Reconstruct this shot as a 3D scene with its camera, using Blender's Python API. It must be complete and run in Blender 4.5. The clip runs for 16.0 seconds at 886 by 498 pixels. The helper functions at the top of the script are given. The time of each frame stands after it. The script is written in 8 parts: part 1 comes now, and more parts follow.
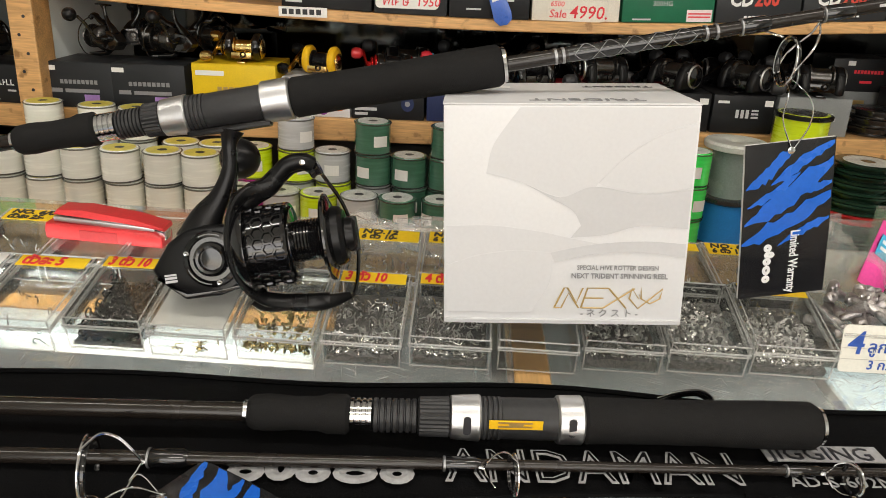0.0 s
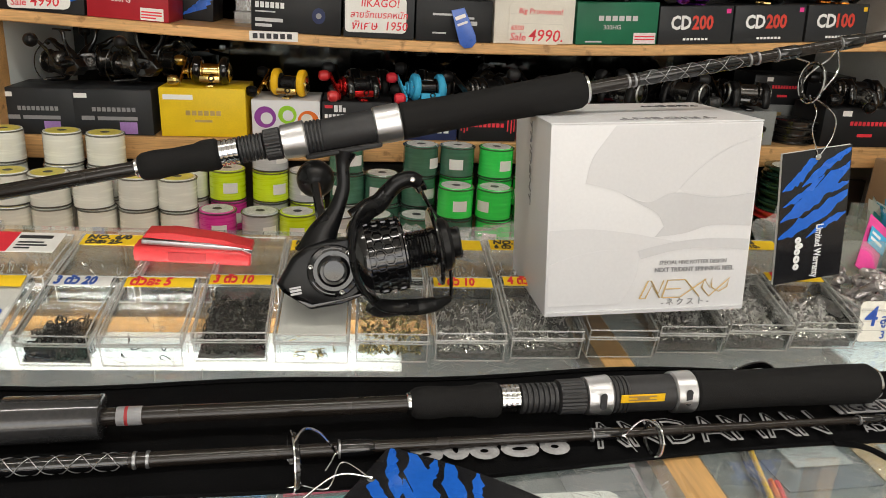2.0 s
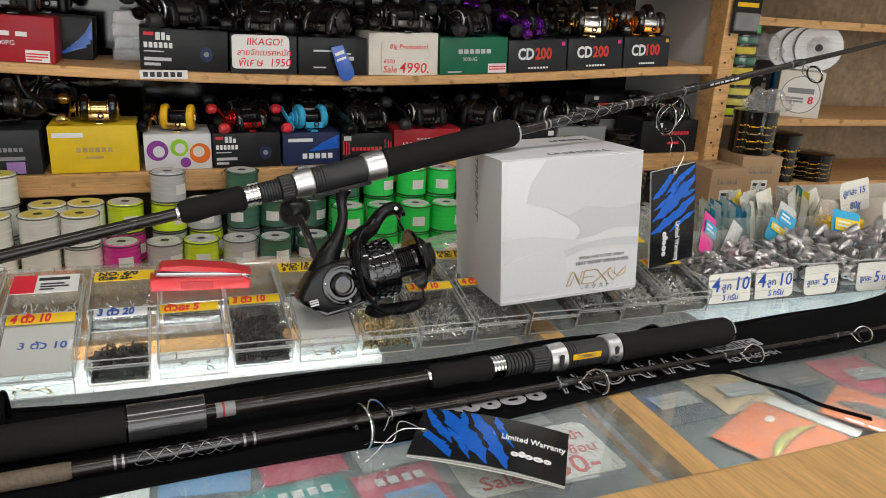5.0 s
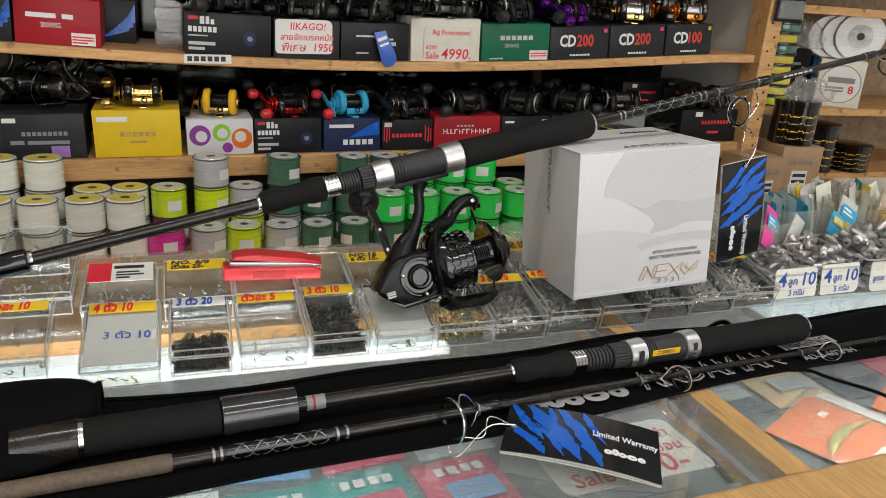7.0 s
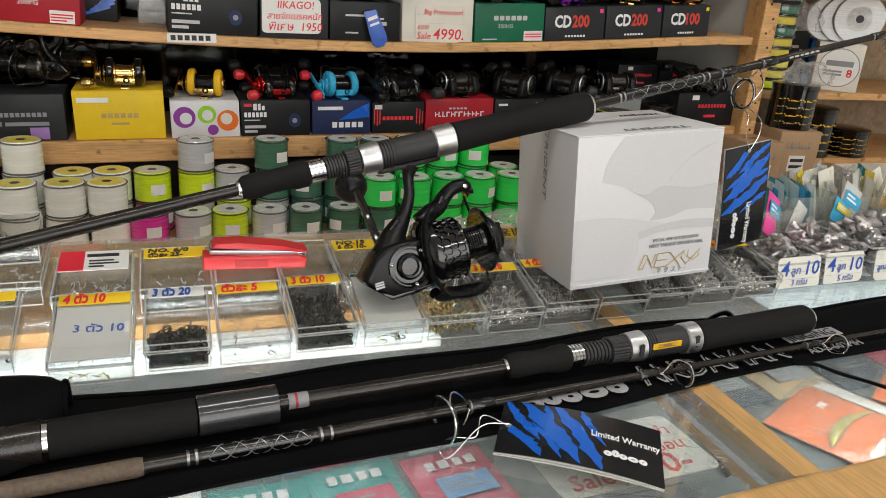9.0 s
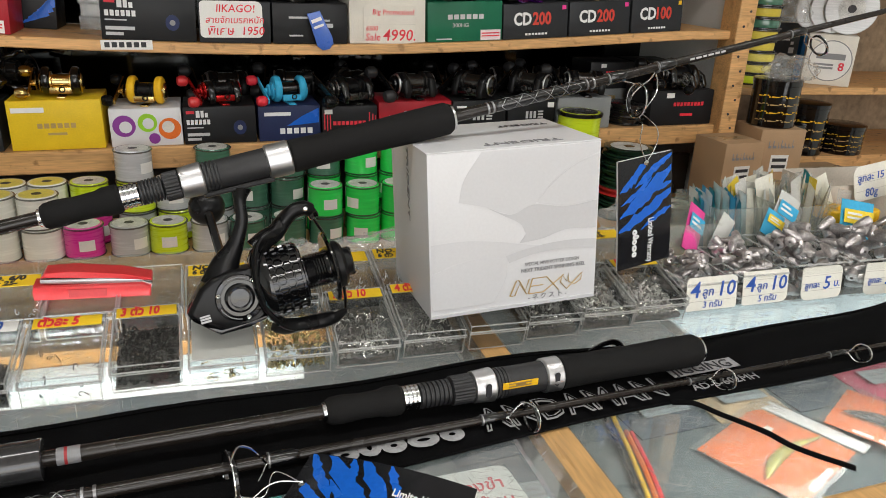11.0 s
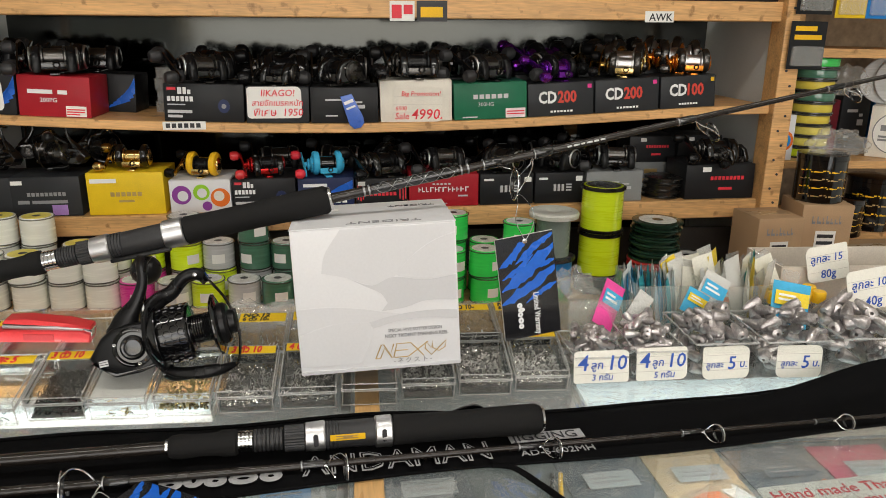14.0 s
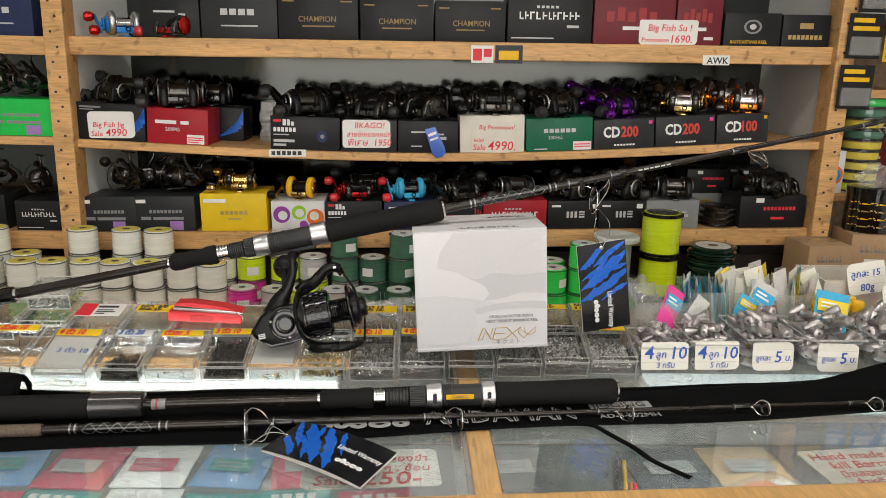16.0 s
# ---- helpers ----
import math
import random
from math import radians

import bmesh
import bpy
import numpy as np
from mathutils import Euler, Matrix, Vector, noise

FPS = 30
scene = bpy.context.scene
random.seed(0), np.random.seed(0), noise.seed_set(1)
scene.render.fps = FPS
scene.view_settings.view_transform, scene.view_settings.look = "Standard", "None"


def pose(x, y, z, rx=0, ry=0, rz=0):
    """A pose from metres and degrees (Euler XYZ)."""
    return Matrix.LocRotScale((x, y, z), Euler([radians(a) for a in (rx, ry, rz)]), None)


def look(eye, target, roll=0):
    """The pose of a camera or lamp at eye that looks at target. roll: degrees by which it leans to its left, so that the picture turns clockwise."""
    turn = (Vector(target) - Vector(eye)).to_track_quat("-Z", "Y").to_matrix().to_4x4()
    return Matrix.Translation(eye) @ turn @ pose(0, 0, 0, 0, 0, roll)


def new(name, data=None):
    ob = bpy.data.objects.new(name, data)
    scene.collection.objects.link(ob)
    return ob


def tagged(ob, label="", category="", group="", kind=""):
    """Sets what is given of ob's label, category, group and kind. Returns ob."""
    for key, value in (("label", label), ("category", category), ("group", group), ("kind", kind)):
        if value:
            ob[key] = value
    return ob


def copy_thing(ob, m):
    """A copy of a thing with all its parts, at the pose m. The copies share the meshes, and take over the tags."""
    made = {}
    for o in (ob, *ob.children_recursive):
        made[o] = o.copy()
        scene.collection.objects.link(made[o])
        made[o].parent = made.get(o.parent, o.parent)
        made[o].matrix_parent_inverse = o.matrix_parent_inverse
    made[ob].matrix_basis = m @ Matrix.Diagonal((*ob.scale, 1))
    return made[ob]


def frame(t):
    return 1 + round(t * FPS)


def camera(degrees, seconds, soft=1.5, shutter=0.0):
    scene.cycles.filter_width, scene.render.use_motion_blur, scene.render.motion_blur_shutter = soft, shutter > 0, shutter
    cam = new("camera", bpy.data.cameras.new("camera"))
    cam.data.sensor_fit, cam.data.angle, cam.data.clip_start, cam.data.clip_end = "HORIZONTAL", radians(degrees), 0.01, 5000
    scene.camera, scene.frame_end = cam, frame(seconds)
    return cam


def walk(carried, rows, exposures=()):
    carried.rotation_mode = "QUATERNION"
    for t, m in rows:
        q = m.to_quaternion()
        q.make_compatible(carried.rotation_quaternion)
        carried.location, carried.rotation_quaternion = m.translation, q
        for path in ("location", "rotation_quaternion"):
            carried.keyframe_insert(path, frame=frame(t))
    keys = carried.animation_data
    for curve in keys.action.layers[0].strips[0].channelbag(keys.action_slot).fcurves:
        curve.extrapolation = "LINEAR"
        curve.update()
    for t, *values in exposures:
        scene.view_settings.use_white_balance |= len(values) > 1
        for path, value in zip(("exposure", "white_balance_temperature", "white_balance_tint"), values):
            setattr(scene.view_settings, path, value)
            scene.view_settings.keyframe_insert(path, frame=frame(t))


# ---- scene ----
cam = camera(60.3, 16.0, soft=0.9)
PATH = [
   (0, (0.0061, -0.4498, 1.2636), (-0.0427, 1.4154, 0.5434), 3.24),
   (0.5, (-0.0015, -0.4629, 1.2647), (-0.0273, 1.4036, 0.5466), 3.1),
   (1, (-0.029, -0.475, 1.2644), (-0.0056, 1.3974, 0.5618), 2.85),
   (1.5, (-0.0846, -0.4803, 1.2651), (0.0395, 1.3953, 0.582), 3.41),
   (2, (-0.1421, -0.5037, 1.2687), (0.0835, 1.3694, 0.605), 3.56),
   (2.5, (-0.1807, -0.5556, 1.2921), (0.1689, 1.3056, 0.6491), 3.76),
   (3, (-0.2113, -0.6197, 1.3033), (0.285, 1.2138, 0.677), 3.96),
   (5.5, (-0.3245, -0.6247, 1.3163), (0.3525, 1.1528, 0.6983), 3.61),
   (6, (-0.3423, -0.6134, 1.314), (0.3147, 1.1672, 0.6833), 3.58),
   (6.5, (-0.3481, -0.6076, 1.3204), (0.2971, 1.174, 0.6804), 3.73),
   (7, (-0.3588, -0.597, 1.3172), (0.2886, 1.1788, 0.6633), 4.04),
   (7.5, (-0.373, -0.5841, 1.3144), (0.283, 1.1845, 0.6498), 4.4),
   (8, (-0.3789, -0.5738, 1.307), (0.2845, 1.186, 0.6265), 4.52),
   (8.5, (-0.3687, -0.5697, 1.3074), (0.3011, 1.1842, 0.618), 4.52),
   (11.0, (-0.1774, -0.555, 1.3236), (0.4042, 1.2228, 0.6157), 3.03),
   (11.5, (-0.1162, -0.5534, 1.3238), (0.4299, 1.2371, 0.6197), 2.89),
   (12.0, (-0.0509, -0.5486, 1.3251), (0.447, 1.2609, 0.6338), 2.58),
   (12.5, (0.0151, -0.5503, 1.3312), (0.4658, 1.2789, 0.6597), 2.41),
   (13.0, (0.0816, -0.5743, 1.3402), (0.4505, 1.2859, 0.705), 1.97),
   (13.5, (0.0988, -0.6141, 1.3527), (0.3817, 1.2746, 0.7589), 1.06),
   (14.0, (0.0544, -0.6762, 1.3644), (0.2708, 1.2301, 0.7994), 1.2),
   (14.5, (0.0176, -0.7475, 1.3659), (0.1908, 1.172, 0.8316), 1.53),
   (15.0, (-0.0089, -0.8215, 1.3772), (0.1267, 1.1076, 0.8673), 1.55),
   (15.5, (-0.0167, -0.8566, 1.3816), (0.0904, 1.0793, 0.8909), 1.56),
   (16.0, (-0.0143, -0.8419, 1.3719), (0.0743, 1.0978, 0.8927), 1.48),
]
walk(cam, [(t, look(eye, target, roll)) for t, eye, target, roll in PATH],
     [(0.0, 0.28, 6850, 10), (1.5, 0.22, 6800, 10), (3.0, 0.09, 6700, 10), (5.5, -0.02, 6300, 10), (8.5, 0.01, 6420, 10), (11.0, 0.10, 6380, 10), (12.5, 0.15, 6520, 10), (14.0, 0.12, 6650, 10), (16.0, 0.08, 6600, 10)])

# world: daylight that comes in by an open shop front, assumed behind the customer
world = bpy.data.worlds.new("sky")
scene.world = world
world.use_nodes = True
wn = world.node_tree.nodes
sky = wn.new("ShaderNodeTexSky")
sky.sky_type = "NISHITA"
sky.sun_disc = False
sky.sun_elevation = radians(50)
sky.sun_rotation = radians(200)
wn["Background"].inputs[1].default_value = 0.12
world.node_tree.links.new(sky.outputs[0], wn["Background"].inputs[0])


def area_lamp(name, m, sx, sy, watts, col):
    li = bpy.data.lights.new(name, "AREA")
    li.shape, li.size, li.size_y, li.energy, li.color = "RECTANGLE", sx, sy, watts, col
    ob = new(name, li)
    ob.matrix_world = m
    return ob


# lamps out of view, added: daylight from the assumed shop front, three ceiling tubes
area_lamp("added_shopfront_daylight", look((0.3, -3.3, 1.75), (0.0, 0.5, 1.1)), 3.2, 2.2, 60, (1.0, 0.942, 0.875))
area_lamp("added_ceiling_light", look((-0.5, -0.35, 2.62), (-0.5, -0.35, 0)), 1.2, 0.10, 6.3, (1.0, 0.97, 0.91))
area_lamp("added_ceiling_light", look((0.9, -0.35, 2.62), (0.9, -0.35, 0)), 1.2, 0.10, 6.3, (1.0, 0.97, 0.91))
area_lamp("added_ceiling_light", look((0.2, -1.7, 2.62), (0.2, -1.7, 0)), 1.2, 0.10, 8, (1.0, 0.97, 0.91))

area_lamp("case_tube_light", look((-0.40, 0.030, 0.990), (-0.40, 0.150, 0.968)), 0.62, 0.008, 0.55, (1.0, 0.98, 0.95))


area_lamp("case_lamp_light", pose(-0.37, 0.0, 0.950), 0.60, 0.05, 1.6, (1.0, 0.98, 0.95))
area_lamp("case_lamp_light", pose(0.61, 0.03, 0.950), 0.60, 0.10, 2.2, (1.0, 0.98, 0.95))

# ---- materials ----
def mk(name, col, rough=0.5, metal=0.0, var=0.12, scale=30.0, bump=0.08, fine=400.0, coat=0.0, spread=0.0, aniso=None, trans=0.0, ior=1.45, glow=0.0, spec=0.5, nicks=0.0):
    """A surface with colour that varies at two scales, fine relief and, where spread is given, a tint that differs from object to object."""
    m = bpy.data.materials.new(name)
    m.use_nodes = True
    nt = m.node_tree
    b = nt.nodes["Principled BSDF"]
    tc = nt.nodes.new("ShaderNodeTexCoord")
    mp = nt.nodes.new("ShaderNodeMapping")
    if aniso:
        mp.inputs["Scale"].default_value = aniso
    nt.links.new(tc.outputs["Object"], mp.inputs[0])
    n1 = nt.nodes.new("ShaderNodeTexNoise")
    n1.inputs["Scale"].default_value, n1.inputs["Detail"].default_value = scale, 4
    n2 = nt.nodes.new("ShaderNodeTexNoise")
    n2.inputs["Scale"].default_value, n2.inputs["Detail"].default_value = fine, 2
    for n in (n1, n2):
        nt.links.new(mp.outputs[0], n.inputs["Vector"])
    add = nt.nodes.new("ShaderNodeMath")
    add.operation = "ADD"
    nt.links.new(n1.outputs[0], add.inputs[0])
    nt.links.new(n2.outputs[0], add.inputs[1])
    mr = nt.nodes.new("ShaderNodeMapRange")
    mr.inputs[1].default_value, mr.inputs[2].default_value = 0.65, 1.35
    mr.inputs[3].default_value, mr.inputs[4].default_value = 1 - var, 1 + var
    nt.links.new(add.outputs[0], mr.inputs[0])
    hsv = nt.nodes.new("ShaderNodeHueSaturation")
    hsv.inputs["Color"].default_value = (*col, 1)
    if spread:
        oi = nt.nodes.new("ShaderNodeObjectInfo")
        m2 = nt.nodes.new("ShaderNodeMapRange")
        m2.inputs[3].default_value, m2.inputs[4].default_value = 1 - spread, 1 + spread
        mul = nt.nodes.new("ShaderNodeMath")
        mul.operation = "MULTIPLY"
        nt.links.new(oi.outputs["Random"], m2.inputs[0])
        nt.links.new(m2.outputs[0], mul.inputs[0])
        nt.links.new(mr.outputs[0], mul.inputs[1])
        nt.links.new(mul.outputs[0], hsv.inputs["Value"])
    else:
        nt.links.new(mr.outputs[0], hsv.inputs["Value"])
    if nicks:
        # dents and stains
        n3 = nt.nodes.new("ShaderNodeTexNoise")
        n3.inputs["Scale"].default_value, n3.inputs["Detail"].default_value = 38, 6
        nt.links.new(tc.outputs["Object"], n3.inputs["Vector"])
        r3 = nt.nodes.new("ShaderNodeMapRange")
        r3.inputs[1].default_value, r3.inputs[2].default_value = 0.60, 0.70
        r3.inputs[3].default_value, r3.inputs[4].default_value = 0.0, nicks
        nt.links.new(n3.outputs[0], r3.inputs[0])
        mx = nt.nodes.new("ShaderNodeMix")
        mx.data_type = "RGBA"
        mx.inputs[7].default_value = (col[0] * 0.35, col[1] * 0.28, col[2] * 0.2, 1)
        nt.links.new(r3.outputs[0], mx.inputs[0])
        nt.links.new(hsv.outputs[0], mx.inputs[6])
        nt.links.new(mx.outputs[2], b.inputs["Base Color"])
    else:
        nt.links.new(hsv.outputs[0], b.inputs["Base Color"])
    r = nt.nodes.new("ShaderNodeMapRange")
    r.inputs[1].default_value, r.inputs[2].default_value = 0.3, 0.7
    r.inputs[3].default_value, r.inputs[4].default_value = max(0.02, rough - 0.08), min(1, rough + 0.08)
    nt.links.new(n1.outputs[0], r.inputs[0])
    nt.links.new(r.outputs[0], b.inputs["Roughness"])
    b.inputs["Metallic"].default_value = metal
    b.inputs["IOR"].default_value = ior
    b.inputs["Specular IOR Level"].default_value = spec
    b.inputs["Coat Weight"].default_value = coat
    b.inputs["Coat Roughness"].default_value = 0.08
    b.inputs["Transmission Weight"].default_value = trans
    if glow:
        b.inputs["Emission Color"].default_value = (*col, 1)
        b.inputs["Emission Strength"].default_value = glow
    if bump:
        bp = nt.nodes.new("ShaderNodeBump")
        bp.inputs["Strength"].default_value, bp.inputs["Distance"].default_value = bump, 0.001
        nt.links.new(n2.outputs[0], bp.inputs["Height"])
        nt.links.new(bp.outputs[0], b.inputs["Normal"])
    return m


def clear(name, tint=(1, 1, 1), rough=0.04, alpha=0.12, scratches=False, gloss=0.05):
    """Thin clear plastic or pane glass: sees straight through, with a glossy skin."""
    m = bpy.data.materials.new(name)
    m.use_nodes = True
    nt = m.node_tree
    nt.nodes.remove(nt.nodes["Principled BSDF"])
    tr, gl, df = (nt.nodes.new(k) for k in ("ShaderNodeBsdfTransparent", "ShaderNodeBsdfGlossy", "ShaderNodeBsdfDiffuse"))
    tr.inputs[0].default_value = (*tint, 1)
    gl.inputs["Roughness"].default_value = rough
    df.inputs[0].default_value = (0.75, 0.75, 0.72, 1)
    nz = nt.nodes.new("ShaderNodeTexNoise")
    nz.inputs["Scale"].default_value, nz.inputs["Detail"].default_value = 60, 5
    mr = nt.nodes.new("ShaderNodeMapRange")
    mr.inputs[1].default_value, mr.inputs[2].default_value = 0.35, 0.75
    mr.inputs[3].default_value, mr.inputs[4].default_value = alpha * 0.5, alpha * 1.6
    nt.links.new(nz.outputs[0], mr.inputs[0])
    m1, m2 = nt.nodes.new("ShaderNodeMixShader"), nt.nodes.new("ShaderNodeMixShader")
    weight = mr.outputs[0]
    if scratches:
        tc = nt.nodes.new("ShaderNodeTexCoord")
        for turn, size, keep in ((25, (45, 800, 1), 0.70), (-38, (60, 900, 1), 0.71), (80, (50, 850, 1), 0.72)):
            mp, sn, sr, ad = (nt.nodes.new(k) for k in ("ShaderNodeMapping", "ShaderNodeTexNoise", "ShaderNodeMapRange", "ShaderNodeMath"))
            rt = nt.nodes.new("ShaderNodeVectorRotate")
            rt.rotation_type = "Z_AXIS"
            rt.inputs["Angle"].default_value = radians(turn)
            nt.links.new(tc.outputs["Object"], rt.inputs["Vector"])
            nt.links.new(rt.outputs[0], mp.inputs[0])
            mp.inputs["Scale"].default_value = size
            sn.inputs["Scale"].default_value, sn.inputs["Detail"].default_value = 1.0, 0.0
            nt.links.new(mp.outputs[0], sn.inputs["Vector"])
            sr.inputs[1].default_value, sr.inputs[2].default_value, sr.inputs[4].default_value = keep + 0.02, keep + 0.08, 0.32
            nt.links.new(sn.outputs[0], sr.inputs[0])
            nt.links.new(weight, ad.inputs[0])
            nt.links.new(sr.outputs[0], ad.inputs[1])
            weight = ad.outputs[0]
    nt.links.new(weight, m1.inputs[0])
    nt.links.new(tr.outputs[0], m1.inputs[1])
    nt.links.new(df.outputs[0], m1.inputs[2])
    lw = nt.nodes.new("ShaderNodeLayerWeight")
    lw.inputs[0].default_value = 0.5
    pw, ma = nt.nodes.new("ShaderNodeMath"), nt.nodes.new("ShaderNodeMath")
    pw.operation, ma.operation = "POWER", "MULTIPLY_ADD"
    pw.inputs[1].default_value, ma.inputs[1].default_value, ma.inputs[2].default_value = 4.0, 0.8, gloss
    nt.links.new(lw.outputs["Facing"], pw.inputs[0])
    nt.links.new(pw.outputs[0], ma.inputs[0])
    nt.links.new(ma.outputs[0], m2.inputs[0])
    nt.links.new(m1.outputs[0], m2.inputs[1])
    nt.links.new(gl.outputs[0], m2.inputs[2])
    nt.links.new(m2.outputs[0], nt.nodes["Material Output"].inputs[0])
    return m


WOOD = mk("pine_wood", (0.64, 0.365, 0.150), 0.45, var=0.30, scale=7, bump=0.15, fine=60, aniso=(0.5, 6, 6), nicks=0.75)
PLANK = mk("varnished_wood", (0.66, 0.39, 0.155), 0.35, var=0.22, scale=8, bump=0.1, fine=60, aniso=(6, 0.6, 6))
WHITE_WALL = mk("white_paint", (0.86, 0.90, 0.88), 0.5, var=0.08, scale=5)
GREY_PANEL = mk("grey_laminate", (0.72, 0.735, 0.72), 0.35, var=0.15, scale=6)
FLOOR = mk("floor_tile", (0.42, 0.40, 0.37), 0.3, var=0.15, scale=4)
CEIL = mk("ceiling_board", (0.8, 0.8, 0.78), 0.8, var=0.05, scale=3)
GLASS = clear("counter_glass", (0.93, 0.97, 0.96), 0.03, 0.080, True, 0.10)
CLEAR = clear("clear_polystyrene", (0.975, 0.98, 0.975), 0.06, 0.013, False, 0.030)
FILM = clear("thin_polythene", (0.97, 0.97, 0.97), 0.12, 0.16)
CARTON = mk("white_card", (0.70, 0.70, 0.715), 0.42, var=0.03, scale=12, bump=0.03, coat=0.12)
CARTON_SHADE = mk("pale_grey_print", (0.565, 0.565, 0.580), 0.42, var=0.03, scale=12, bump=0.03, coat=0.12)
CARTON_SHADE2 = mk("light_grey_print", (0.630, 0.630, 0.645), 0.42, var=0.03, scale=12, bump=0.03, coat=0.12)
DULL_GOLD = mk("dull_gold_print", (0.25, 0.165, 0.065), 0.45, 0.3, var=0.15)
DULL_RED = mk("dull_red_print", (0.34, 0.025, 0.03), 0.5, var=0.12)
INK = mk("dark_ink", (0.03, 0.03, 0.035), 0.5, var=0.05)
GREY_INK = mk("grey_ink", (0.25, 0.25, 0.26), 0.5, var=0.05)
GOLD_INK = mk("gold_foil", (0.52, 0.36, 0.14), 0.35, 0.6, var=0.1)
RED_INK = mk("red_marker", (0.75, 0.03, 0.05), 0.5, var=0.08)
BLUE_INK = mk("blue_marker", (0.025, 0.09, 0.42), 0.5, var=0.08)
PAPER = mk("white_paper", (0.82, 0.81, 0.78), 0.6, var=0.05, scale=20)
YELLOW_PAPER = mk("yellow_paper", (0.88, 0.58, 0.02), 0.55, var=0.05, scale=20)
FOAM = mk("black_foam", (0.0105, 0.0102, 0.0102), 0.8, var=0.25, scale=60, bump=0.35, fine=1600, spec=0.22)
BLACK = mk("satin_black", (0.005, 0.005, 0.0055), 0.30, var=0.2, scale=40, bump=0.03, spec=0.30)
GLOSS_BLACK = mk("gloss_black", (0.004, 0.004, 0.0045), 0.10, var=0.2, scale=30, bump=0.0, coat=0.6)
RUBBER = mk("dark_grey_nylon", (0.023, 0.023, 0.0245), 0.5, var=0.2, scale=60, bump=0.1)
BLANK = mk("carbon_blank", (0.016, 0.0125, 0.0105), 0.24, var=0.06, scale=20, bump=0, coat=0.25, spec=0.35)
CHROME = mk("chrome", (0.75, 0.75, 0.76), 0.12, 1.0, var=0.05, bump=0)
STEEL = mk("brushed_aluminium", (0.60, 0.60, 0.61), 0.36, 1.0, var=0.03, scale=60, bump=0.0)
CLOTH = mk("black_nylon_cloth", (0.0042, 0.0042, 0.0046), 0.85, var=0.3, scale=18, bump=0.3, fine=900, spec=0.07)
STAPLER_RED = mk("red_plastic", (0.62, 0.035, 0.04), 0.35, var=0.1, scale=25, coat=0.2)
CORK = mk("cork", (0.125, 0.092, 0.066), 0.7, var=0.3, scale=120, bump=0.3)
LEAD = mk("cast_lead", (0.54, 0.505, 0.50), 0.38, 0.85, var=0.3, scale=120, bump=0.3, spread=0.25)
TAG_BLUE = mk("blue_print", (0.012, 0.13, 0.62), 0.25, var=0.1, scale=30, coat=0.4)
TAG_BLACK = mk("black_print", (0.012, 0.012, 0.014), 0.22, var=0.1, scale=30, coat=0.4)
WHITE_INK = mk("white_ink", (0.82, 0.82, 0.82), 0.5, var=0.03)
SILVER_INK = mk("silver_ink", (0.55, 0.55, 0.56), 0.45, var=0.06)
# near black: the dimness of a cluttered shop's reflection is put into the colour
MIRROR = mk("darkened_mirror", (0.058, 0.062, 0.061), 0.10, 1.0, var=0.06, scale=3, bump=0)
TUBE = mk("lit_tube", (1.0, 1.0, 0.97), 0.4, var=0.02, bump=0, glow=5.0)
PANEL = mk("lit_diffuser", (0.80, 0.86, 0.90), 0.4, var=0.16, scale=9, bump=0, glow=0.42)
PANEL_DIM = mk("lit_diffuser_dim", (0.86, 0.96, 1.0), 0.4, var=0.2, scale=14, bump=0, glow=0.62)
WHITE_PLASTIC = mk("white_plastic", (0.8, 0.8, 0.78), 0.4, var=0.04)
KRAFT = mk("kraft_cardboard", (0.46, 0.30, 0.17), 0.75, var=0.14, scale=12, bump=0.1)
CASE_BOARD = mk("case_lining", (0.22, 0.24, 0.25), 0.6, var=0.2, scale=8)


def tint(name, col, rough=0.45, coat=0.05, metal=0.0, var=0.1):
    return mk(name, col, rough, metal, var=var, scale=25, bump=0.03, coat=coat, spec=0.25)


BOX_BLACK = tint("black_box_print", (0.013, 0.0135, 0.015))
BOX_DARK = tint("charcoal_box_print", (0.025, 0.027, 0.03))
BOX_RED = tint("red_box_print", (0.38, 0.014, 0.024))
BOX_MAROON = tint("maroon_box_print", (0.16, 0.02, 0.03))
BOX_GREEN = tint("green_box_print", (0.012, 0.14, 0.07))
BOX_LIME = tint("bright_green_box_print", (0.02, 0.55, 0.09))
BOX_YELLOW = tint("yellow_box_print", (0.80, 0.55, 0.02))
BOX_CREAM = tint("cream_box_print", (0.74, 0.70, 0.62))
BOX_NAVY = tint("navy_box_print", (0.02, 0.03, 0.09))
BOX_GREY = tint("grey_box_print", (0.25, 0.26, 0.26))
BOX_BLUE = tint("blue_box_print", (0.02, 0.22, 0.62))
ORANGE = tint("orange_plastic", (0.75, 0.16, 0.02))
PINK = tint("pink_plastic", (0.75, 0.05, 0.28))
PURPLE = mk("purple_anodised", (0.22, 0.03, 0.42), 0.22, 0.9, var=0.1, bump=0)
GOLD = mk("gold_metal", (0.72, 0.52, 0.20), 0.2, 1.0, var=0.1, bump=0)
RED_METAL = mk("red_anodised", (0.55, 0.02, 0.02), 0.25, 0.8, var=0.1, bump=0)
ORANGE_METAL = mk("orange_anodised", (0.75, 0.25, 0.03), 0.25, 0.8, var=0.1, bump=0)
GUN = mk("gunmetal", (0.10, 0.095, 0.09), 0.25, 0.9, var=0.15, bump=0)
CYAN = tint("sky_blue_plastic", (0.05, 0.42, 0.68))
YELLOW_PL = tint("yellow_plastic", (0.85, 0.50, 0.02))
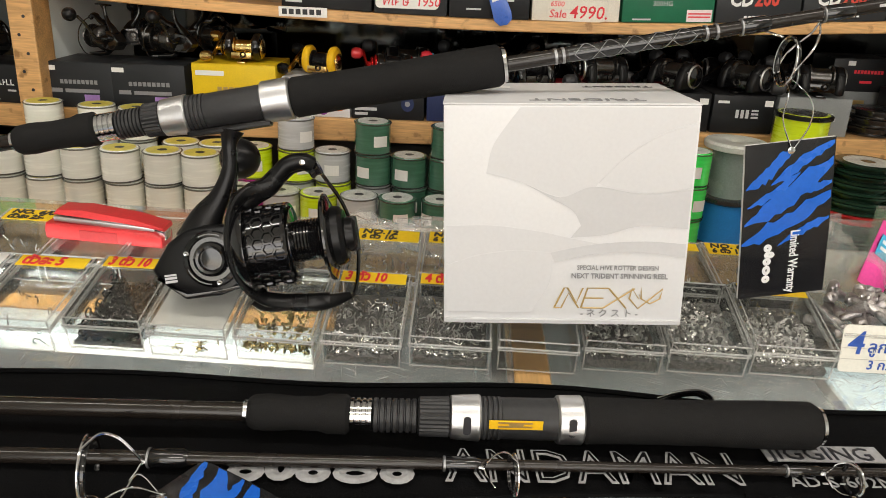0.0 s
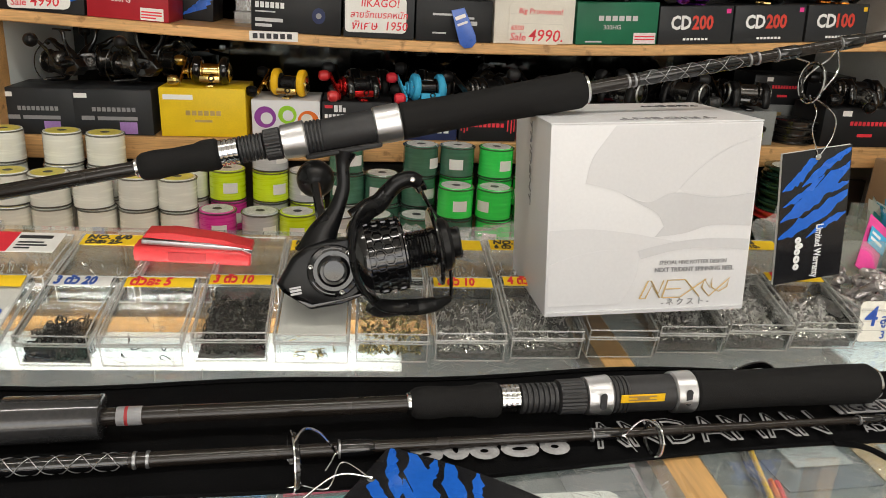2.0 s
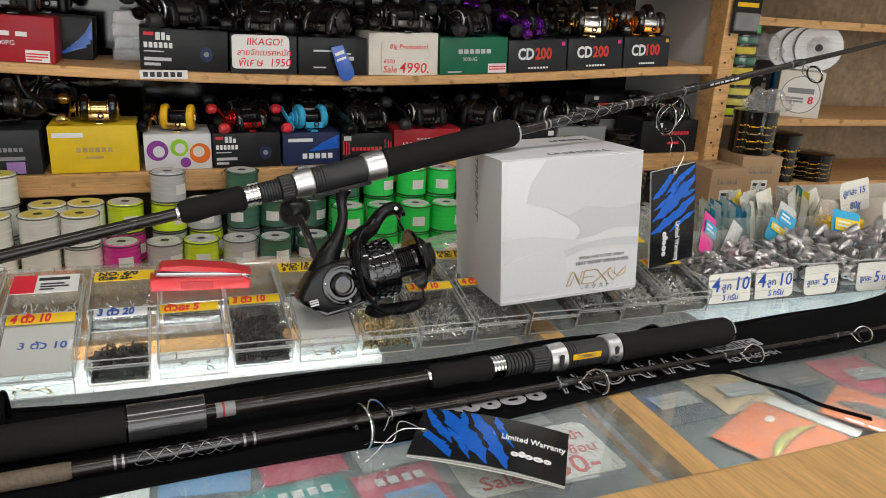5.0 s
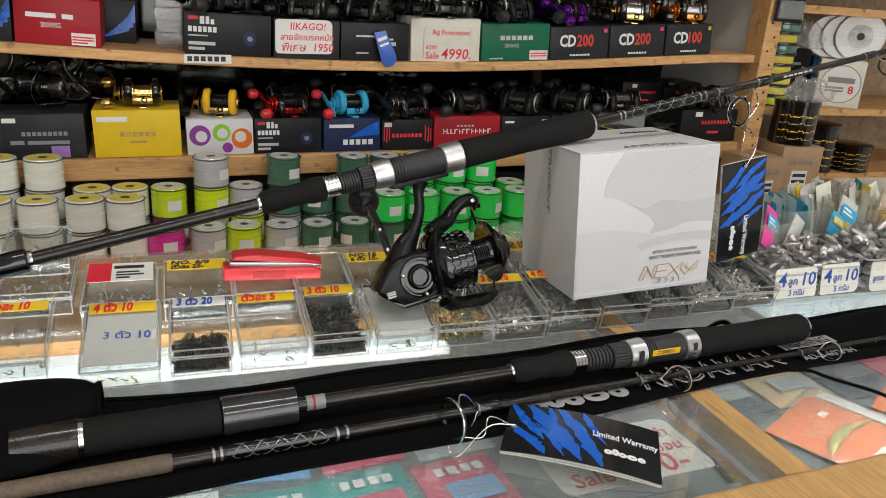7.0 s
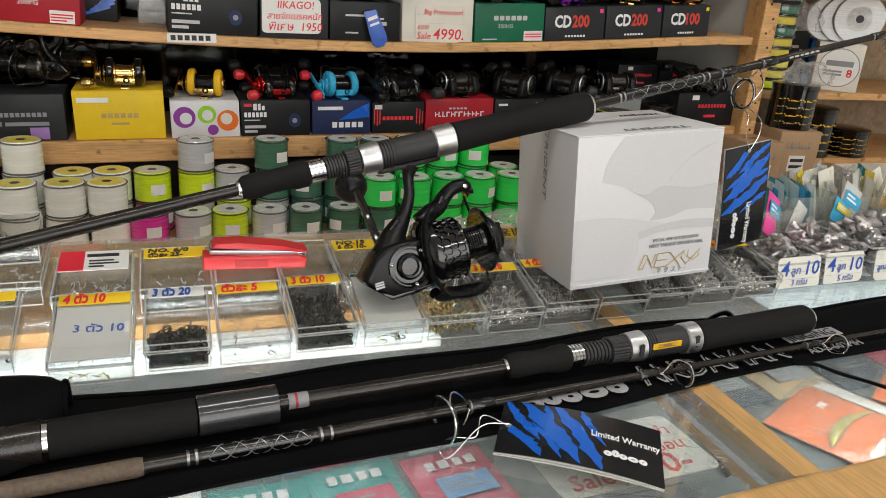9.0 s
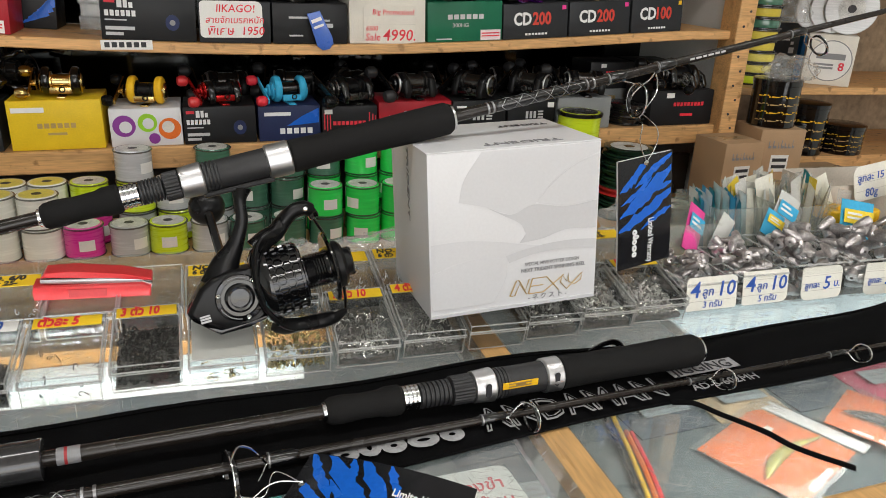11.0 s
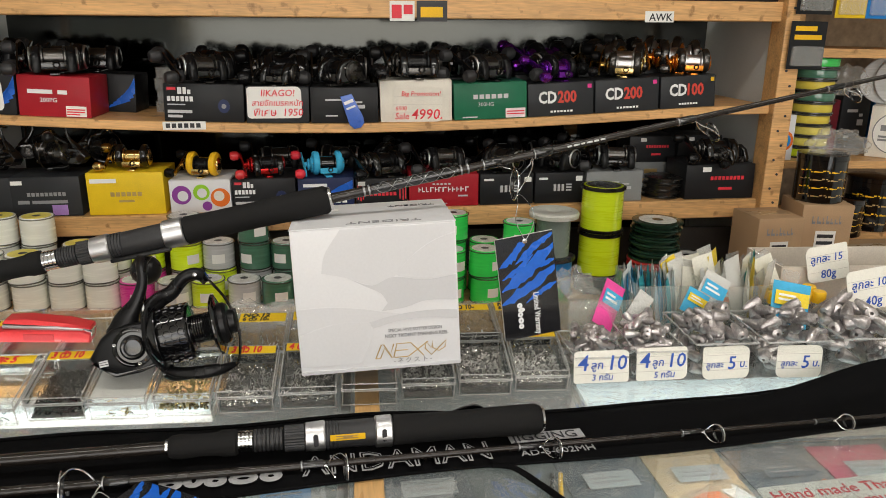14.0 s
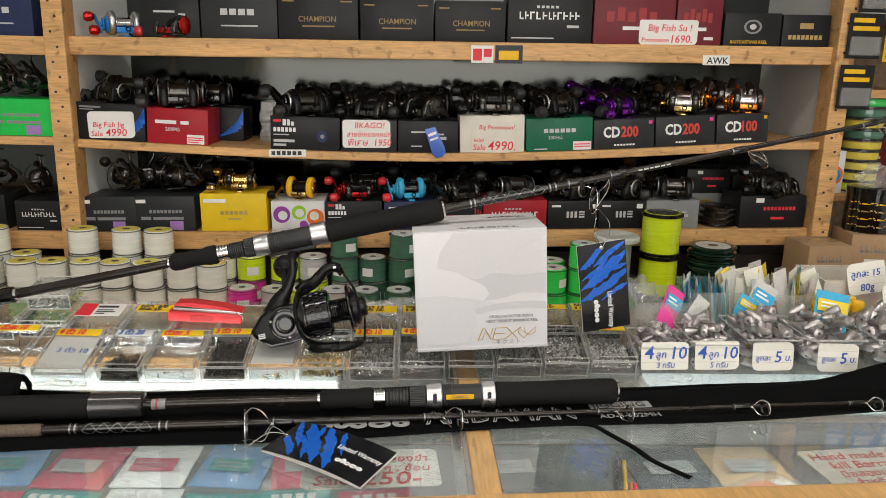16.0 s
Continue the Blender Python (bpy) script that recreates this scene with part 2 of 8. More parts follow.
LINE_WHITE = mk("clear_white_line", (0.90, 0.91, 0.83), 0.25, var=0.08, scale=20, coat=1.0, bump=0.07, fine=600, aniso=(1, 1, 14), spread=0.06)
LINE_LIME = mk("lime_line", (0.72, 0.92, 0.02), 0.3, var=0.1, scale=20, coat=1.0, bump=0.07, fine=600, aniso=(1, 1, 14), spread=0.08)
LINE_GREEN = mk("bright_green_line", (0.04, 0.78, 0.12), 0.2, var=0.15, scale=20, coat=1.0, bump=0.07, fine=600, aniso=(1, 1, 14), spread=0.08)
LINE_DARK = mk("dark_green_line", (0.06, 0.17, 0.11), 0.18, var=0.3, scale=20, coat=1.0, bump=0.07, fine=600, aniso=(1, 1, 14), spread=0.15)
LINE_PINK = mk("magenta_line", (0.78, 0.04, 0.36), 0.3, var=0.1, scale=20, coat=1.0, bump=0.07, fine=600, aniso=(1, 1, 14))
LINE_SILVER = mk("grey_line", (0.58, 0.59, 0.60), 0.25, var=0.12, scale=20, coat=1.0, bump=0.07, fine=600, aniso=(1, 1, 14), spread=0.1)


# ---- building helpers ----
def thing(name, m, label, category, group="", kind=""):
    ob = new(name)
    ob.matrix_world = m
    return tagged(ob, label, category, group, kind)


def link(name, bm, mat, parent=None, label="", smooth=None, m=None):
    me = bpy.data.meshes.new(name)
    bmesh.ops.recalc_face_normals(bm, faces=bm.faces[:])
    bm.to_mesh(me)
    bm.free()
    me.materials.append(mat)
    if smooth is not None:
        me.shade_smooth()
        me.set_sharp_from_angle(angle=radians(smooth))
    ob = new(name, me)
    if parent is not None:
        ob.parent = parent
    if m is not None:
        ob.matrix_local = m
    if label:
        ob["label"] = label
    return ob


def part(name, bm, mat, parent, label="", smooth=35):
    return link(name, bm, mat, parent, label, smooth)


def structure(name, bm, mat, label, category, smooth=None):
    return tagged(link(name, bm, mat, None, "", smooth), label, category, "", "structure")


def cube(size, at=(0, 0, 0), bevel=0.0, bm=None, rot=None):
    """A box with bevelled edges; at is its centre."""
    bm = bm or bmesh.new()
    m = Matrix.Translation(at) @ (rot or Matrix()) @ Matrix.Diagonal((*size, 1))
    vs = bmesh.ops.create_cube(bm, size=1, matrix=m)["verts"]
    if bevel:
        es = {e for v in vs for e in v.link_edges}
        bmesh.ops.bevel(bm, geom=list(es), offset=bevel, segments=2, profile=0.6, affect="EDGES")
    return bm


def lathe(profile, seg=32, bm=None, m=None, closed=True):
    """Turns (radius, height) pairs about the z axis, or about m's."""
    bm = bm or bmesh.new()
    m = m or Matrix()
    rings = []
    for r, z in profile:
        rings.append([bm.verts.new(m @ Vector((r * math.cos(2 * math.pi * k / seg), r * math.sin(2 * math.pi * k / seg), z))) for k in range(seg)])
    for a, b in zip(rings, rings[1:]):
        for k in range(seg):
            bm.faces.new((a[k], a[(k + 1) % seg], b[(k + 1) % seg], b[k]))
    if closed:
        bm.faces.new(rings[0][::-1])
        bm.faces.new(rings[-1])
    return bm


AX = Matrix.Rotation(radians(90), 4, "Y")      # z axis to x axis
AY = Matrix.Rotation(radians(-90), 4, "X")     # z axis to y axis


def sweep(points, radii, seg=12, bm=None, loop=False, flat=1.0, up=(0, 1, 0)):
    """A rod of changing thickness along points; flat squeezes it along up."""
    bm = bm or bmesh.new()
    pts = [Vector(p) for p in points]
    if not hasattr(radii, "__len__"):
        radii = [radii] * len(pts)
    rings = []
    n = len(pts)
    ref = Vector(up)
    for i, p in enumerate(pts):
        a, b = pts[(i - 1) % n] if (i or loop) else p, pts[(i + 1) % n] if (i < n - 1 or loop) else p
        d = (b - a).normalized()
        u = ref - d * ref.dot(d)
        if u.length < 0.05:
            u = d.orthogonal()
        u.normalize()
        w = d.cross(u)
        rings.append([bm.verts.new(p + radii[i] * (flat * math.cos(2 * math.pi * k / seg) * u + math.sin(2 * math.pi * k / seg) * w)) for k in range(seg)])
    pairs = list(zip(rings, rings[1:])) + ([(rings[-1], rings[0])] if loop else [])
    for a, b in pairs:
        for k in range(seg):
            bm.faces.new((a[k], a[(k + 1) % seg], b[(k + 1) % seg], b[k]))
    if not loop:
        bm.faces.new(rings[0][::-1])
        bm.faces.new(rings[-1])
    return bm


def smoothline(points, n=8):
    """Catmull-Rom through points."""
    p = [Vector(q) for q in points]
    p = [2 * p[0] - p[1]] + p + [2 * p[-1] - p[-2]]
    out = []
    for i in range(1, len(p) - 2):
        for k in range(n):
            t = k / n
            out.append(0.5 * ((2 * p[i]) + (p[i + 1] - p[i - 1]) * t + (2 * p[i - 1] - 5 * p[i] + 4 * p[i + 1] - p[i + 2]) * t * t + (3 * p[i] - p[i - 1] - 3 * p[i + 1] + p[i + 2]) * t ** 3))
    return out + [p[-2]]


def outline(points, depth, bm=None, m=None, bevel=0.0):
    """A flat shape in x and z, as thick as depth along y, on both sides of y = 0."""
    bm = bm or bmesh.new()
    m = m or Matrix()
    a = [bm.verts.new(m @ Vector((x, -depth / 2, z))) for x, z in points]
    b = [bm.verts.new(m @ Vector((x, depth / 2, z))) for x, z in points]
    f1, f2 = bm.faces.new(a), bm.faces.new(b[::-1])
    k = len(a)
    for i in range(k):
        bm.faces.new((a[i], b[i], b[(i + 1) % k], a[(i + 1) % k]))
    if bevel:
        es = {e for f in (f1, f2) for e in f.edges}
        bmesh.ops.bevel(bm, geom=list(es), offset=bevel, segments=3, profile=0.5, affect="EDGES")
    return bm


def lettering(text, size, mat, parent, m, name="lettering", bold=0.0, squeeze=1.0, slant=0.0):
    """Words in the built-in font, lying in the x-z plane of m, facing -y, from the lower left corner."""
    cu = bpy.data.curves.new(name, "FONT")
    cu.body, cu.size, cu.offset, cu.extrude, cu.resolution_u, cu.shear = text, size, bold, 0.0002, 2, slant
    tmp = bpy.data.objects.new("tmp", cu)
    me = bpy.data.meshes.new_from_object(tmp)
    bpy.data.objects.remove(tmp)
    me.name = name
    me.materials.clear()
    me.materials.append(mat)
    me.transform(Matrix.Rotation(radians(90), 4, "X") @ Matrix.Diagonal((squeeze, 1, 1, 1)))
    ob = new(name, me)
    ob.parent = parent
    ob.matrix_local = m
    if name == "handwriting":
        tagged(ob, kind="stuff")
    return ob


def bars(rows, mat, parent, m, name="writing"):
    """Writing too small to read: bars (x, z, width, height), facing -y."""
    bm = bmesh.new()
    for x, z, w, h in rows:
        cube((w, 0.0004, h), (x + w / 2, 0, z + h / 2), 0, bm)
    ob = tagged(link(name, bm, mat, parent), kind="stuff")
    ob.matrix_local = m
    return ob


def scribble(seed, width, height, lines=1):
    """Bars like a line of hand-written words."""
    rnd = random.Random(seed)
    out = []
    for k in range(lines):
        x, z = 0.0, (lines - 1 - k) * height / lines
        while x < width * 0.92:
            w = rnd.uniform(0.05, 0.14) * width
            h = rnd.uniform(0.35, 0.62) * height / lines
            out.append((x, z, min(w, width - x), h * 0.35))
            out.append((x, z, w * 0.28, h))
            x += w + width * rnd.uniform(0.03, 0.06)
    return out


# ---- the room ----
TOP = 1.0                                   # the counter's glass
structure("floor", cube((6.0, 7.0, 0.1), (0.2, -0.9, -0.05)), FLOOR, "pale tiled shop floor", "floor")
structure("ceiling", cube((6.0, 7.0, 0.1), (0.2, -0.9, 2.75)), CEIL, "white board shop ceiling", "ceiling")
structure("wall_back", cube((6.0, 0.1, 2.7), (0.2, 1.47, 1.35)), WHITE_WALL, "white painted wall behind the shelves", "wall")
structure("wall_left", cube((0.1, 5.8, 2.7), (-2.85, -0.9, 1.35)), WHITE_WALL, "white painted side wall of the shop", "wall")
structure("wall_right", cube((0.1, 5.8, 2.7), (3.25, -0.9, 1.35)), WHITE_WALL, "white painted side wall of the shop", "wall")
# front wall is unseen, added with an opening for the daylight
bm = cube((1.3, 0.1, 2.7), (-2.15, -3.85, 1.35))
cube((1.3, 0.1, 2.7), (2.55, -3.85, 1.35), 0, bm)
cube((3.4, 0.1, 0.25), (0.2, -3.85, 2.57), 0, bm)
structure("wall_front", bm, WHITE_WALL, "white shop front wall with a wide opening to the street", "wall")
structure("ground", cube((60, 40, 0.1), (0, -23.9, -0.06)), FLOOR, "pale concrete pavement outside the shop", "ground")
# ceiling battens are unseen, added as sources for the light from above
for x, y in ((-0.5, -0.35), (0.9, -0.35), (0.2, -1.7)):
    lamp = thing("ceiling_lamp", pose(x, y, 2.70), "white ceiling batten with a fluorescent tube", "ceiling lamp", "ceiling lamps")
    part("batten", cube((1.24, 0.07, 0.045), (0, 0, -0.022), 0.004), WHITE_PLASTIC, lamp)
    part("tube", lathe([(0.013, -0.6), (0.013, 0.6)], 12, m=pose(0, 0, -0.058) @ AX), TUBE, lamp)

# ---- the counter: a glass display case in a wooden frame ----
GU0, GU1, GV0, GV1 = -1.25, 1.35, -0.236, 0.30
case = thing("display_counter", pose(0, 0, 0), "glass-topped wooden display counter filled with fishing tackle", "counter", "", "structure")
SKEW = pose(0.08, -0.2425, 0, 0, 0, 3.2)           # the front stands a little askew
link("front_rail", cube((GU1 - GU0 + 0.1, 0.075, 0.0535), (0, -0.0375, TOP - 0.02325), 0.004), PLANK, case, "varnished wooden front rail", None, SKEW)
part("rear_rail", cube((GU1 - GU0, 0.04, 0.05), (0.05, GV1 + 0.02, TOP - 0.042), 0.004), PLANK, case, "", None)
part("divider", cube((0.0245, GV1 + 0.2405, 0.036), (0.0598, (GV1 - 0.2405) / 2, TOP - 0.0185), 0.001), PLANK, case, "wooden bar between the glass panes", None)
part("channel", cube((0.010, GV1 - GV0, 0.006), (0.038, (GV0 + GV1) / 2, TOP - 0.012), 0.001), STEEL, case, "aluminium channel", None)
part("divider", cube((0.023, GV1 - GV0, 0.03), (-0.87, (GV0 + GV1) / 2, TOP - 0.0215), 0.002), PLANK, case, "", None)
part("divider", cube((0.023, GV1 - GV0, 0.03), (0.98, (GV0 + GV1) / 2, TOP - 0.0215), 0.002), PLANK, case, "", None)
for a, b in ((GU0, 0.0470), (0.0726, GU1)):
    edge = [(a, -0.276 + 0.056 * a), (b, -0.276 + 0.056 * b), (b, GV1), (a, GV1)]
    bm = bmesh.new()
    lower, upper = ([bm.verts.new((x, y, z)) for x, y in edge] for z in (TOP - 0.005, TOP))
    bm.faces.new(lower)
    bm.faces.new(upper)
    for k in range(4):
        bm.faces.new((lower[k], lower[(k + 1) % 4], upper[(k + 1) % 4], upper[k]))
    pane = part("glass_pane", bm, GLASS, case, "scratched clear glass top", None)
    pane.visible_shadow = False
link("front_board", cube((GU1 - GU0 + 0.1, 0.02, 0.93), (0, -0.060, 0.475), 0.003), PLANK, case, "", None, SKEW)
part("back_board", cube((GU1 - GU0, 0.02, 0.93), (0.05, GV1 + 0.03, 0.465), 0.003), PLANK, case, "", None)
part("back_lining", cube((GU1 - GU0 - 0.04, 0.004, 0.17), (0.05, GV1 - 0.004, 0.848), 0.001), CASE_BOARD, case, "dark grey lining board", None)
part("base_board", cube((GU1 - GU0, GV1 - GV0 + 0.06, 0.02), (0.05, (GV0 + GV1) / 2, 0.72), 0.002), CASE_BOARD, case, "grey lining board", None)
for x in (GU0 + 0.01, GU1 - 0.01):
    part("side_board", cube((0.02, GV1 - GV0 + 0.06, 0.95), (x, (GV0 + GV1) / 2, 0.475), 0.003), PLANK, case, "", None)
for x0, x1, v0, v1, mat in ((-0.66, -0.105, 0.068, 0.106, PANEL), (0.30, 0.92, -0.010, 0.10, PANEL_DIM)):
    tl = thing("case_lamp", pose((x0 + x1) / 2, (v0 + v1) / 2, TOP - 0.034), "flat lit lamp panel under the counter glass", "lamp", "lamps in the counter")
    part("diffuser", cube((x1 - x0, v1 - v0, 0.004), (0, 0, 0.004), 0.001), mat, tl, "glowing white diffuser", None)
    part("housing", cube((x1 - x0 + 0.006, v1 - v0 + 0.006, 0.010), (0, 0, -0.004), 0.001), WHITE_PLASTIC, tl, "", None)
part("cross_bar", cube((0.76, 0.080, 0.016), (-0.455, 0.150, TOP - 0.024), 0.002), mk("orange_plywood", (0.64, 0.31, 0.085), 0.45, var=0.25, scale=7, bump=0.1, fine=60, aniso=(0.5, 6, 6)), case, "wide wooden bar under the glass", None)

# ---- the shelves ----
SLOPE = 0.0165                              # the shelves rise a little to one end
SH = {1: 0.961, 2: 1.1805, 3: 1.404}
RISE = {1: 0.0225, 2: 0.0165, 3: 0.0117}
SX0, SX1, SY0, SY1 = -0.768, 0.947, 0.925, 1.20


def shelf_z(k, x):
    """The top of a shelf; the thin middle one sags under its load."""
    sag = 0.031 * max(0.0, 1 - ((x - 0.03) / 0.86) ** 2) ** 1.4 if k == 2 else 0.0
    return SH[k] + RISE[k] * (x + 0.77) - sag


TILT = Matrix.Rotation(-math.atan(SLOPE), 4, "Y")
for k, thick in ((1, 0.041), (2, 0.019), (3, 0.040)):
    bm = bmesh.new()
    rings = []
    for i in range(41):
        x = SX0 + (SX1 - SX0) * i / 40
        z = shelf_z(k, x)
        rings.append([bm.verts.new((x - 0.08, y - 1.06, q - SH[k])) for y, q in ((SY0, z - thick + 0.002), (SY0, z - 0.002), (SY0 + 0.002, z), (SY1, z), (SY1, z - thick), (SY0 + 0.002, z - thick))])
    for a, b in zip(rings, rings[1:]):
        for j in range(6):
            bm.faces.new((a[j], a[(j + 1) % 6], b[(j + 1) % 6], b[j]))
    bm.faces.new(rings[0])
    bm.faces.new(rings[-1])
    ob = structure(f"shelf_{k}", bm, WOOD, "worn pine shelf board, sagging in the middle" if k == 2 else "worn pine shelf board", "shelf")
    ob.matrix_world = pose(0.08, 1.06, SH[k])
    bm = cube((0.75, SY1 - SY0, thick), (0, 0, -thick / 2), 0.002)
    ob = structure("shelf_left", bm, WOOD, "worn pine shelf board of the next bay", "shelf")
    ob.matrix_world = pose(-1.190, (SY0 + SY1) / 2, SH[k] + (0.002 if k != 3 else -0.002))
for k, (h, thick) in enumerate(((0.900, 0.03), (1.075, 0.018), (1.33, 0.02), (1.52, 0.03))):
    ob = structure("shelf_right", cube((1.1, 0.3, thick), (0, 0, -thick / 2), 0.002), WOOD, "worn pine shelf board of the next bay", "shelf")
    ob.matrix_world = pose(1.545, 1.14, h)
structure("post_left", cube((0.045, 0.06, 2.68), (-0.7910, 0.935, 1.34), 0.003), WOOD, "pine upright with pin holes", "post")
structure("post_right", cube((0.043, 0.06, 2.68), (0.969, 0.935, 1.34), 0.003), WOOD, "pine upright with pin holes", "post")
structure("side_panel_left", cube((0.02, 0.34, 2.68), (-0.780, 1.137, 1.34)), WHITE_WALL, "white painted side panel of the shelf bay", "panel")
structure("side_panel_right", cube((0.02, 0.34, 2.68), (0.968, 1.137, 1.34)), GREY_PANEL, "grey side panel of the shelf bay", "panel")
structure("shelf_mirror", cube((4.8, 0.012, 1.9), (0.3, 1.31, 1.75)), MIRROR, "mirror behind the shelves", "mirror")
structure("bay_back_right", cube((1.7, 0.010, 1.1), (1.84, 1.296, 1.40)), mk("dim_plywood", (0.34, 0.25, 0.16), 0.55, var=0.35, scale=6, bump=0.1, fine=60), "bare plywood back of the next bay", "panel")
LEDGE = 0.815
# dark sheet added to give the space under the lowest shelf its shade
structure("ledge_shade_sheet", cube((1.72, 0.012, 0.100), (0.085, 1.0, LEDGE + 0.0505)), mk("dark_board", (0.035, 0.030, 0.026), 0.6, var=0.25, scale=8), "dark board at the back of the ledge", "panel")
structure("ledge", cube((3.6, 0.55, 0.04), (0.2, 0.995, LEDGE - 0.02), 0.003), WOOD, "wooden ledge below the shelves", "ledge")
structure("ledge_front", cube((3.6, 0.03, LEDGE - 0.04), (0.2, 0.74, (LEDGE - 0.04) / 2)), PLANK, "wooden front of the low cabinet", "panel")


# ---- the carton with its print ----
BOX = Matrix.Translation((-0.0025, 0.0025, TOP + 0.037)) @ pose(0, 0, 0, -3.0, -3.2, 0.6)
BW, BD, BH = 0.1545, 0.118, 0.1435
carton = thing("reel_carton", BOX, "white cardboard reel box with pale grey curved print", "box")
part("body", cube((BW, BD, BH - 0.001), (BW / 2, BD / 2, (BH - 0.001) / 2), 0.0012), CARTON, carton)
part("lid_flap", cube((BW + 0.001, BD, 0.0012), (BW / 2, BD / 2 + 0.0005, BH - 0.0004), 0.0005), CARTON, carton)
part("bottom_edge", cube((BW - 0.002, 0.0012, 0.0016), (BW / 2, -0.0006, 0.0032), 0.0003), CARTON_SHADE2, carton)


def arc_print(points, mat, lift):
    part("print", outline([(x * BW, z * BH) for x, z in points], 0.0002, m=Matrix.Translation((0, -lift, 0))), mat, carton, "", None)


def arc(x0, z0, x1, z1, bulge, n=10):
    out = []
    for k in range(n + 1):
        t = k / n
        nx, nz = -(z1 - z0), x1 - x0
        b = 4 * bulge * t * (1 - t)
        out.append((x0 + (x1 - x0) * t + nx * b, z0 + (z1 - z0) * t + nz * b))
    return out


def curve(*pts):
    return [(p.x, p.z) for p in smoothline([(x, 0, z) for x, z in pts], 6)]


arc_print(curve((0.17, 0.70), (0.20, 0.83), (0.30, 0.985)) + [(0.99, 0.985)] + curve((0.99, 0.93), (0.85, 0.875), (0.72, 0.78), (0.62, 0.662)) + curve((0.60, 0.60), (0.47, 0.60), (0.32, 0.66), (0.18, 0.70))[1:], CARTON_SHADE2, 0.0002)
arc_print(curve((0.33, 0.655), (0.47, 0.598), (0.60, 0.645), (0.80, 0.615), (0.99, 0.635)) + curve((0.99, 0.46), (0.80, 0.47), (0.66, 0.43), (0.52, 0.415)) + curve((0.56, 0.47), (0.52, 0.54), (0.42, 0.60)), CARTON_SHADE, 0.0003)
arc_print(curve((0.62, 0.662), (0.72, 0.775), (0.85, 0.868), (0.99, 0.92)) + [(0.99, 0.64)] + curve((0.98, 0.64), (0.80, 0.62), (0.64, 0.65)), CARTON_SHADE2, 0.0004)
arc_print([(0.01, 0.455)] + curve((0.01, 0.465), (0.20, 0.468), (0.40, 0.44), (0.52, 0.412)) + curve((0.70, 0.375), (0.55, 0.325), (0.38, 0.31), (0.20, 0.33), (0.01, 0.29)), CARTON_SHADE2, 0.0003)
arc_print(curve((0.01, 0.28), (0.14, 0.33), (0.30, 0.355), (0.44, 0.345)) + curve((0.45, 0.32), (0.44, 0.20), (0.37, 0.06)) + [(0.01, 0.06)], CARTON_SHADE2, 0.0006)
arc_print(curve((0.44, 0.345), (0.56, 0.375), (0.70, 0.395), (0.85, 0.40), (0.99, 0.39)) + curve((0.99, 0.33), (0.80, 0.35), (0.62, 0.34), (0.46, 0.30)), CARTON_SHADE, 0.0005)
lettering("SPECIAL HIVE ROTTER DESIGN", 0.0043, GREY_INK, carton, pose(0.552 * BW, -0.0012, 0.268 * BH), bold=0.00004, squeeze=0.88)
lettering("NEXT TRIDENT SPINNING REEL", 0.0047, GREY_INK, carton, pose(0.530 * BW, -0.0012, 0.228 * BH), bold=0.00008, squeeze=0.92)
bm = bmesh.new()
for pts in ([(0, 0), (0.004, 0.012), (0.0055, 0.012), (0.0095, 0.003), (0.012, 0.012)], [(0.0115, 0), (0.014, 0.012), (0.023, 0.012)],
            [(0.012, 0), (0.021, 0)], [(0.013, 0.006), (0.021, 0.006)], [(0.021, 0), (0.034, 0.012)], [(0.023, 0.012), (0.031, 0)],
            [(0.0, 0.0), (0.003, 0.0), (0.006, 0.009), (0.0105, 0.0)],
            [(0.032, 0.006), (0.036, 0.0), (0.041, 0.006), (0.046, 0.012), (0.045, 0.006), (0.041, 0.003), (0.037, 0.006), (0.037, 0.0125), (0.036, 0.006), (0.033, 0.012), (0.032, 0.006)]):
    sweep([(x, 0, z) for x, z in pts], 0.0004, 4, bm)
ob = link("logo_print", bm, GOLD_INK, carton, "gold outlined emblem")
ob.matrix_local = pose(0.465 * BW, -0.0012, 0.085 * BH) @ Matrix.Diagonal((1.5, 0.4, 1.15, 1))
lettering("- ネ ク ス ト -", 0.0062, GREY_INK, carton, pose(0.575 * BW, -0.0012, 0.045 * BH), squeeze=1.0)
lettering("TRIDENT", 0.013, GREY_INK, carton, pose(0.80 * BW, 0.018, BH + 0.0008) @ pose(0, 0, 0, -90, 0, 0) @ pose(0, 0, 0, 0, 180, 0), squeeze=1.35)
lettering("TRIDENT", 0.010, INK, carton, pose(0.93 * BW, 0.092, BH + 0.0008) @ pose(0, 0, 0, -90, 0, 0) @ pose(0, 0, 0, 0, 180, 0), squeeze=1.2)
part("barcode_sticker", cube((0.026, 0.012, 0.0003), (0.20 * BW, 0.086, BH + 0.0006)), PAPER, carton, "white barcode sticker", None)
bars([(k * 0.0012, 0, 0.0005 + 0.0003 * (k % 3 == 0), 0.007) for k in range(10)], INK, carton, pose(0.155 * BW, 0.082, BH + 0.0012, -90, 0, 0))
lettering("TRIDENT", 0.0085, GREY_INK, carton, pose(-0.0004, 0.062, 0.98 * BH) @ pose(0, 0, 0, 0, 0, -90) @ pose(0, 0, 0, 0, 90, 0), squeeze=1.9, slant=0.2)


# ---- rods ----
def along(p, q, roll=0.0):
    """A frame at p whose x axis runs towards q, z up."""
    p, q = Vector(p), Vector(q)
    x = (q - p).normalized()
    y = Vector((0, 0, 1)).cross(x).normalized()
    z = x.cross(y)
    return Matrix.Translation(p) @ Matrix((x, y, z)).transposed().to_4x4() @ Matrix.Rotation(radians(roll), 4, "X")


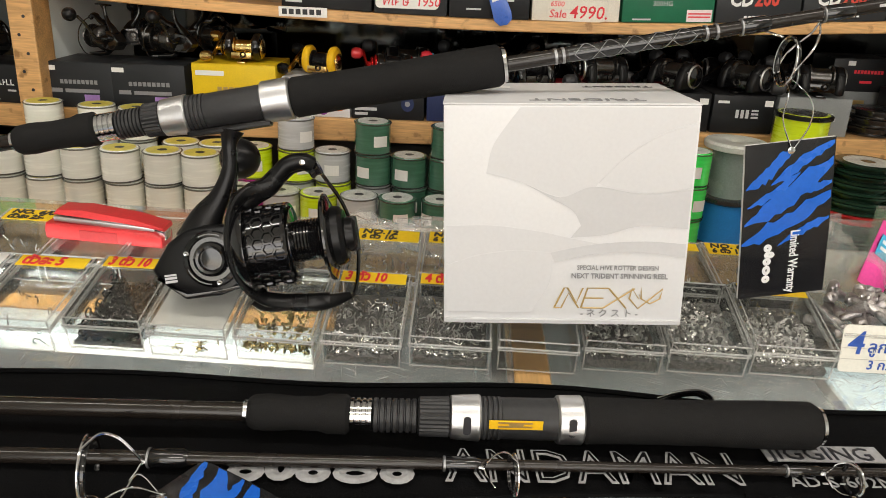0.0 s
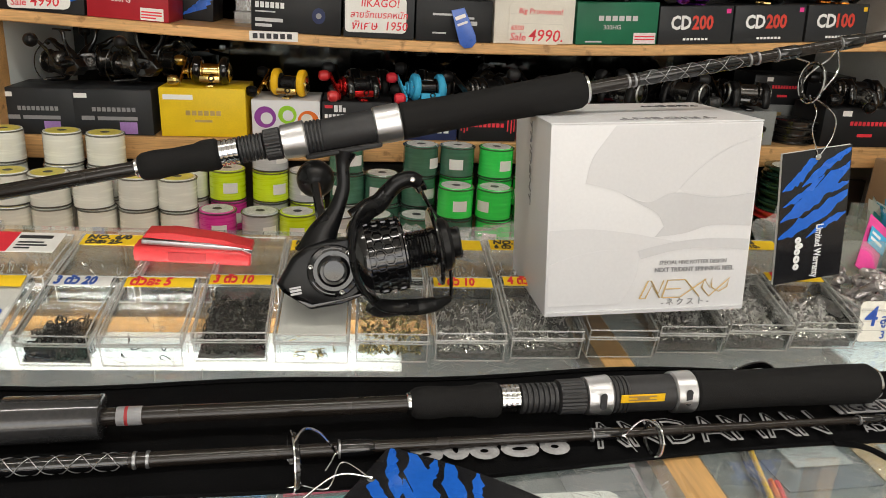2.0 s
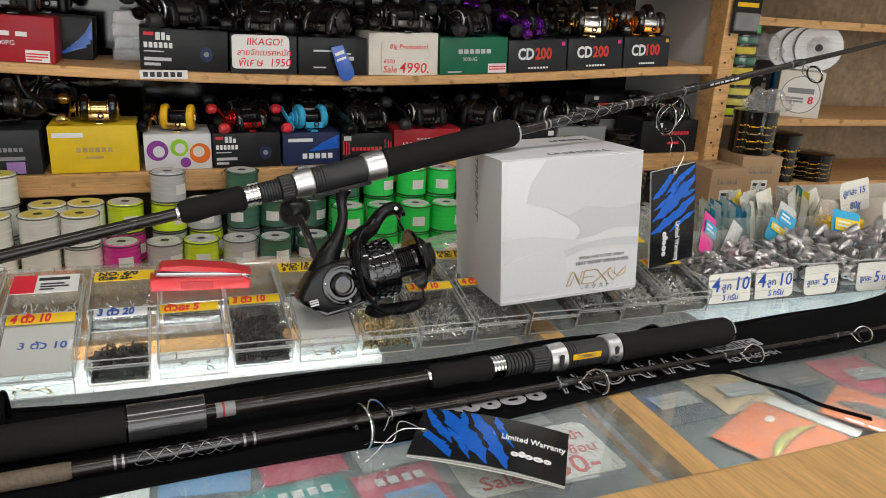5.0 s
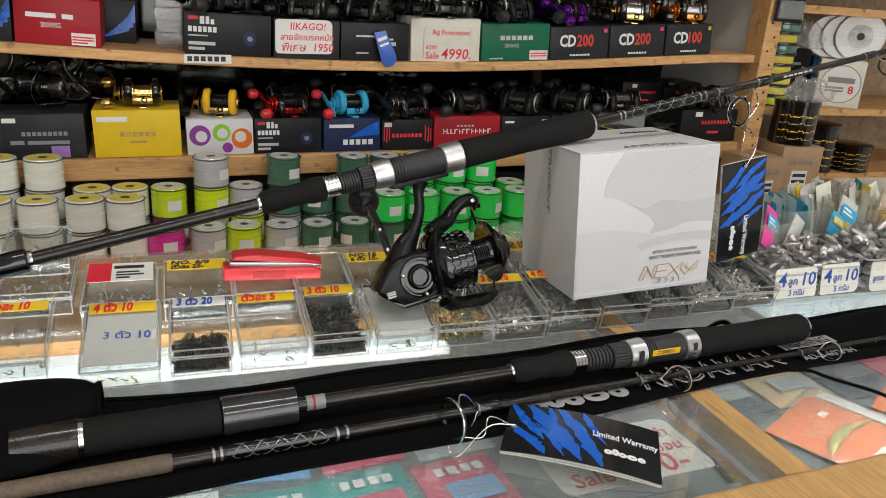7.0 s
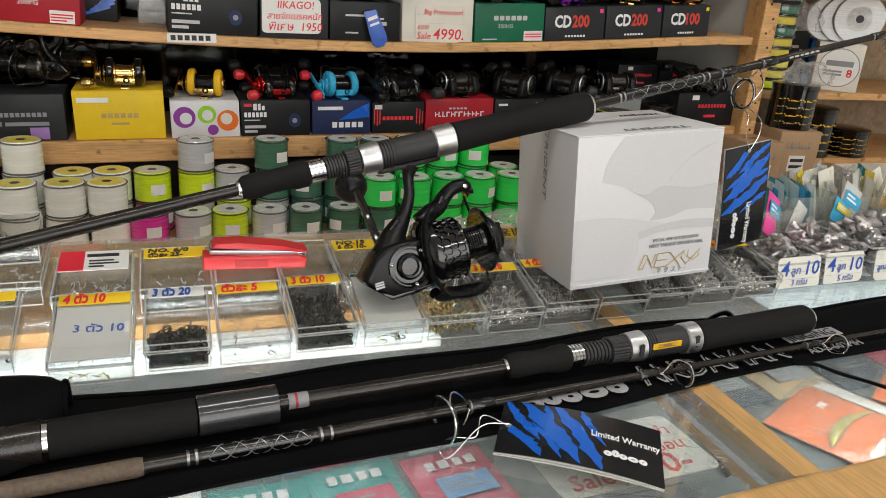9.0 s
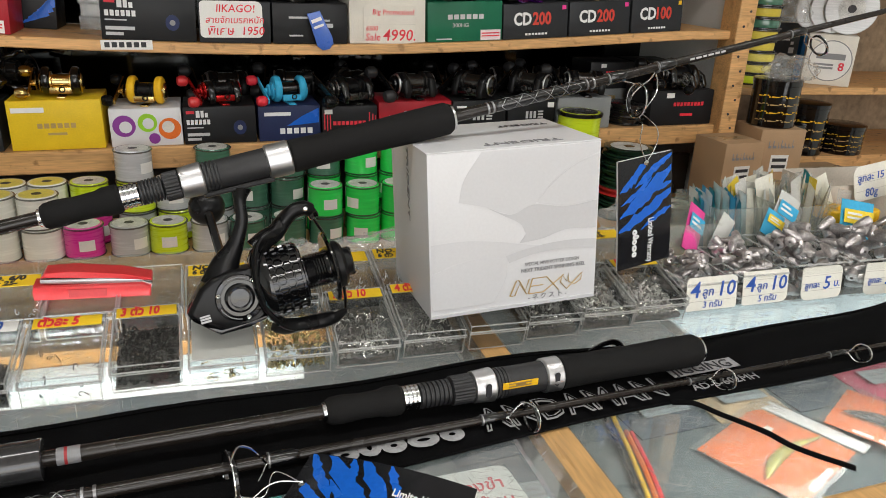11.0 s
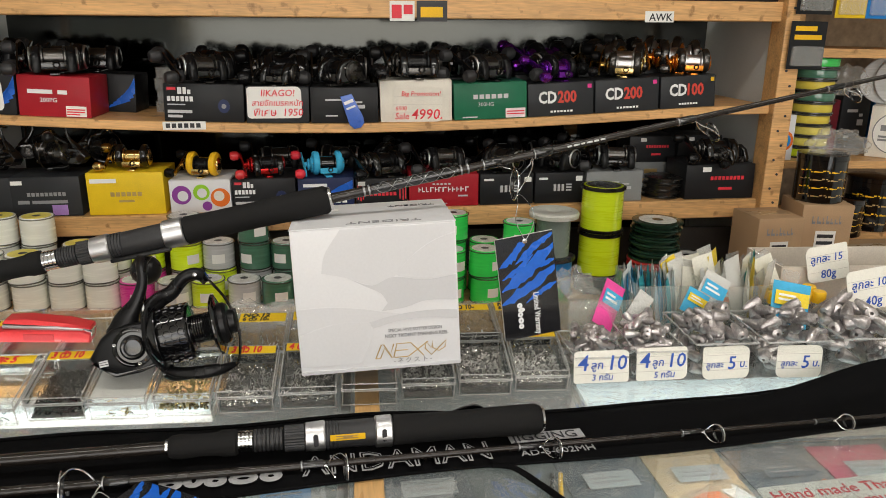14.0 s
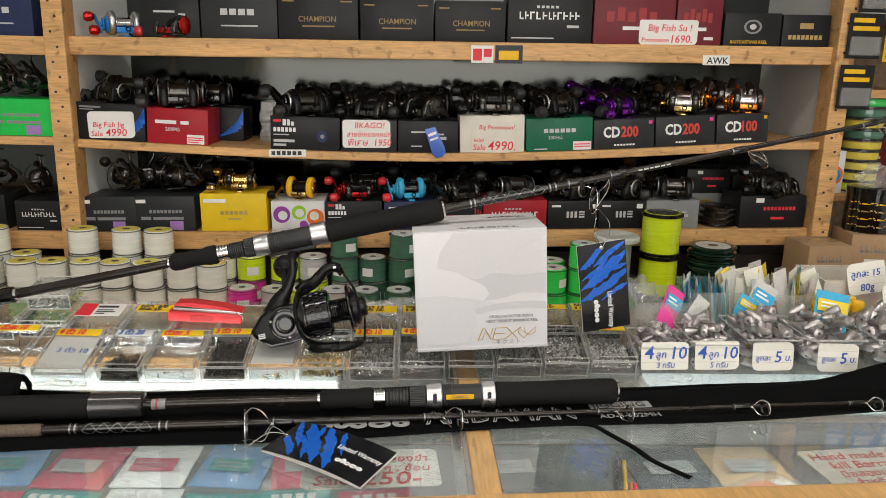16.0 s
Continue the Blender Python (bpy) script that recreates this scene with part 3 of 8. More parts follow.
def turned(name, prof, mat, parent, label="", seg=28):
    """A part turned about the rod's axis: (place along it, radius) pairs."""
    return part(name, lathe([(r, s) for s, r in prof], seg, m=AX), mat, parent, label)


def ribs(s0, s1, n, r, dr):
    out = []
    for k in range(n):
        a, b = s0 + (s1 - s0) * k / n, s0 + (s1 - s0) * (k + 1) / n
        w = b - a
        out += [(a, r - dr), (a + 0.15 * w, r), (a + 0.7 * w, r), (a + 0.85 * w, r - dr)]
    return out


def rod_seat(rod, s, plate=False):
    """Fore grip, bands, thread, nut, hoods and seat; s maps the rod's own lengths from the fore grip's tip to the long grip's end."""
    turned("fore_grip", [(s[0], 0.0052), (s[0] + 0.001, 0.0080), (s[0] + 0.004, 0.0098), (s[0] + 0.012, 0.0104), (s[0] + 0.026, 0.0094), (s[0] + 0.040, 0.0098), (s[1] - 0.012, 0.0112), (s[1] - 0.002, 0.0112), (s[1], 0.0095)], FOAM, rod, "matt black foam grip")
    turned("end_ring", [(s[0] - 0.002, 0.0060), (s[0] - 0.0015, 0.0066), (s[0] + 0.001, 0.0066)], CHROME, rod)
    turned("band", ribs(s[1], s[2], 4, 0.0094, 0.0009), CHROME, rod, "polished ribbed metal band")
    mid = s[2] + 0.58 * (s[3] - s[2])
    turned("thread", ribs(s[2], mid, 7, 0.0096, 0.0011), RUBBER, rod, "ribbed grey nylon thread")
    bm = lathe([(0.0095, mid), (0.0112, mid + 0.001), (0.0114, s[3] - 0.001), (0.0100, s[3])], 56, m=AX)
    for v in bm.verts:
        if round(math.atan2(v.co.z, v.co.y) / (2 * math.pi / 56)) % 2:
            v.co.y, v.co.z = v.co.y * 0.94, v.co.z * 0.94
    part("lock_nut", bm, RUBBER, rod, "knurled grey lock nut")
    turned("hood", [(s[3], 0.0113), (s[3] + 0.0006, 0.0122), (s[4] - 0.001, 0.0132), (s[4], 0.0124)], STEEL, rod, "brushed metal hood")
    turned("seat", [(s[4], 0.0112)] + ribs(s[4] + 0.001, s[4] + 0.012, 4, 0.0121, 0.0008) + [(s[4] + 0.0125, 0.0116), (s[5], 0.0120)], RUBBER, rod, "dark grey reel seat")
    turned("hood", [(s[5], 0.0125), (s[5] + 0.001, 0.0137), (s[6] - 0.001, 0.0140), (s[6], 0.0130)], STEEL, rod, "brushed metal hood")
    turned("long_grip", [(s[6], 0.0118), (s[6] + 0.002, 0.0134), (s[6] + 0.03, 0.0128), ((s[6] + s[7]) / 2, 0.0128), (s[7] - 0.03, 0.0138), (s[7] - 0.003, 0.0138), (s[7], 0.0122)], FOAM, rod, "matt black foam grip")
    turned("end_ring", [(s[7], 0.0105), (s[7] + 0.0008, 0.0118), (s[7] + 0.003, 0.0112), (s[7] + 0.004, 0.0085)], CHROME, rod, "polished end ring", 32)


DULL_THREAD = mk("dull_silver_thread", (0.30, 0.30, 0.31), 0.35, 0.8, var=0.2, bump=0)


def wraps(rod, s0, s1, r, n=5):
    """Silver criss-cross thread over a black glossy wrap."""
    turned("wrap", [(s0, r * 0.96), (s0 + 0.003, r), (s1 - 0.003, r), (s1, r * 0.96)], GLOSS_BLACK, rod)
    bm = bmesh.new()
    for turn in (1, -1):
        for ph in (0.0, 0.5):
            pts = []
            for k in range(n * 12 + 1):
                a = turn * 2 * math.pi * (k / 24 + ph)
                pts.append((s0 + 0.004 + (s1 - s0 - 0.008) * k / (n * 12), (r + 0.0002) * math.cos(a), (r + 0.0002) * math.sin(a)))
            sweep(pts, 0.00032, 4, bm)
    part("criss_cross_thread", bm, DULL_THREAD, rod, "silver criss-cross thread")
    for s in (s0 - 0.008, s0 - 0.003, s1 + 0.003, s1 + 0.010):
        turned("trim_thread", [(s - 0.0010, r * 0.98), (s - 0.0008, r * 1.04), (s + 0.0008, r * 1.04), (s + 0.0010, r * 0.98)], DULL_THREAD, rod)


def guide(rod, s, r, size, drop, turn_deg, lean=20.0, way=1, both=False):
    """A ring guide that stands off the blank on two bowed wire legs; way is the side of the ring on which its foot is bound."""
    spin = Matrix.Rotation(radians(turn_deg), 4, "X")
    g = new("guide")
    g.parent = rod
    g.matrix_local = Matrix.Translation((s, 0, 0)) @ spin
    tilt = Matrix.Rotation(radians(-lean * way), 4, "Y")
    c = Vector((0, 0, drop))
    ring = [c + tilt @ Vector((0, size * math.cos(2 * math.pi * k / 32), size * math.sin(2 * math.pi * k / 32))) for k in range(32)]
    part("ring", sweep(ring, max(0.0008, size * 0.07), 8, loop=True, up=(1, 0, 0), flat=1.7), GLOSS_BLACK, g, "dark ceramic ring")
    wire = max(0.0006, size * 0.052)
    part("ring_frame", sweep([c + (p - c) * 1.10 - Vector((way * size * 0.10, 0, 0)) for p in ring], wire, 6, loop=True, up=(1, 0, 0)), CHROME, g)
    foot = way * size * 1.55
    for sgn in (-1, 1):
        leg = smoothline([c + tilt @ Vector((-way * size * 0.10, sgn * size * 0.95, size * 0.55)), (way * size * 0.35, sgn * size * 1.20, drop * 0.92), (way * size * 0.85, sgn * size * 0.98, drop * 0.66), (way * size * 1.30, sgn * size * 0.42, drop * 0.34 + r * 0.5), (foot, sgn * wire * 0.8, r + wire * 0.5), (foot + way * 0.006, sgn * wire * 0.6, r)], 5)
        part("leg", sweep(leg, wire, 6), CHROME, g)
    ends = [(foot, foot + way * 0.022)]
    if both:
        leg = smoothline([(-way * size * 1.2, 0, r), (-way * size * 0.8, 0, r + 0.0015), (-way * size * 0.15, 0, max(r, drop - size * 1.08))], 5)
        part("leg", sweep(leg, wire, 6), CHROME, g)
        ends.append((-way * size * 1.2 - way * 0.014, -way * size * 0.7))
    for p, q in ends:
        a, b = min(p, q), max(p, q)
        part("whipping", lathe([(r * 0.95, a), (r * 1.2 + 0.0004, a + 0.003), (r * 1.2 + 0.0004, b - 0.003), (r * 0.95, b)], 16, m=AX), GLOSS_BLACK, g)
        part("trim_thread", lathe([(r * 1.1, a + 0.001), (r * 1.24 + 0.0004, a + 0.0013), (r * 1.24 + 0.0004, a + 0.0024), (r * 1.1, a + 0.0027)], 16, m=AX), DULL_THREAD, g)
    return g


# the rod that leans on the carton, with the spinning reel under it
CHECK = Vector((0.026, 0.0635, TOP + 0.198))
RODM = along(CHECK, CHECK + Vector((0.882, 0.074, 0.180)))
rod_a = thing("fishing_rod", RODM, "black fishing rod with foam grips leaning on a white carton", "fishing rod", "fishing rods")
rod_seat(rod_a, [-0.3285, -0.272, -0.258, -0.228, -0.2105, -0.161, -0.1415, -0.002])
turned("butt_blank", [(-0.545, 0.0058), (-0.3285, 0.0052)], BLANK, rod_a, "glossy dark blank")
turned("ferrule", [(-0.60, 0.0098), (-0.535, 0.0098), (-0.525, 0.0094), (-0.520, 0.0100), (-0.509, 0.0096), (-0.507, 0.0064)], GLOSS_BLACK, rod_a, "black collar")
turned("ferrule_ring", [(-0.5085, 0.0066), (-0.5075, 0.0072), (-0.5045, 0.0070), (-0.504, 0.006)], CHROME, rod_a)
turned("tip_blank", [(0.0, 0.0050), (0.25, 0.0040), (0.42, 0.0031), (0.80, 0.0017)], BLANK, rod_a, "glossy dark blank")
wraps(rod_a, 0.042, 0.130, 0.0051, 5)
guide(rod_a, 0.186, 0.0042, 0.0145, 0.026, 172, 14, 1, True)
guide(rod_a, 0.404, 0.0032, 0.0100, 0.018, 172, 14, -1)
guide(rod_a, 0.573, 0.0026, 0.0075, 0.013, 172, 14, -1)
bars([(0.245, -0.0009, 0.005, 0.0018), (0.252, -0.0009, 0.006, 0.0018), (0.260, -0.0009, 0.004, 0.0018), (0.266, -0.0009, 0.006, 0.0018), (0.274, -0.0009, 0.005, 0.0018), (0.281, -0.0009, 0.005, 0.0018)], SILVER_INK, rod_a, pose(0, -0.0041, 0.0005))

# the butt section that lies on the bag
P0, P1 = Vector((-0.339, -0.108, TOP + 0.0192)), Vector((0.219, -0.066, TOP + 0.0215))
rod_b = thing("fishing_rod", along(P1, P1 + (P1 - P0)), "black fishing rod butt with foam grips lying on a rod bag", "fishing rod", "fishing rods")
L0 = 0.5596
rod_seat(rod_b, [-0.327, -0.270, -0.257, -0.214, -0.197, -0.154, -0.139, -0.004])
turned("blank", [(-L0 - 0.02, 0.0052), (-0.327, 0.0052)], BLANK, rod_b, "glossy brown-black blank")
turned("rear_grip", [(-L0 - 0.088, 0.0120), (-L0 - 0.086, 0.0128), (-L0 - 0.02, 0.0126), (-L0 + 0.0, 0.0126)], FOAM, rod_b, "matt black foam grip")
turned("butt_cap", [(-L0 - 0.131, 0.0090), (-L0 - 0.129, 0.0122), (-L0 - 0.10, 0.0136), (-L0 - 0.090, 0.0134)], mk("brown_black_cap", (0.018, 0.014, 0.012), 0.28, var=0.2, scale=50, coat=0.2), rod_b, "glossy black butt cap")
turned("ring", [(-L0 - 0.090, 0.0126), (-L0 - 0.0895, 0.0136), (-L0 - 0.0865, 0.0134), (-L0 - 0.086, 0.0126)], CHROME, rod_b)
turned("sleeve", [(-L0 + 0.001, 0.0126), (-L0 + 0.0015, 0.0138), (-L0 + 0.050, 0.0132), (-L0 + 0.0535, 0.0136), (-L0 + 0.054, 0.0128)], mk("smoky_plastic_sleeve", (0.048, 0.048, 0.050), 0.20, 0.35, var=0.2, scale=30, bump=0.05, coat=0.5), rod_b, "shiny clear plastic sleeve")
turned("sticker", [(-L0 + 0.0615, 0.0054), (-L0 + 0.062, 0.0056), (-L0 + 0.075, 0.0056), (-L0 + 0.0755, 0.0054)], GREY_INK, rod_b, "small grey and red sticker")
turned("sticker_mark", [(-L0 + 0.066, 0.0055), (-L0 + 0.0661, 0.0057), (-L0 + 0.0678, 0.0057), (-L0 + 0.068, 0.0055)], DULL_RED, rod_b)
part("plate", cube((0.030, 0.0007, 0.0056), (-0.178, -0.0119, 0.0035), 0.0003), YELLOW_PL, rod_b, "yellow name plate", None)
bars([(-0.188, 0.0022, 0.019, 0.0009), (-0.188, 0.0046, 0.019, 0.0009), (-0.182, 0.0030, 0.008, 0.0016)], GOLD_INK, rod_b, pose(0, -0.0125, 0))
for s in (-0.205, -0.1465):
    part("slot", outline([(s + 0.0022 * math.cos(a) , 0.003 + (0.0035 if math.sin(a) > 0 else -0.0035) + 0.0022 * math.sin(a)) for a in [2 * math.pi * k / 14 for k in range(14)]], 0.001, m=pose(0, -0.0132, 0)), INK, rod_b, "dark slot in the hood", None)

# the tip section that lies in front of it
Q0, Q1 = Vector((-0.371, -0.143, TOP + 0.0105)), Vector((0.218, -0.0935, TOP + 0.0105))
rod_c = thing("fishing_rod", along(Q0, Q1), "thin black rod tip section with chrome guides on a bag", "fishing rod", "fishing rods")
turned("tip_blank", [(-0.005, 0.0046), (0.2, 0.0040), (0.42, 0.0030), (0.62, 0.0024), (1.15, 0.0014)], BLANK, rod_c, "glossy dark blank")
turned("cork_end", [(-0.16, 0.0056), (-0.004, 0.0062), (0.0, 0.0055)], CORK, rod_c, "grey-brown cork end")
wraps(rod_c, 0.034, 0.108, 0.0047, 5)
guide(rod_c, 0.197, 0.0040, 0.0152, 0.013, 80, -7, 1)
guide(rod_c, 0.412, 0.0031, 0.0098, 0.0105, 80, 4, -1)
guide(rod_c, 0.596, 0.0025, 0.0078, 0.009, 80, 4, -1)
guide(rod_c, 0.750, 0.0022, 0.0072, 0.009, 80, 4, -1)
guide(rod_c, 0.885, 0.0018, 0.0062, 0.008, 80, 4, -1)


# ---- the spinning reel ----
def spinning_reel(m, label, group, fine=True, mats=None):
    """A spinning reel; x along the rod, z up, the rod's axis through the origin."""
    dark, gloss, trim = mats or (BLACK, GLOSS_BLACK, CHROME)
    reel = thing("spinning_reel", m, label, "fishing reel", group)
    neck = smoothline([(-0.0015, 0, -0.0145), (-0.0050, 0, -0.0240), (-0.0078, 0, -0.0400), (-0.0170, 0, -0.0565), (-0.0285, 0, -0.0700), (-0.0350, 0, -0.0840)], 5)
    girth = smoothline([(0.0085, 0, 0), (0.0050, 0, 0), (0.0050, 0, 0), (0.0066, 0, 0), (0.0112, 0, 0), (0.0170, 0, 0)], 5)
    part("stem", sweep(neck, [q.x for q in girth], 18, flat=0.80), dark, reel)
    part("foot", cube((0.056, 0.011, 0.0045), (-0.002, 0, -0.0135), 0.002), dark, reel)
    body = [(-0.0668, -0.0985), (-0.0645, -0.1040), (-0.0470, -0.1200), (-0.0420, -0.1210), (-0.0240, -0.1205), (-0.0040, -0.1165), (-0.0040, -0.0790), (-0.0120, -0.0765), (-0.0260, -0.0740), (-0.0420, -0.0760), (-0.0530, -0.0820)]
    part("gear_housing", outline(body, 0.030, bevel=0.0042), dark, reel)
    keel = [(-0.0640, -0.1042), (-0.0468, -0.1207), (-0.0240, -0.1212), (-0.0060, -0.1175), (-0.0060, -0.1150), (-0.0240, -0.1185), (-0.0455, -0.1182)]
    part("keel_edge", outline(keel, 0.0325, bevel=0.0008), gloss, reel, "glossy edge strip")
    plate = part("side_plate", lathe([(0.0190, 0.0), (0.0190, 0.0012), (0.0182, 0.0022), (0.0152, 0.0028), (0.0146, 0.0010), (0.0118, 0.0010), (0.0112, 0.0040), (0.0095, 0.0050), (0.0078, 0.0046), (0.0072, 0.0018), (0.001, 0.0022)], 40, m=pose(-0.0255, -0.0145, -0.0965) @ pose(0, 0, 0, 90, 0, 0)), gloss, reel, "glossy round side plate")
    if fine:
        for a in (160, 42, 280):
            part("screw", lathe([(0.0019, 0.0), (0.0019, 0.0010), (0.0012, 0.0014), (0.0004, 0.0010)], 10, m=pose(-0.0255 + 0.0166 * math.cos(radians(a)), -0.0166, -0.0965 + 0.0166 * math.sin(radians(a))) @ pose(0, 0, 0, 90, 0, 0)), trim, plate)
        for a0, a1 in ((196, 262), (60, 110)):
            ring = [(-0.0255 + 0.0166 * math.cos(radians(a0 + (a1 - a0) * k / 8)), -0.0172, -0.0965 + 0.0166 * math.sin(radians(a0 + (a1 - a0) * k / 8))) for k in range(9)]
            part("plate_print", sweep(ring, 0.00045, 4), GREY_INK, plate, "fine grey print")
        bars([(-0.0585, -0.1085, 0.008, 0.0016), (-0.0585, -0.1062, 0.008, 0.0016), (-0.0585, -0.1040, 0.008, 0.0012)], SILVER_INK, reel, pose(0, -0.0154, 0))
    zc = -0.0945
    ax = pose(0, 0, zc) @ AX
    rotor = part("rotor", lathe([(0.012, -0.013), (0.024, -0.0118), (0.0300, -0.0080), (0.0330, -0.0020), (0.0330, 0.0005), (0.0300, 0.0012), (0.0262, 0.0016), (0.0262, 0.0245), (0.0250, 0.0258), (0.0240, 0.0245), (0.0235, 0.005)], 44, m=ax), gloss, reel)
    part("rotor_rim", lathe([(0.0258, 0.0240), (0.0276, 0.0244), (0.0278, 0.0262), (0.0268, 0.0272), (0.0250, 0.0268)], 40, m=ax, closed=False), gloss, rotor)
    if fine:
        cols, rows_, r = 22, 4, 0.0268
        hexr = 2 * math.pi * r / cols / math.sqrt(3)
        bm = bmesh.new()
        for j in range(rows_):
            for i in range(cols):
                cx, ca = 0.0022 + j * hexr * 1.5, 2 * math.pi * (i + 0.5 * (j % 2)) / cols
                inner, ridge, outer_ = [], [], []
                for k in range(6):
                    t = math.pi / 3 * k
                    for f, lst, rr in ((0.72, inner, r - 0.0004), (0.84, ridge, r + 0.0009), (1.0, outer_, r + 0.0009)):
                        a = ca + f * hexr * math.sin(t) / r
                        lst.append(bm.verts.new((cx + f * hexr * math.cos(t), rr * math.cos(a), zc + rr * math.sin(a))))
                for k in range(6):
                    q = (k + 1) % 6
                    bm.faces.new((inner[k], inner[q], ridge[q], ridge[k]))
                    bm.faces.new((ridge[k], ridge[q], outer_[q], outer_[k]))
        tagged(part("honeycomb", bm, gloss, rotor, "glossy honeycomb grille", 20), kind="stuff")
    up = smoothline([(-0.004, -0.004, -0.0640), (0.006, -0.003, -0.0585), (0.0160, -0.001, -0.0550), (0.0240, 0.001, -0.0485), (0.0330, 0.002, -0.0435), (0.0440, 0.003, -0.0430)], 5)
    part("rotor_arm", sweep(up, [0.0085 - 0.0032 * k / (len(up) - 1) for k in range(len(up))], 14, flat=1.1), dark, rotor)
    low = smoothline([(-0.003, -0.004, -0.1270), (0.002, -0.003, -0.1320), (0.012, -0.001, -0.1345), (0.028, 0.002, -0.1360), (0.044, 0.004, -0.1375)], 5)
    part("rotor_arm", sweep(low, [0.0072 - 0.0026 * k / (len(low) - 1) for k in range(len(low))], 14, flat=1.1), dark, rotor)
    cage = smoothline([(0.0180, -0.006, -0.0560), (0.002, -0.012, -0.0590), (-0.006, -0.018, -0.0680), (-0.0095, -0.022, -0.0810), (-0.0105, -0.023, -0.0970), (-0.0070, -0.020, -0.1130), (0.001, -0.014, -0.1260), (0.013, -0.008, -0.1320), (0.030, -0.003, -0.1355)], 6)
    part("rotor_cage", sweep(cage, 0.0058, 12, flat=0.50, up=(1, 0, 0)), dark, rotor)
    part("bail_arm", sweep(smoothline([(0.022, -0.001, -0.0500), (0.031, -0.002, -0.0430), (0.041, -0.001, -0.0415), (0.047, 0.002, -0.0450)], 5), 0.0058, 12), dark, reel)
    part("line_roller", lathe([(0.0048, -0.004), (0.0058, -0.003), (0.0046, 0.0), (0.0058, 0.003), (0.0048, 0.004)], 18, m=pose(0.0480, 0.004, -0.0480, 0, 70, 0)), gloss, reel, "glossy line roller")
    part("roller_screw", lathe([(0.002, 0), (0.002, 0.001), (0.001, 0.0014)], 10, m=pose(0.0425, -0.0068, -0.0425) @ pose(0, 0, 0, 90, 0, 0)), trim, reel)
    wire = smoothline([(0.049, 0.006, -0.0465), (0.0515, 0.022, -0.0560), (0.0590, 0.033, -0.0750), (0.0640, 0.035, -0.0990), (0.0640, 0.032, -0.1180), (0.0588, 0.021, -0.1385), (0.0500, 0.007, -0.1400)], 6)
    part("bail_wire", sweep(wire, 0.0014, 8), gloss, reel, "bent black bail wire")
    foot = smoothline([(0.018, -0.002, -0.1375), (0.034, -0.001, -0.1385), (0.046, 0.004, -0.1390), (0.057, 0.013, -0.1385)], 4)
    part("bail_foot", sweep(foot, [0.0022 + 0.0030 * math.sin(math.pi * (0.15 + 0.8 * k / (len(foot) - 1))) for k in range(len(foot))], 12, flat=0.6), dark, reel)
    spool = part("spool", lathe([(0.0235, 0.022), (0.0235, 0.0285), (0.0145, 0.030)] + [(0.0140 + 0.0005 * (k % 2), 0.031 + 0.0011 * k) for k in range(16)] + [(0.0150, 0.0495), (0.0280, 0.0495), (0.0298, 0.0510), (0.0294, 0.0524), (0.0215, 0.0555)], 44, m=ax), gloss, reel, "glossy empty spool")
    part("drag_knob", lathe([(0.0205, 0.0550), (0.0198, 0.0600), (0.0170, 0.0628), (0.0120, 0.0634), (0.0110, 0.0685), (0.0090, 0.0700), (0.001, 0.0705)], 32, m=ax), dark, spool)
    part("drag_grip", cube((0.008, 0.006, 0.024), (0.0672, 0, zc), 0.002), dark, spool)
    crank = part("handle", sweep(smoothline([(-0.029, 0.014, -0.093), (-0.029, 0.042, -0.092), (-0.029, 0.056, -0.080), (-0.029, 0.072, -0.056), (-0.029, 0.092, -0.036)], 5), 0.0040, 10), gloss, reel)
    part("handle_hub", lathe([(0.010, 0.014), (0.008, 0.030), (0.006, 0.038)], 20, m=pose(-0.029, 0, -0.093) @ pose(0, 0, 0, -90, 0, 0)), dark, reel)
    ball = lathe([(max(0.0006, 0.0165 * math.sin(math.pi * k / 14)), -0.0165 * math.cos(math.pi * k / 14)) for k in range(15)], 24, m=pose(-0.0285, 0.112, -0.031) @ pose(0, 0, 0, -90, 0, 0))
    part("knob", ball, BLACK, crank, "round black knob")
    return reel


REELM = RODM @ Matrix.Translation((-0.1835, 0, 0)) @ pose(0, 0, 0, -14, 0.5, 0)
main_reel = spinning_reel(REELM, "black spinning reel with honeycomb rotor hanging under a rod", "")


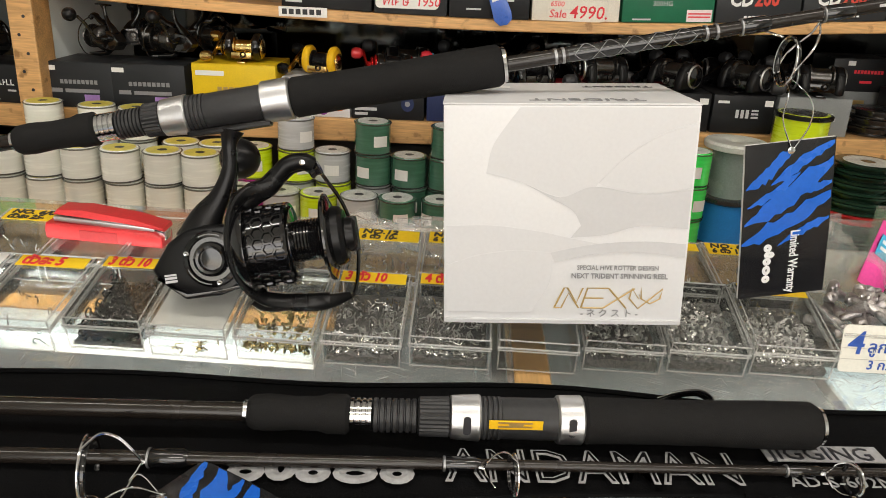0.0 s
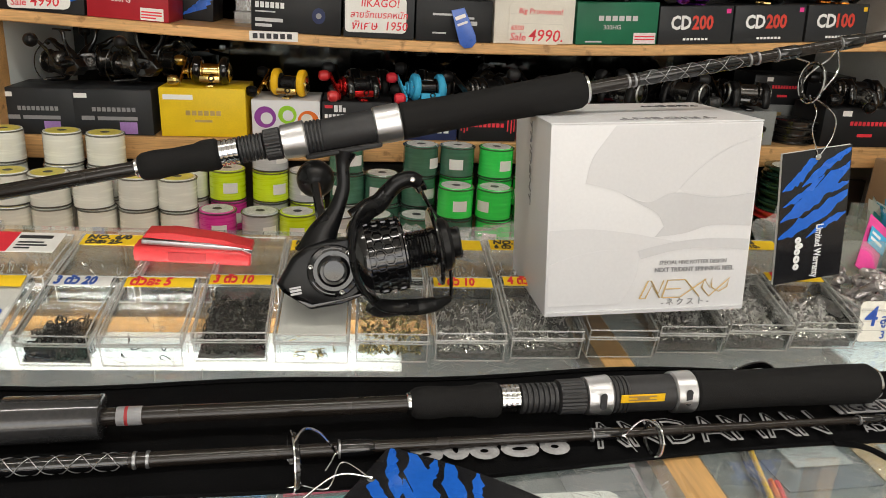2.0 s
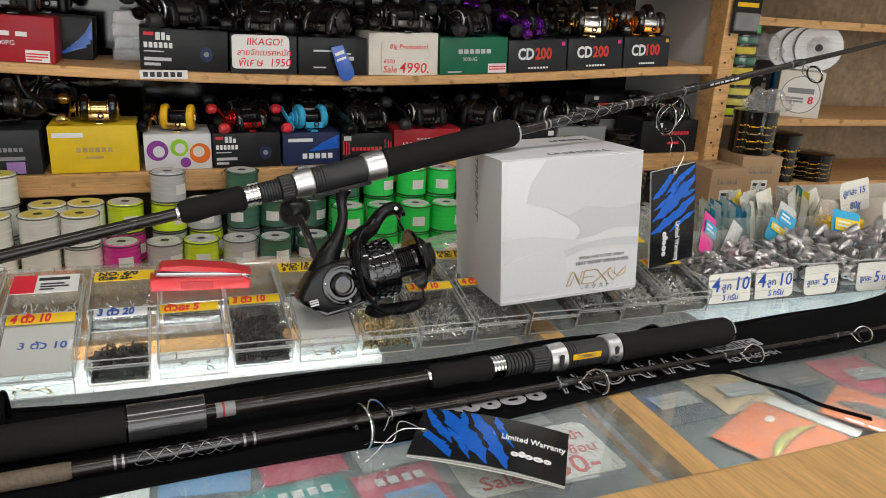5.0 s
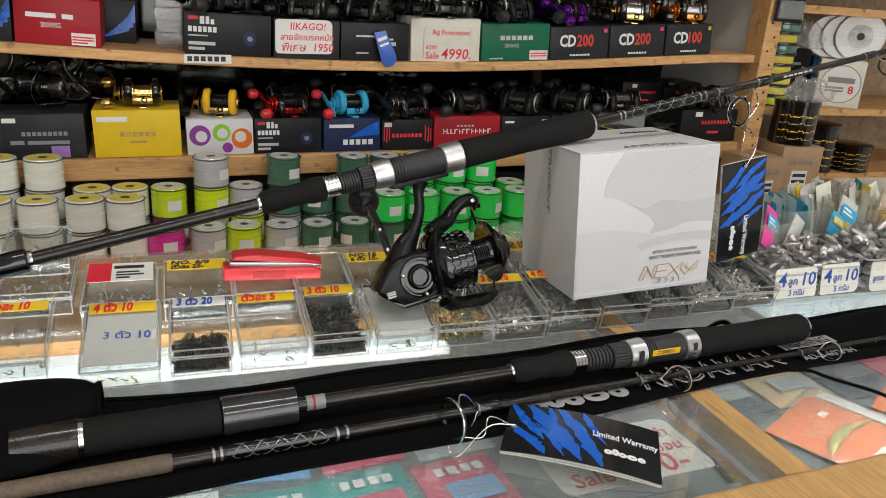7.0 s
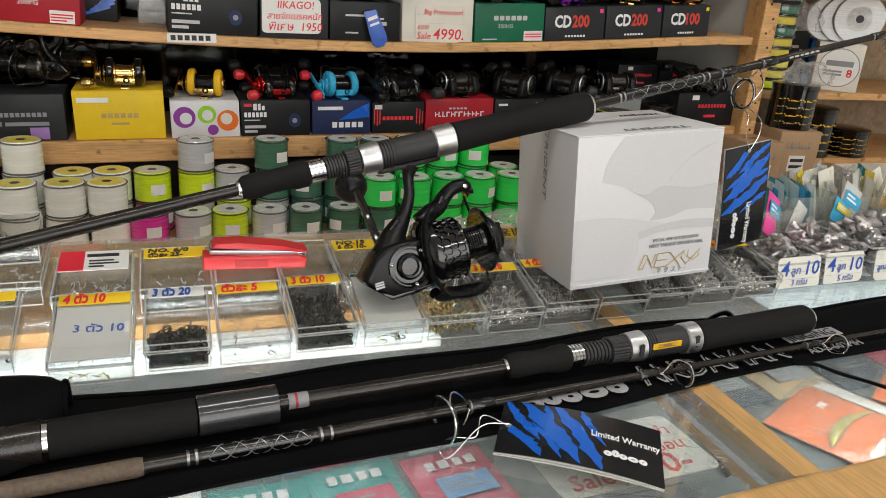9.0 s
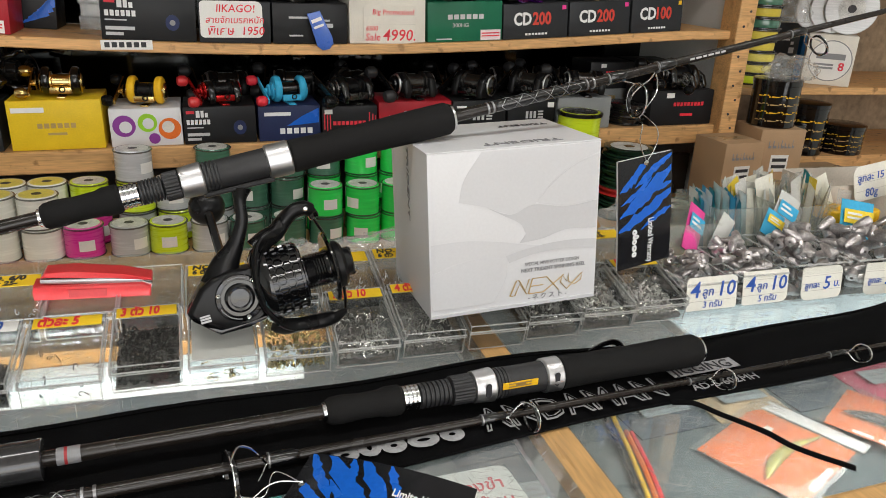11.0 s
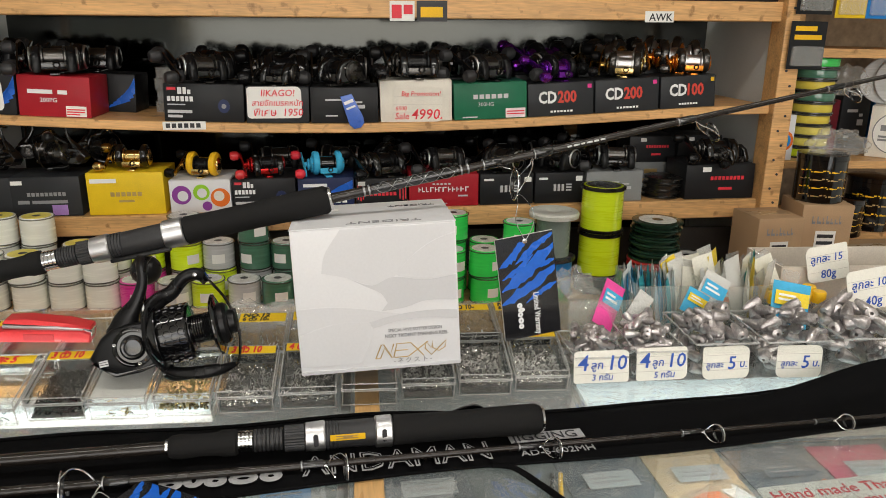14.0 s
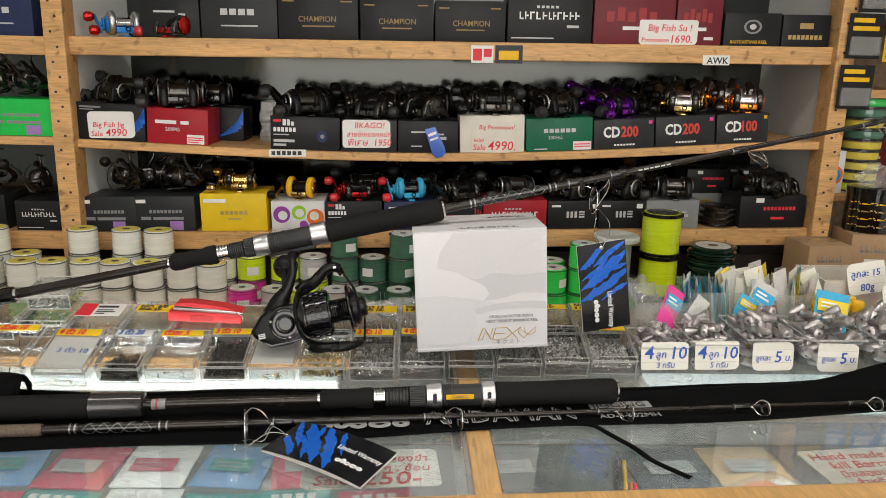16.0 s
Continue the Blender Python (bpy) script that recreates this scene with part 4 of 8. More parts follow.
# ---- warranty tags ----
def warranty_tag(m, label, w, h, bend, upright):
    """A folded booklet tag; x across, z along, facing -y."""
    tag = thing("warranty_tag", m, label, "tag", "warranty tags")

    def leaf(name, y0, mat, lift):
        bm = bmesh.new()
        n = 10
        g = [[], []]
        for k in range(n + 1):
            s = k / n
            for q, x in ((0, 0.0), (1, w)):
                g[q].append((x, y0 - bend * lift * (s * (1 - s) * 4 + 0.5 * (x / w) * s), -h * s))
        va = [[bm.verts.new(p) for p in row] for row in g]
        vb = [[bm.verts.new((p[0], p[1] + 0.0006, p[2])) for p in row] for row in g]
        for k in range(n):
            bm.faces.new((va[0][k], va[1][k], va[1][k + 1], va[0][k + 1]))
            bm.faces.new((vb[0][k], vb[0][k + 1], vb[1][k + 1], vb[1][k]))
            for q in (0, 1):
                bm.faces.new((va[q][k], vb[q][k], vb[q][k + 1], va[q][k + 1]))
        bm.faces.new((va[0][0], vb[0][0], vb[1][0], va[1][0]))
        bm.faces.new((va[0][n], vb[0][n], vb[1][n], va[1][n]))
        return part(name, bm, mat, tag)

    leaf("cover", 0.0, TAG_BLACK, 1.0)
    leaf("inner_leaf", 0.0012, PAPER, 0.9)
    leaf("back_cover", 0.0024, PAPER, 0.6)

    def front(x, z):
        s = -z / h
        return -bend * (s * (1 - s) * 4 + 0.5 * (x / w) * s) - 0.0003

    rnd = random.Random(7)
    # bold ragged brush strokes, slanting: from, to, half width
    for xa, za, xb, zb, th in ((0.02, 0.27, 0.52, 0.05, 0.040), (0.02, 0.50, 0.985, 0.14, 0.058), (0.30, 0.25, 0.985, 0.035, 0.030), (0.00, 0.63, 0.985, 0.345, 0.046), (0.42, 0.665, 0.985, 0.49, 0.024), (0.04, 0.385, 0.62, 0.20, 0.020), (0.52, 0.36, 0.985, 0.25, 0.020)):
        n = 14
        bm = bmesh.new()
        a, b = [], []
        for i in range(n + 1):
            t = i / n
            x = w * (xa + (xb - xa) * t)
            zm = -h * (za + (zb - za) * t + 0.018 * math.sin(3.0 * t + xa * 9))
            f = 1.45 * th * h * min(1.0, 0.10 + 3.2 * t) * min(1.0, 0.35 + 2.6 * (1 - t))
            hi = min(-0.0012, zm + f * rnd.uniform(0.60, 1.10))
            lo = min(hi - 0.0004, zm - f * rnd.uniform(0.50, 1.15))
            a.append(bm.verts.new((x, front(x, hi), hi)))
            b.append(bm.verts.new((x, front(x, lo), lo)))
        for i in range(n):
            bm.faces.new((a[i], a[i + 1], b[i + 1], b[i]))
        part("blue_stroke", bm, TAG_BLUE, tag, "", None)
    part("eyelet", lathe([(0.0026, 0), (0.0026, 0.0006), (0.0016, 0.0008)], 14, m=pose(w * 0.5, -0.0007, -0.006) @ pose(0, 0, 0, 90, 0, 0)), CHROME, tag)
    turn = pose(0, 0, 0, 0, 90, 0)
    words = lettering("Limited Warranty", 0.0092, WHITE_INK, tag, pose(w * 0.56, -0.0003, -h * 0.56) @ turn, bold=0.00015, squeeze=0.72)
    for v in words.data.vertices:
        v.co.y += front(w * 0.6, -(h * 0.56 + v.co.x))
    bm = bmesh.new()
    x = 0.0
    for wd, hi in ((0.0058, 0.0054), (0.0046, 0.0082), (0.0056, 0.0054), (0.0080, 0.0054), (0.0056, 0.0054)):
        ring = [(x + wd / 2 + wd * 0.32 * math.cos(a), 0, hi / 2 + hi * 0.32 * math.sin(a)) for a in [2 * math.pi * k / 12 for k in range(12)]]
        sweep(ring, 0.00125, 4, bm, loop=True, flat=0.25)
        x += wd
    for v in bm.verts:
        v.co.y += front(w * 0.3, -(h * 0.64 + v.co.x))
    ob = link("logo_print", bm, WHITE_INK, tag, "white logo shapes")
    ob.matrix_local = pose(w * 0.26, -0.0002, -h * 0.64) @ turn
    return tag


TAGM = Matrix.Translation((0.1905, 0.058, TOP + 0.1550)) @ pose(0, 0, 0, 0, -8.5, 6)
tag_a = warranty_tag(TAGM, "black and blue booklet tag hanging from a rod guide", 0.0615, 0.113, 0.001, True)
hole = TAGM @ Vector((0.031, -0.001, -0.006))
ringp = RODM @ Vector((0.189, 0.004, -0.038))
wire_a = link("wire", sweep(smoothline([hole, hole + Vector((-0.010, 0, 0.020)), hole + Vector((-0.009, 0.002, 0.036)), ringp, hole + Vector((0.006, 0.002, 0.034)), hole + Vector((0.008, 0, 0.018)), hole + Vector((0.001, 0.001, 0.0))], 6), 0.0005, 6), CHROME, None, "", 35)
wire_a.parent = tag_a
wire_a.matrix_parent_inverse = TAGM.inverted()
fa, fb = Vector((-0.152, -0.177, TOP + 0.009)), Vector((-0.119, -0.121, TOP + 0.0115))
fx = (fb - fa).normalized()
fz = (fa - Vector((-0.0535, -0.235, TOP + 0.0035))).normalized()
fy = fz.cross(fx).normalized()
flatm = Matrix.Translation(fa) @ Matrix((fx, fy, fx.cross(fy))).transposed().to_4x4()
tag_b = warranty_tag(flatm, "black and blue booklet tag lying open on the counter glass", 0.0615, 0.113, 0.004, False)
h2 = flatm @ Vector((0.031, -0.001, -0.006))
g2p = rod_c.matrix_world @ Vector((0.197, -0.022, -0.006))
wire_b = link("wire", sweep(smoothline([h2, h2 + Vector((-0.016, 0.010, 0.004)), g2p + Vector((0.018, -0.004, 0.000)), g2p + Vector((0.002, 0.000, -0.001)), g2p + Vector((-0.009, -0.004, -0.004)), g2p + Vector((-0.004, -0.012, -0.008)), h2 + Vector((-0.020, 0.002, 0.001)), h2 + Vector((0.0005, 0.0005, 0.001))], 6), 0.0005, 6), CHROME, None, "", 35)
wire_b.parent = tag_b
wire_b.matrix_parent_inverse = flatm.inverted()


# ---- the rod bag ----
def bag_low(u):
    return -0.130 + 0.105 * u + 0.004 * math.sin(u * 14)


def bag_high(u):
    k = min(1.0, max(0.0, (u - 0.24) / 0.42))
    return -0.024 + 0.030 * u + 0.040 * k * k * (3 - 2 * k) + 0.006 * math.sin(u * 9 + 1.0) + 0.004 * math.sin(u * 23)


BAG_INK = mk("dull_silver_print", (0.36, 0.36, 0.37), 0.55, var=0.2, scale=90)
bag = thing("rod_bag", pose(0, 0, TOP), "black cloth rod bag with silver print lying on the counter", "bag")
bm = bmesh.new()
NU, NV = 110, 18
rnd = random.Random(4)
grid = []
for i in range(NU + 1):
    u = -0.86 + 1.72 * i / NU
    row = []
    for j in range(NV + 1):
        t = j / NV
        v = bag_low(u) + (bag_high(u) - bag_low(u)) * t
        edge = min(1.0, min(t, 1 - t) * 7)
        hgt = 0.0012 + edge * (0.0026 + 0.0022 * noise.noise(Vector((u * 9, v * 22, 0.3))) + 0.0012 * noise.noise(Vector((u * 30, v * 60, 1.3))))
        hgt += 0.010 * max(0, (u - 0.26) / 0.3) * math.exp(-((t - 0.78) / 0.16) ** 2) if u < 0.56 else 0.010 * math.exp(-((t - 0.78) / 0.16) ** 2)
        hgt += 0.016 * min(1.0, max(0.0, (u - 0.46) / 0.16)) * math.exp(-((t - 0.84) / 0.12) ** 2)
        row.append(bm.verts.new((u, v, max(0.0012, hgt))))
    grid.append(row)
low = [[bm.verts.new((r[j].co.x, r[j].co.y, 0.0004)) for j in (0, NV)] for r in grid]
for i in range(NU):
    for j in range(NV):
        bm.faces.new((grid[i][j], grid[i + 1][j], grid[i + 1][j + 1], grid[i][j + 1]))
    bm.faces.new((grid[i][0], low[i][0], low[i + 1][0], grid[i + 1][0]))
    bm.faces.new((grid[i][NV], grid[i + 1][NV], low[i + 1][1], low[i][1]))
part("cloth", bm, CLOTH, bag, "", 60)
pipe = [(u, bag_high(u), 0.0025) for u in [-0.86 + 1.72 * k / 60 for k in range(61)]]
part("piping", sweep(pipe, 0.0018, 6), CLOTH, bag)
pipe = [(u, bag_low(u), 0.0022) for u in [-0.86 + 1.72 * k / 60 for k in range(61)]]
part("piping", sweep(pipe, 0.0014, 6), CLOTH, bag)
ang = math.degrees(math.atan(0.092))
lettering("ANDAMAN", 0.0400, BAG_INK, bag, pose(0.006, -0.1215, 0.0075, -90, 0, 0) @ pose(0, 0, 0, 0, -ang, 0), squeeze=0.80, bold=0.0004)
lettering("ANDAMAN", 0.0400, CLOTH, bag, pose(0.006, -0.1215, 0.0081, -90, 0, 0) @ pose(0, 0, 0, 0, -ang, 0), squeeze=0.80, bold=-0.0011, name="letter_fill")
jig = part("print_panel", cube((0.070, 0.0148, 0.0006), (0, 0, 0)), BAG_INK, bag, "silver printed panel", None)
jig.matrix_local = pose(0.221, -0.0725, 0.0070, 0, 0, ang)
lettering("JIGGING", 0.0165, INK, bag, pose(0.189, -0.0815, 0.0077, -90, 0, 0) @ pose(0, 0, 0, 0, -ang, 0), squeeze=1.0)
lettering("AD-S-602MH", 0.0125, BAG_INK, bag, pose(0.192, -0.1045, 0.0070, -90, 0, 0) @ pose(0, 0, 0, 0, -ang, 0))
bm = bmesh.new()
x = 0.0
for wd, hi in ((0.020, 0.016), (0.016, 0.024), (0.018, 0.016), (0.026, 0.016), (0.018, 0.016)):
    ring = [(x + wd / 2 + wd * 0.33 * math.cos(a), hi / 2 + hi * 0.33 * math.sin(a), 0) for a in [2 * math.pi * k / 14 for k in range(14)]]
    sweep(ring, 0.0034, 4, bm, loop=True, flat=0.2, up=(0, 0, 1))
    x += wd
ob = link("logo_print", bm, BAG_INK, bag, "silver logo shapes")
ob.matrix_local = pose(-0.108, -0.134, 0.0068, 0, 0, ang)
# the end flap of the bag, folded up over the butt
bm = bmesh.new()
rows_ = []
for i in range(15):
    s = i / 14
    u = -0.56 + 0.142 * s
    rr = 0.25 + 0.75 * math.sqrt(max(0.0, 1 - max(0, (s - 0.55) / 0.45) ** 2.5))
    row = []
    for j in range(11):
        t = j / 10
        v = -0.082 + (t - 0.5) * 0.115 * rr
        row.append((u, v, 0.010 + 0.026 * math.sin(math.pi * t) ** 0.7 + 0.004 * s))
    rows_.append(row)
va = [[bm.verts.new(p) for p in r] for r in rows_]
vb = [[bm.verts.new((p[0], p[1], p[2] - 0.002)) for p in r] for r in rows_]
for i in range(14):
    for j in range(10):
        bm.faces.new((va[i][j], va[i + 1][j], va[i + 1][j + 1], va[i][j + 1]))
        bm.faces.new((vb[i][j], vb[i][j + 1], vb[i + 1][j + 1], vb[i + 1][j]))
part("end_flap", bm, CLOTH, bag, "", 60)
part("flap_piping", sweep(rows_[-1], 0.0022, 6), CLOTH, bag)
strap = smoothline([(0.165, -0.112, 0.004), (0.182, -0.118, 0.0045), (0.196, -0.134, 0.0025), (0.210, -0.166, 0.006), (0.224, -0.186, 0.0025), (0.250, -0.215, 0.0015)], 6)
part("strap", sweep(strap, 0.0040, 8, flat=0.16, up=(0, 0, 1)), CLOTH, bag, "flat black strap end")
zipp = smoothline([(0.138, -0.022, 0.004), (0.152, -0.020, 0.009), (0.164, -0.019, 0.010), (0.172, -0.020, 0.005), (0.164, -0.022, 0.003)], 6)
part("zip_pull", sweep(zipp, 0.0028, 8, flat=0.4), GLOSS_BLACK, bag, "black zip pull")


# ---- clear hook boxes ----
def open_box(x0, x1, y0, y1, z0, z1, th, top):
    """A thin-walled box without its top (or, if not top, without its bottom), as one skin."""
    bm = bmesh.new()
    far, near = (z0, z1) if top else (z1, z0)
    step = th if top else -th

    def ring(e, z):
        return [bm.verts.new((x, y, z)) for x, y in ((x0 + e, y0 + e), (x1 - e, y0 + e), (x1 - e, y1 - e), (x0 + e, y1 - e))]

    rings = [ring(0, far), ring(0, near), ring(th, near), ring(th, far + step)]
    for a, b in zip(rings, rings[1:]):
        for k in range(4):
            bm.faces.new((a[k], a[(k + 1) % 4], b[(k + 1) % 4], b[k]))
    bm.faces.new(rings[0])
    bm.faces.new(rings[3])
    return bm


def tray_shell(w, d, h, th=0.0011):
    """An open-topped thin-walled tray; front lower edge on the x axis, centred."""
    return open_box(-w / 2, w / 2, 0, d, 0, h, th, True)


def hooks(kind, seed, w, d, h, n):
    """A heap of small swivels, rings or hooks."""
    rnd = random.Random(seed)
    bm = bmesh.new()
    for k in range(n):
        y = 0.07 + 0.10 * rnd.random() if k % 3 == 0 else rnd.uniform(0.08, 0.92)
        p = Vector((rnd.uniform(-0.43, 0.43) * w, y * d, 0.0035 + (h - 0.006) * rnd.random() * (1.0 if kind in ("dense", "ring") else 0.7)))
        rot = Euler((rnd.uniform(0, 6.3), rnd.uniform(0, 6.3), rnd.uniform(0, 6.3))).to_matrix()
        s = rnd.uniform(1.1, 1.5) if kind == "ring" else rnd.uniform(0.62, 0.88)
        if kind == "ring":
            sweep([p + s * (rot @ Vector((0.0024 * math.cos(a), 0.0019 * math.sin(a), 0))) for a in [6.283 * q / 8 for q in range(8)]], 0.00065, 4, bm, loop=True)
            continue
        if kind == "swivel" or kind == "dense":
            pts = [(0.0017 * math.cos(a) - 0.0032, 0.0017 * math.sin(a), 0) for a in (0.5, 1.6, 2.7, 3.8, 4.9, 5.8)] + [(-0.001, 0, 0), (0.0005, 0, 0), (0.0027, 0, 0), (0.0034, 0, 0)]
            rad = [0.00045] * 6 + [0.0006, 0.0012, 0.0012, 0.0004]
        else:
            pts = [(0.006, 0, 0.0), (0.0, 0, 0), (-0.003, 0.001, 0), (-0.0036, 0.003, 0), (-0.002, 0.0042, 0), (0.0005, 0.0036, 0)]
            rad = 0.0005
        sweep([p + s * (rot @ Vector(q)) for q in pts], rad, 4, bm)
    return bm


HOOK_STEEL = mk("nickel_wire", (0.72, 0.71, 0.69), 0.26, 1.0, var=0.2, bump=0)
HOOK_BLACK = mk("black_nickel_wire", (0.095, 0.088, 0.082), 0.28, 0.9, var=0.2, bump=0)
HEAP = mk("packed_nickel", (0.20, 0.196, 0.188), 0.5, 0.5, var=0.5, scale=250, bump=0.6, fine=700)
HOOK_GOLD = mk("brass_wire", (0.55, 0.46, 0.22), 0.3, 1.0, var=0.2, bump=0)
FROST = mk("milky_sheet", (0.58, 0.58, 0.55), 0.5, var=0.06, scale=20)


def hook_box(m, w, d, h, label, fill=None, note=None, seed=1):
    """A clear lidded box; fill is (kind, material, how many), note is (paper, ink, text, at the back?)."""
    bx = thing("hook_box", m, label, "plastic box", "hook boxes on the counter")
    bt = part("tray", tray_shell(w, d, h * 0.72), CLEAR, bx, "", None)
    bt.visible_shadow = False
    lid = open_box(-w / 2 - 0.0012, w / 2 + 0.0012, -0.0012, d + 0.0012, h * 0.70, h, 0.0011, False)
    lo = part("lid", lid, CLEAR, bx, "", None)
    lo.visible_shadow = False
    edge = bmesh.new()
    c = [(-w / 2, -0.0005, h), (w / 2, -0.0005, h), (w / 2, d, h), (-w / 2, d, h)]
    sweep(c, 0.0007, 5, edge, loop=True, up=(0, 0, 1))
    for z_, r_ in ((h * 0.70, 0.0007), (h * 0.78, 0.0009)):
        sweep([(-w / 2 - 0.0008, d, z_), (-w / 2 - 0.0008, -0.0016, z_), (w / 2 + 0.0008, -0.0016, z_), (w / 2 + 0.0008, d, z_)], r_, 5, edge, up=(0, 0, 1))
    sweep([(-w / 2, 0, 0.0006), (w / 2, 0, 0.0006)], 0.0007, 5, edge, up=(0, 0, 1))
    for x in (-w / 2, w / 2):
        sweep([(x, -0.0005, 0.001), (x, -0.0005, h)], 0.0006, 5, edge, up=(0, 1, 0))
    part("rim", edge, RIM, bx, "bright moulded edge")
    if fill:
        kind, mat, n = fill
        if kind == "sheet":
            part("insert", cube((w * 0.94, d * 0.94, 0.0012), (0, d / 2, h * 0.90), 0.0004), mat, bx, "milky plastic insert", None)
            part("contents", hooks("hook", seed, w * 0.7, d * 0.6, h * 0.3, 14), HOOK_GOLD, bx)
        else:
            heap = bmesh.new()
            hh = h * {"dense": 0.36, "ring": 0.10}.get(kind, 0.24)
            deep = d * (0.62 if kind == "ring" and n < 300 else 1.0)
            for i in range(9):
                for j in range(9):
                    heap.verts.new((w * (i / 8 - 0.5) * 0.93, 0.002 + (deep - 0.004) * j / 8, 0.0016 + hh * (0.75 + 0.4 * noise.noise(Vector((i * 0.7, j * 0.7, seed))))))
            heap.verts.ensure_lookup_table()
            for i in range(8):
                for j in range(8):
                    heap.faces.new((heap.verts[i * 9 + j], heap.verts[(i + 1) * 9 + j], heap.verts[(i + 1) * 9 + j + 1], heap.verts[i * 9 + j + 1]))
            rim_v = [heap.verts[i * 9] for i in range(9)]
            low_v = [heap.verts.new((v.co.x, v.co.y, 0.0014)) for v in rim_v]
            for i in range(8):
                heap.faces.new((rim_v[i], low_v[i], low_v[i + 1], rim_v[i + 1]))
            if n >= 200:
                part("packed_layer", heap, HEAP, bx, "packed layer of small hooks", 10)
            tagged(part("contents", hooks(kind, seed, w, deep, h * {"dense": 0.60, "ring": 0.56}.get(kind, 0.52), n), mat, bx, "heap of small hooks and swivels"), kind="stuff")
    if note:
        paper, ink, text, where = note
        pw, ph = w * 0.92, (0.0125 if "|" not in text else 0.0185)
        yb = d - ph - 0.001 if where == "back" else d * 0.35
        part("label_strip", cube((pw, ph, 0.0004), (0, yb + ph / 2, h + 0.0004)), paper, bx, "hand-written price strip", None)
        lines = text.split("|")
        for i, tx in enumerate(reversed(lines)):
            size = 0.0145 if len(lines) == 1 else 0.0100
            lettering(tx, size, ink, bx, pose(-pw * 0.44, yb + 0.0018 + 0.0085 * i, h + 0.0009, -90, 0, 0), bold=size * 0.034, squeeze=min(1.05, (5.2 if len(lines) == 1 else 7.5) / max(1, len(tx))), slant=0.15, name="handwriting")
    return bx


RIM = clear("moulded_edge", (0.95, 0.95, 0.95), 0.05, 0.42)
Y, W_ = (YELLOW_PAPER, RED_INK), (PAPER, BLUE_INK)
FRONT = [  # from, to, front, contents, strip
    (-0.640, -0.588, 0.004, ("hook", HOOK_BLACK, 40), (*Y, "3 ตัว 10")),
    (-0.580, -0.528, 0.000, ("hook", HOOK_STEEL, 30), (*Y, "5 ตัว 10")),
    (-0.518, -0.462, 0.006, ("hook", HOOK_BLACK, 10), (*Y, "ตัวละ 10")),
    (-0.438, -0.378, -0.018, ("sheet", FROST, 0), (*Y, "4 ตัว 10")),
    (-0.373, -0.322, -0.008, ("ring", HOOK_BLACK, 210), (*W_, "3 ตัว 20")),
    (-0.318, -0.260, -0.008, ("hook", HOOK_BLACK, 10), (*Y, "ตัวละ 5")),
    (-0.257, -0.203, 0.000, ("ring", HOOK_BLACK, 320), (*Y, "3 ตัว 10")),
    (-0.200, -0.145, -0.002, ("sheet", FROST, 0), None),
    (-0.142, -0.087, 0.000, ("swivel", HOOK_GOLD, 190), None),
    (-0.084, -0.029, 0.002, ("hook", HOOK_STEEL, 420), (*Y, "3 ตัว 10")),
    (-0.026, 0.031, 0.007, ("hook", HOOK_STEEL, 420), (*Y, "4 ตัว 10")),
    (0.034, 0.090, 0.010, None, None),
    (0.093, 0.149, 0.018, ("dense", HOOK_STEEL, 560), None),
    (0.152, 0.208, 0.023, ("dense", HOOK_STEEL, 560), None),
    (0.211, 0.269, 0.028, ("swivel", HOOK_STEEL, 560), (*Y, "5 ตัว 10")),
]
for k, (a, b, v, fill, note) in enumerate(FRONT):
    tilt = 17 if k == 3 else 12
    hook_box(Matrix.Translation(((a + b) / 2, v, TOP + 0.0005)) @ pose(0, 0, 0, tilt, 0, random.Random(k).uniform(-1.5, 1.5)), b - a - 0.0035, 0.073, 0.0265,
             "clear lidded plastic box of fishing hooks" if fill else "empty clear lidded plastic box", fill, (*note, "back") if note else None, k)
    if k == 3:
        st = thing("price_slip", Matrix.Translation(((a + b) / 2 + 0.004, v + 0.026, TOP + 0.0335)) @ pose(0, 0, 0, tilt, 0, -4), "white slip with blue handwriting", "label")
        part("slip", cube((0.044, 0.012, 0.0004), (0, 0, 0)), PAPER, st, "", None)
        lettering("3 ตัว 10", 0.0115, BLUE_INK, st, pose(-0.018, -0.004, 0.0006, -90, 0, 0), bold=0.0002, name="handwriting")
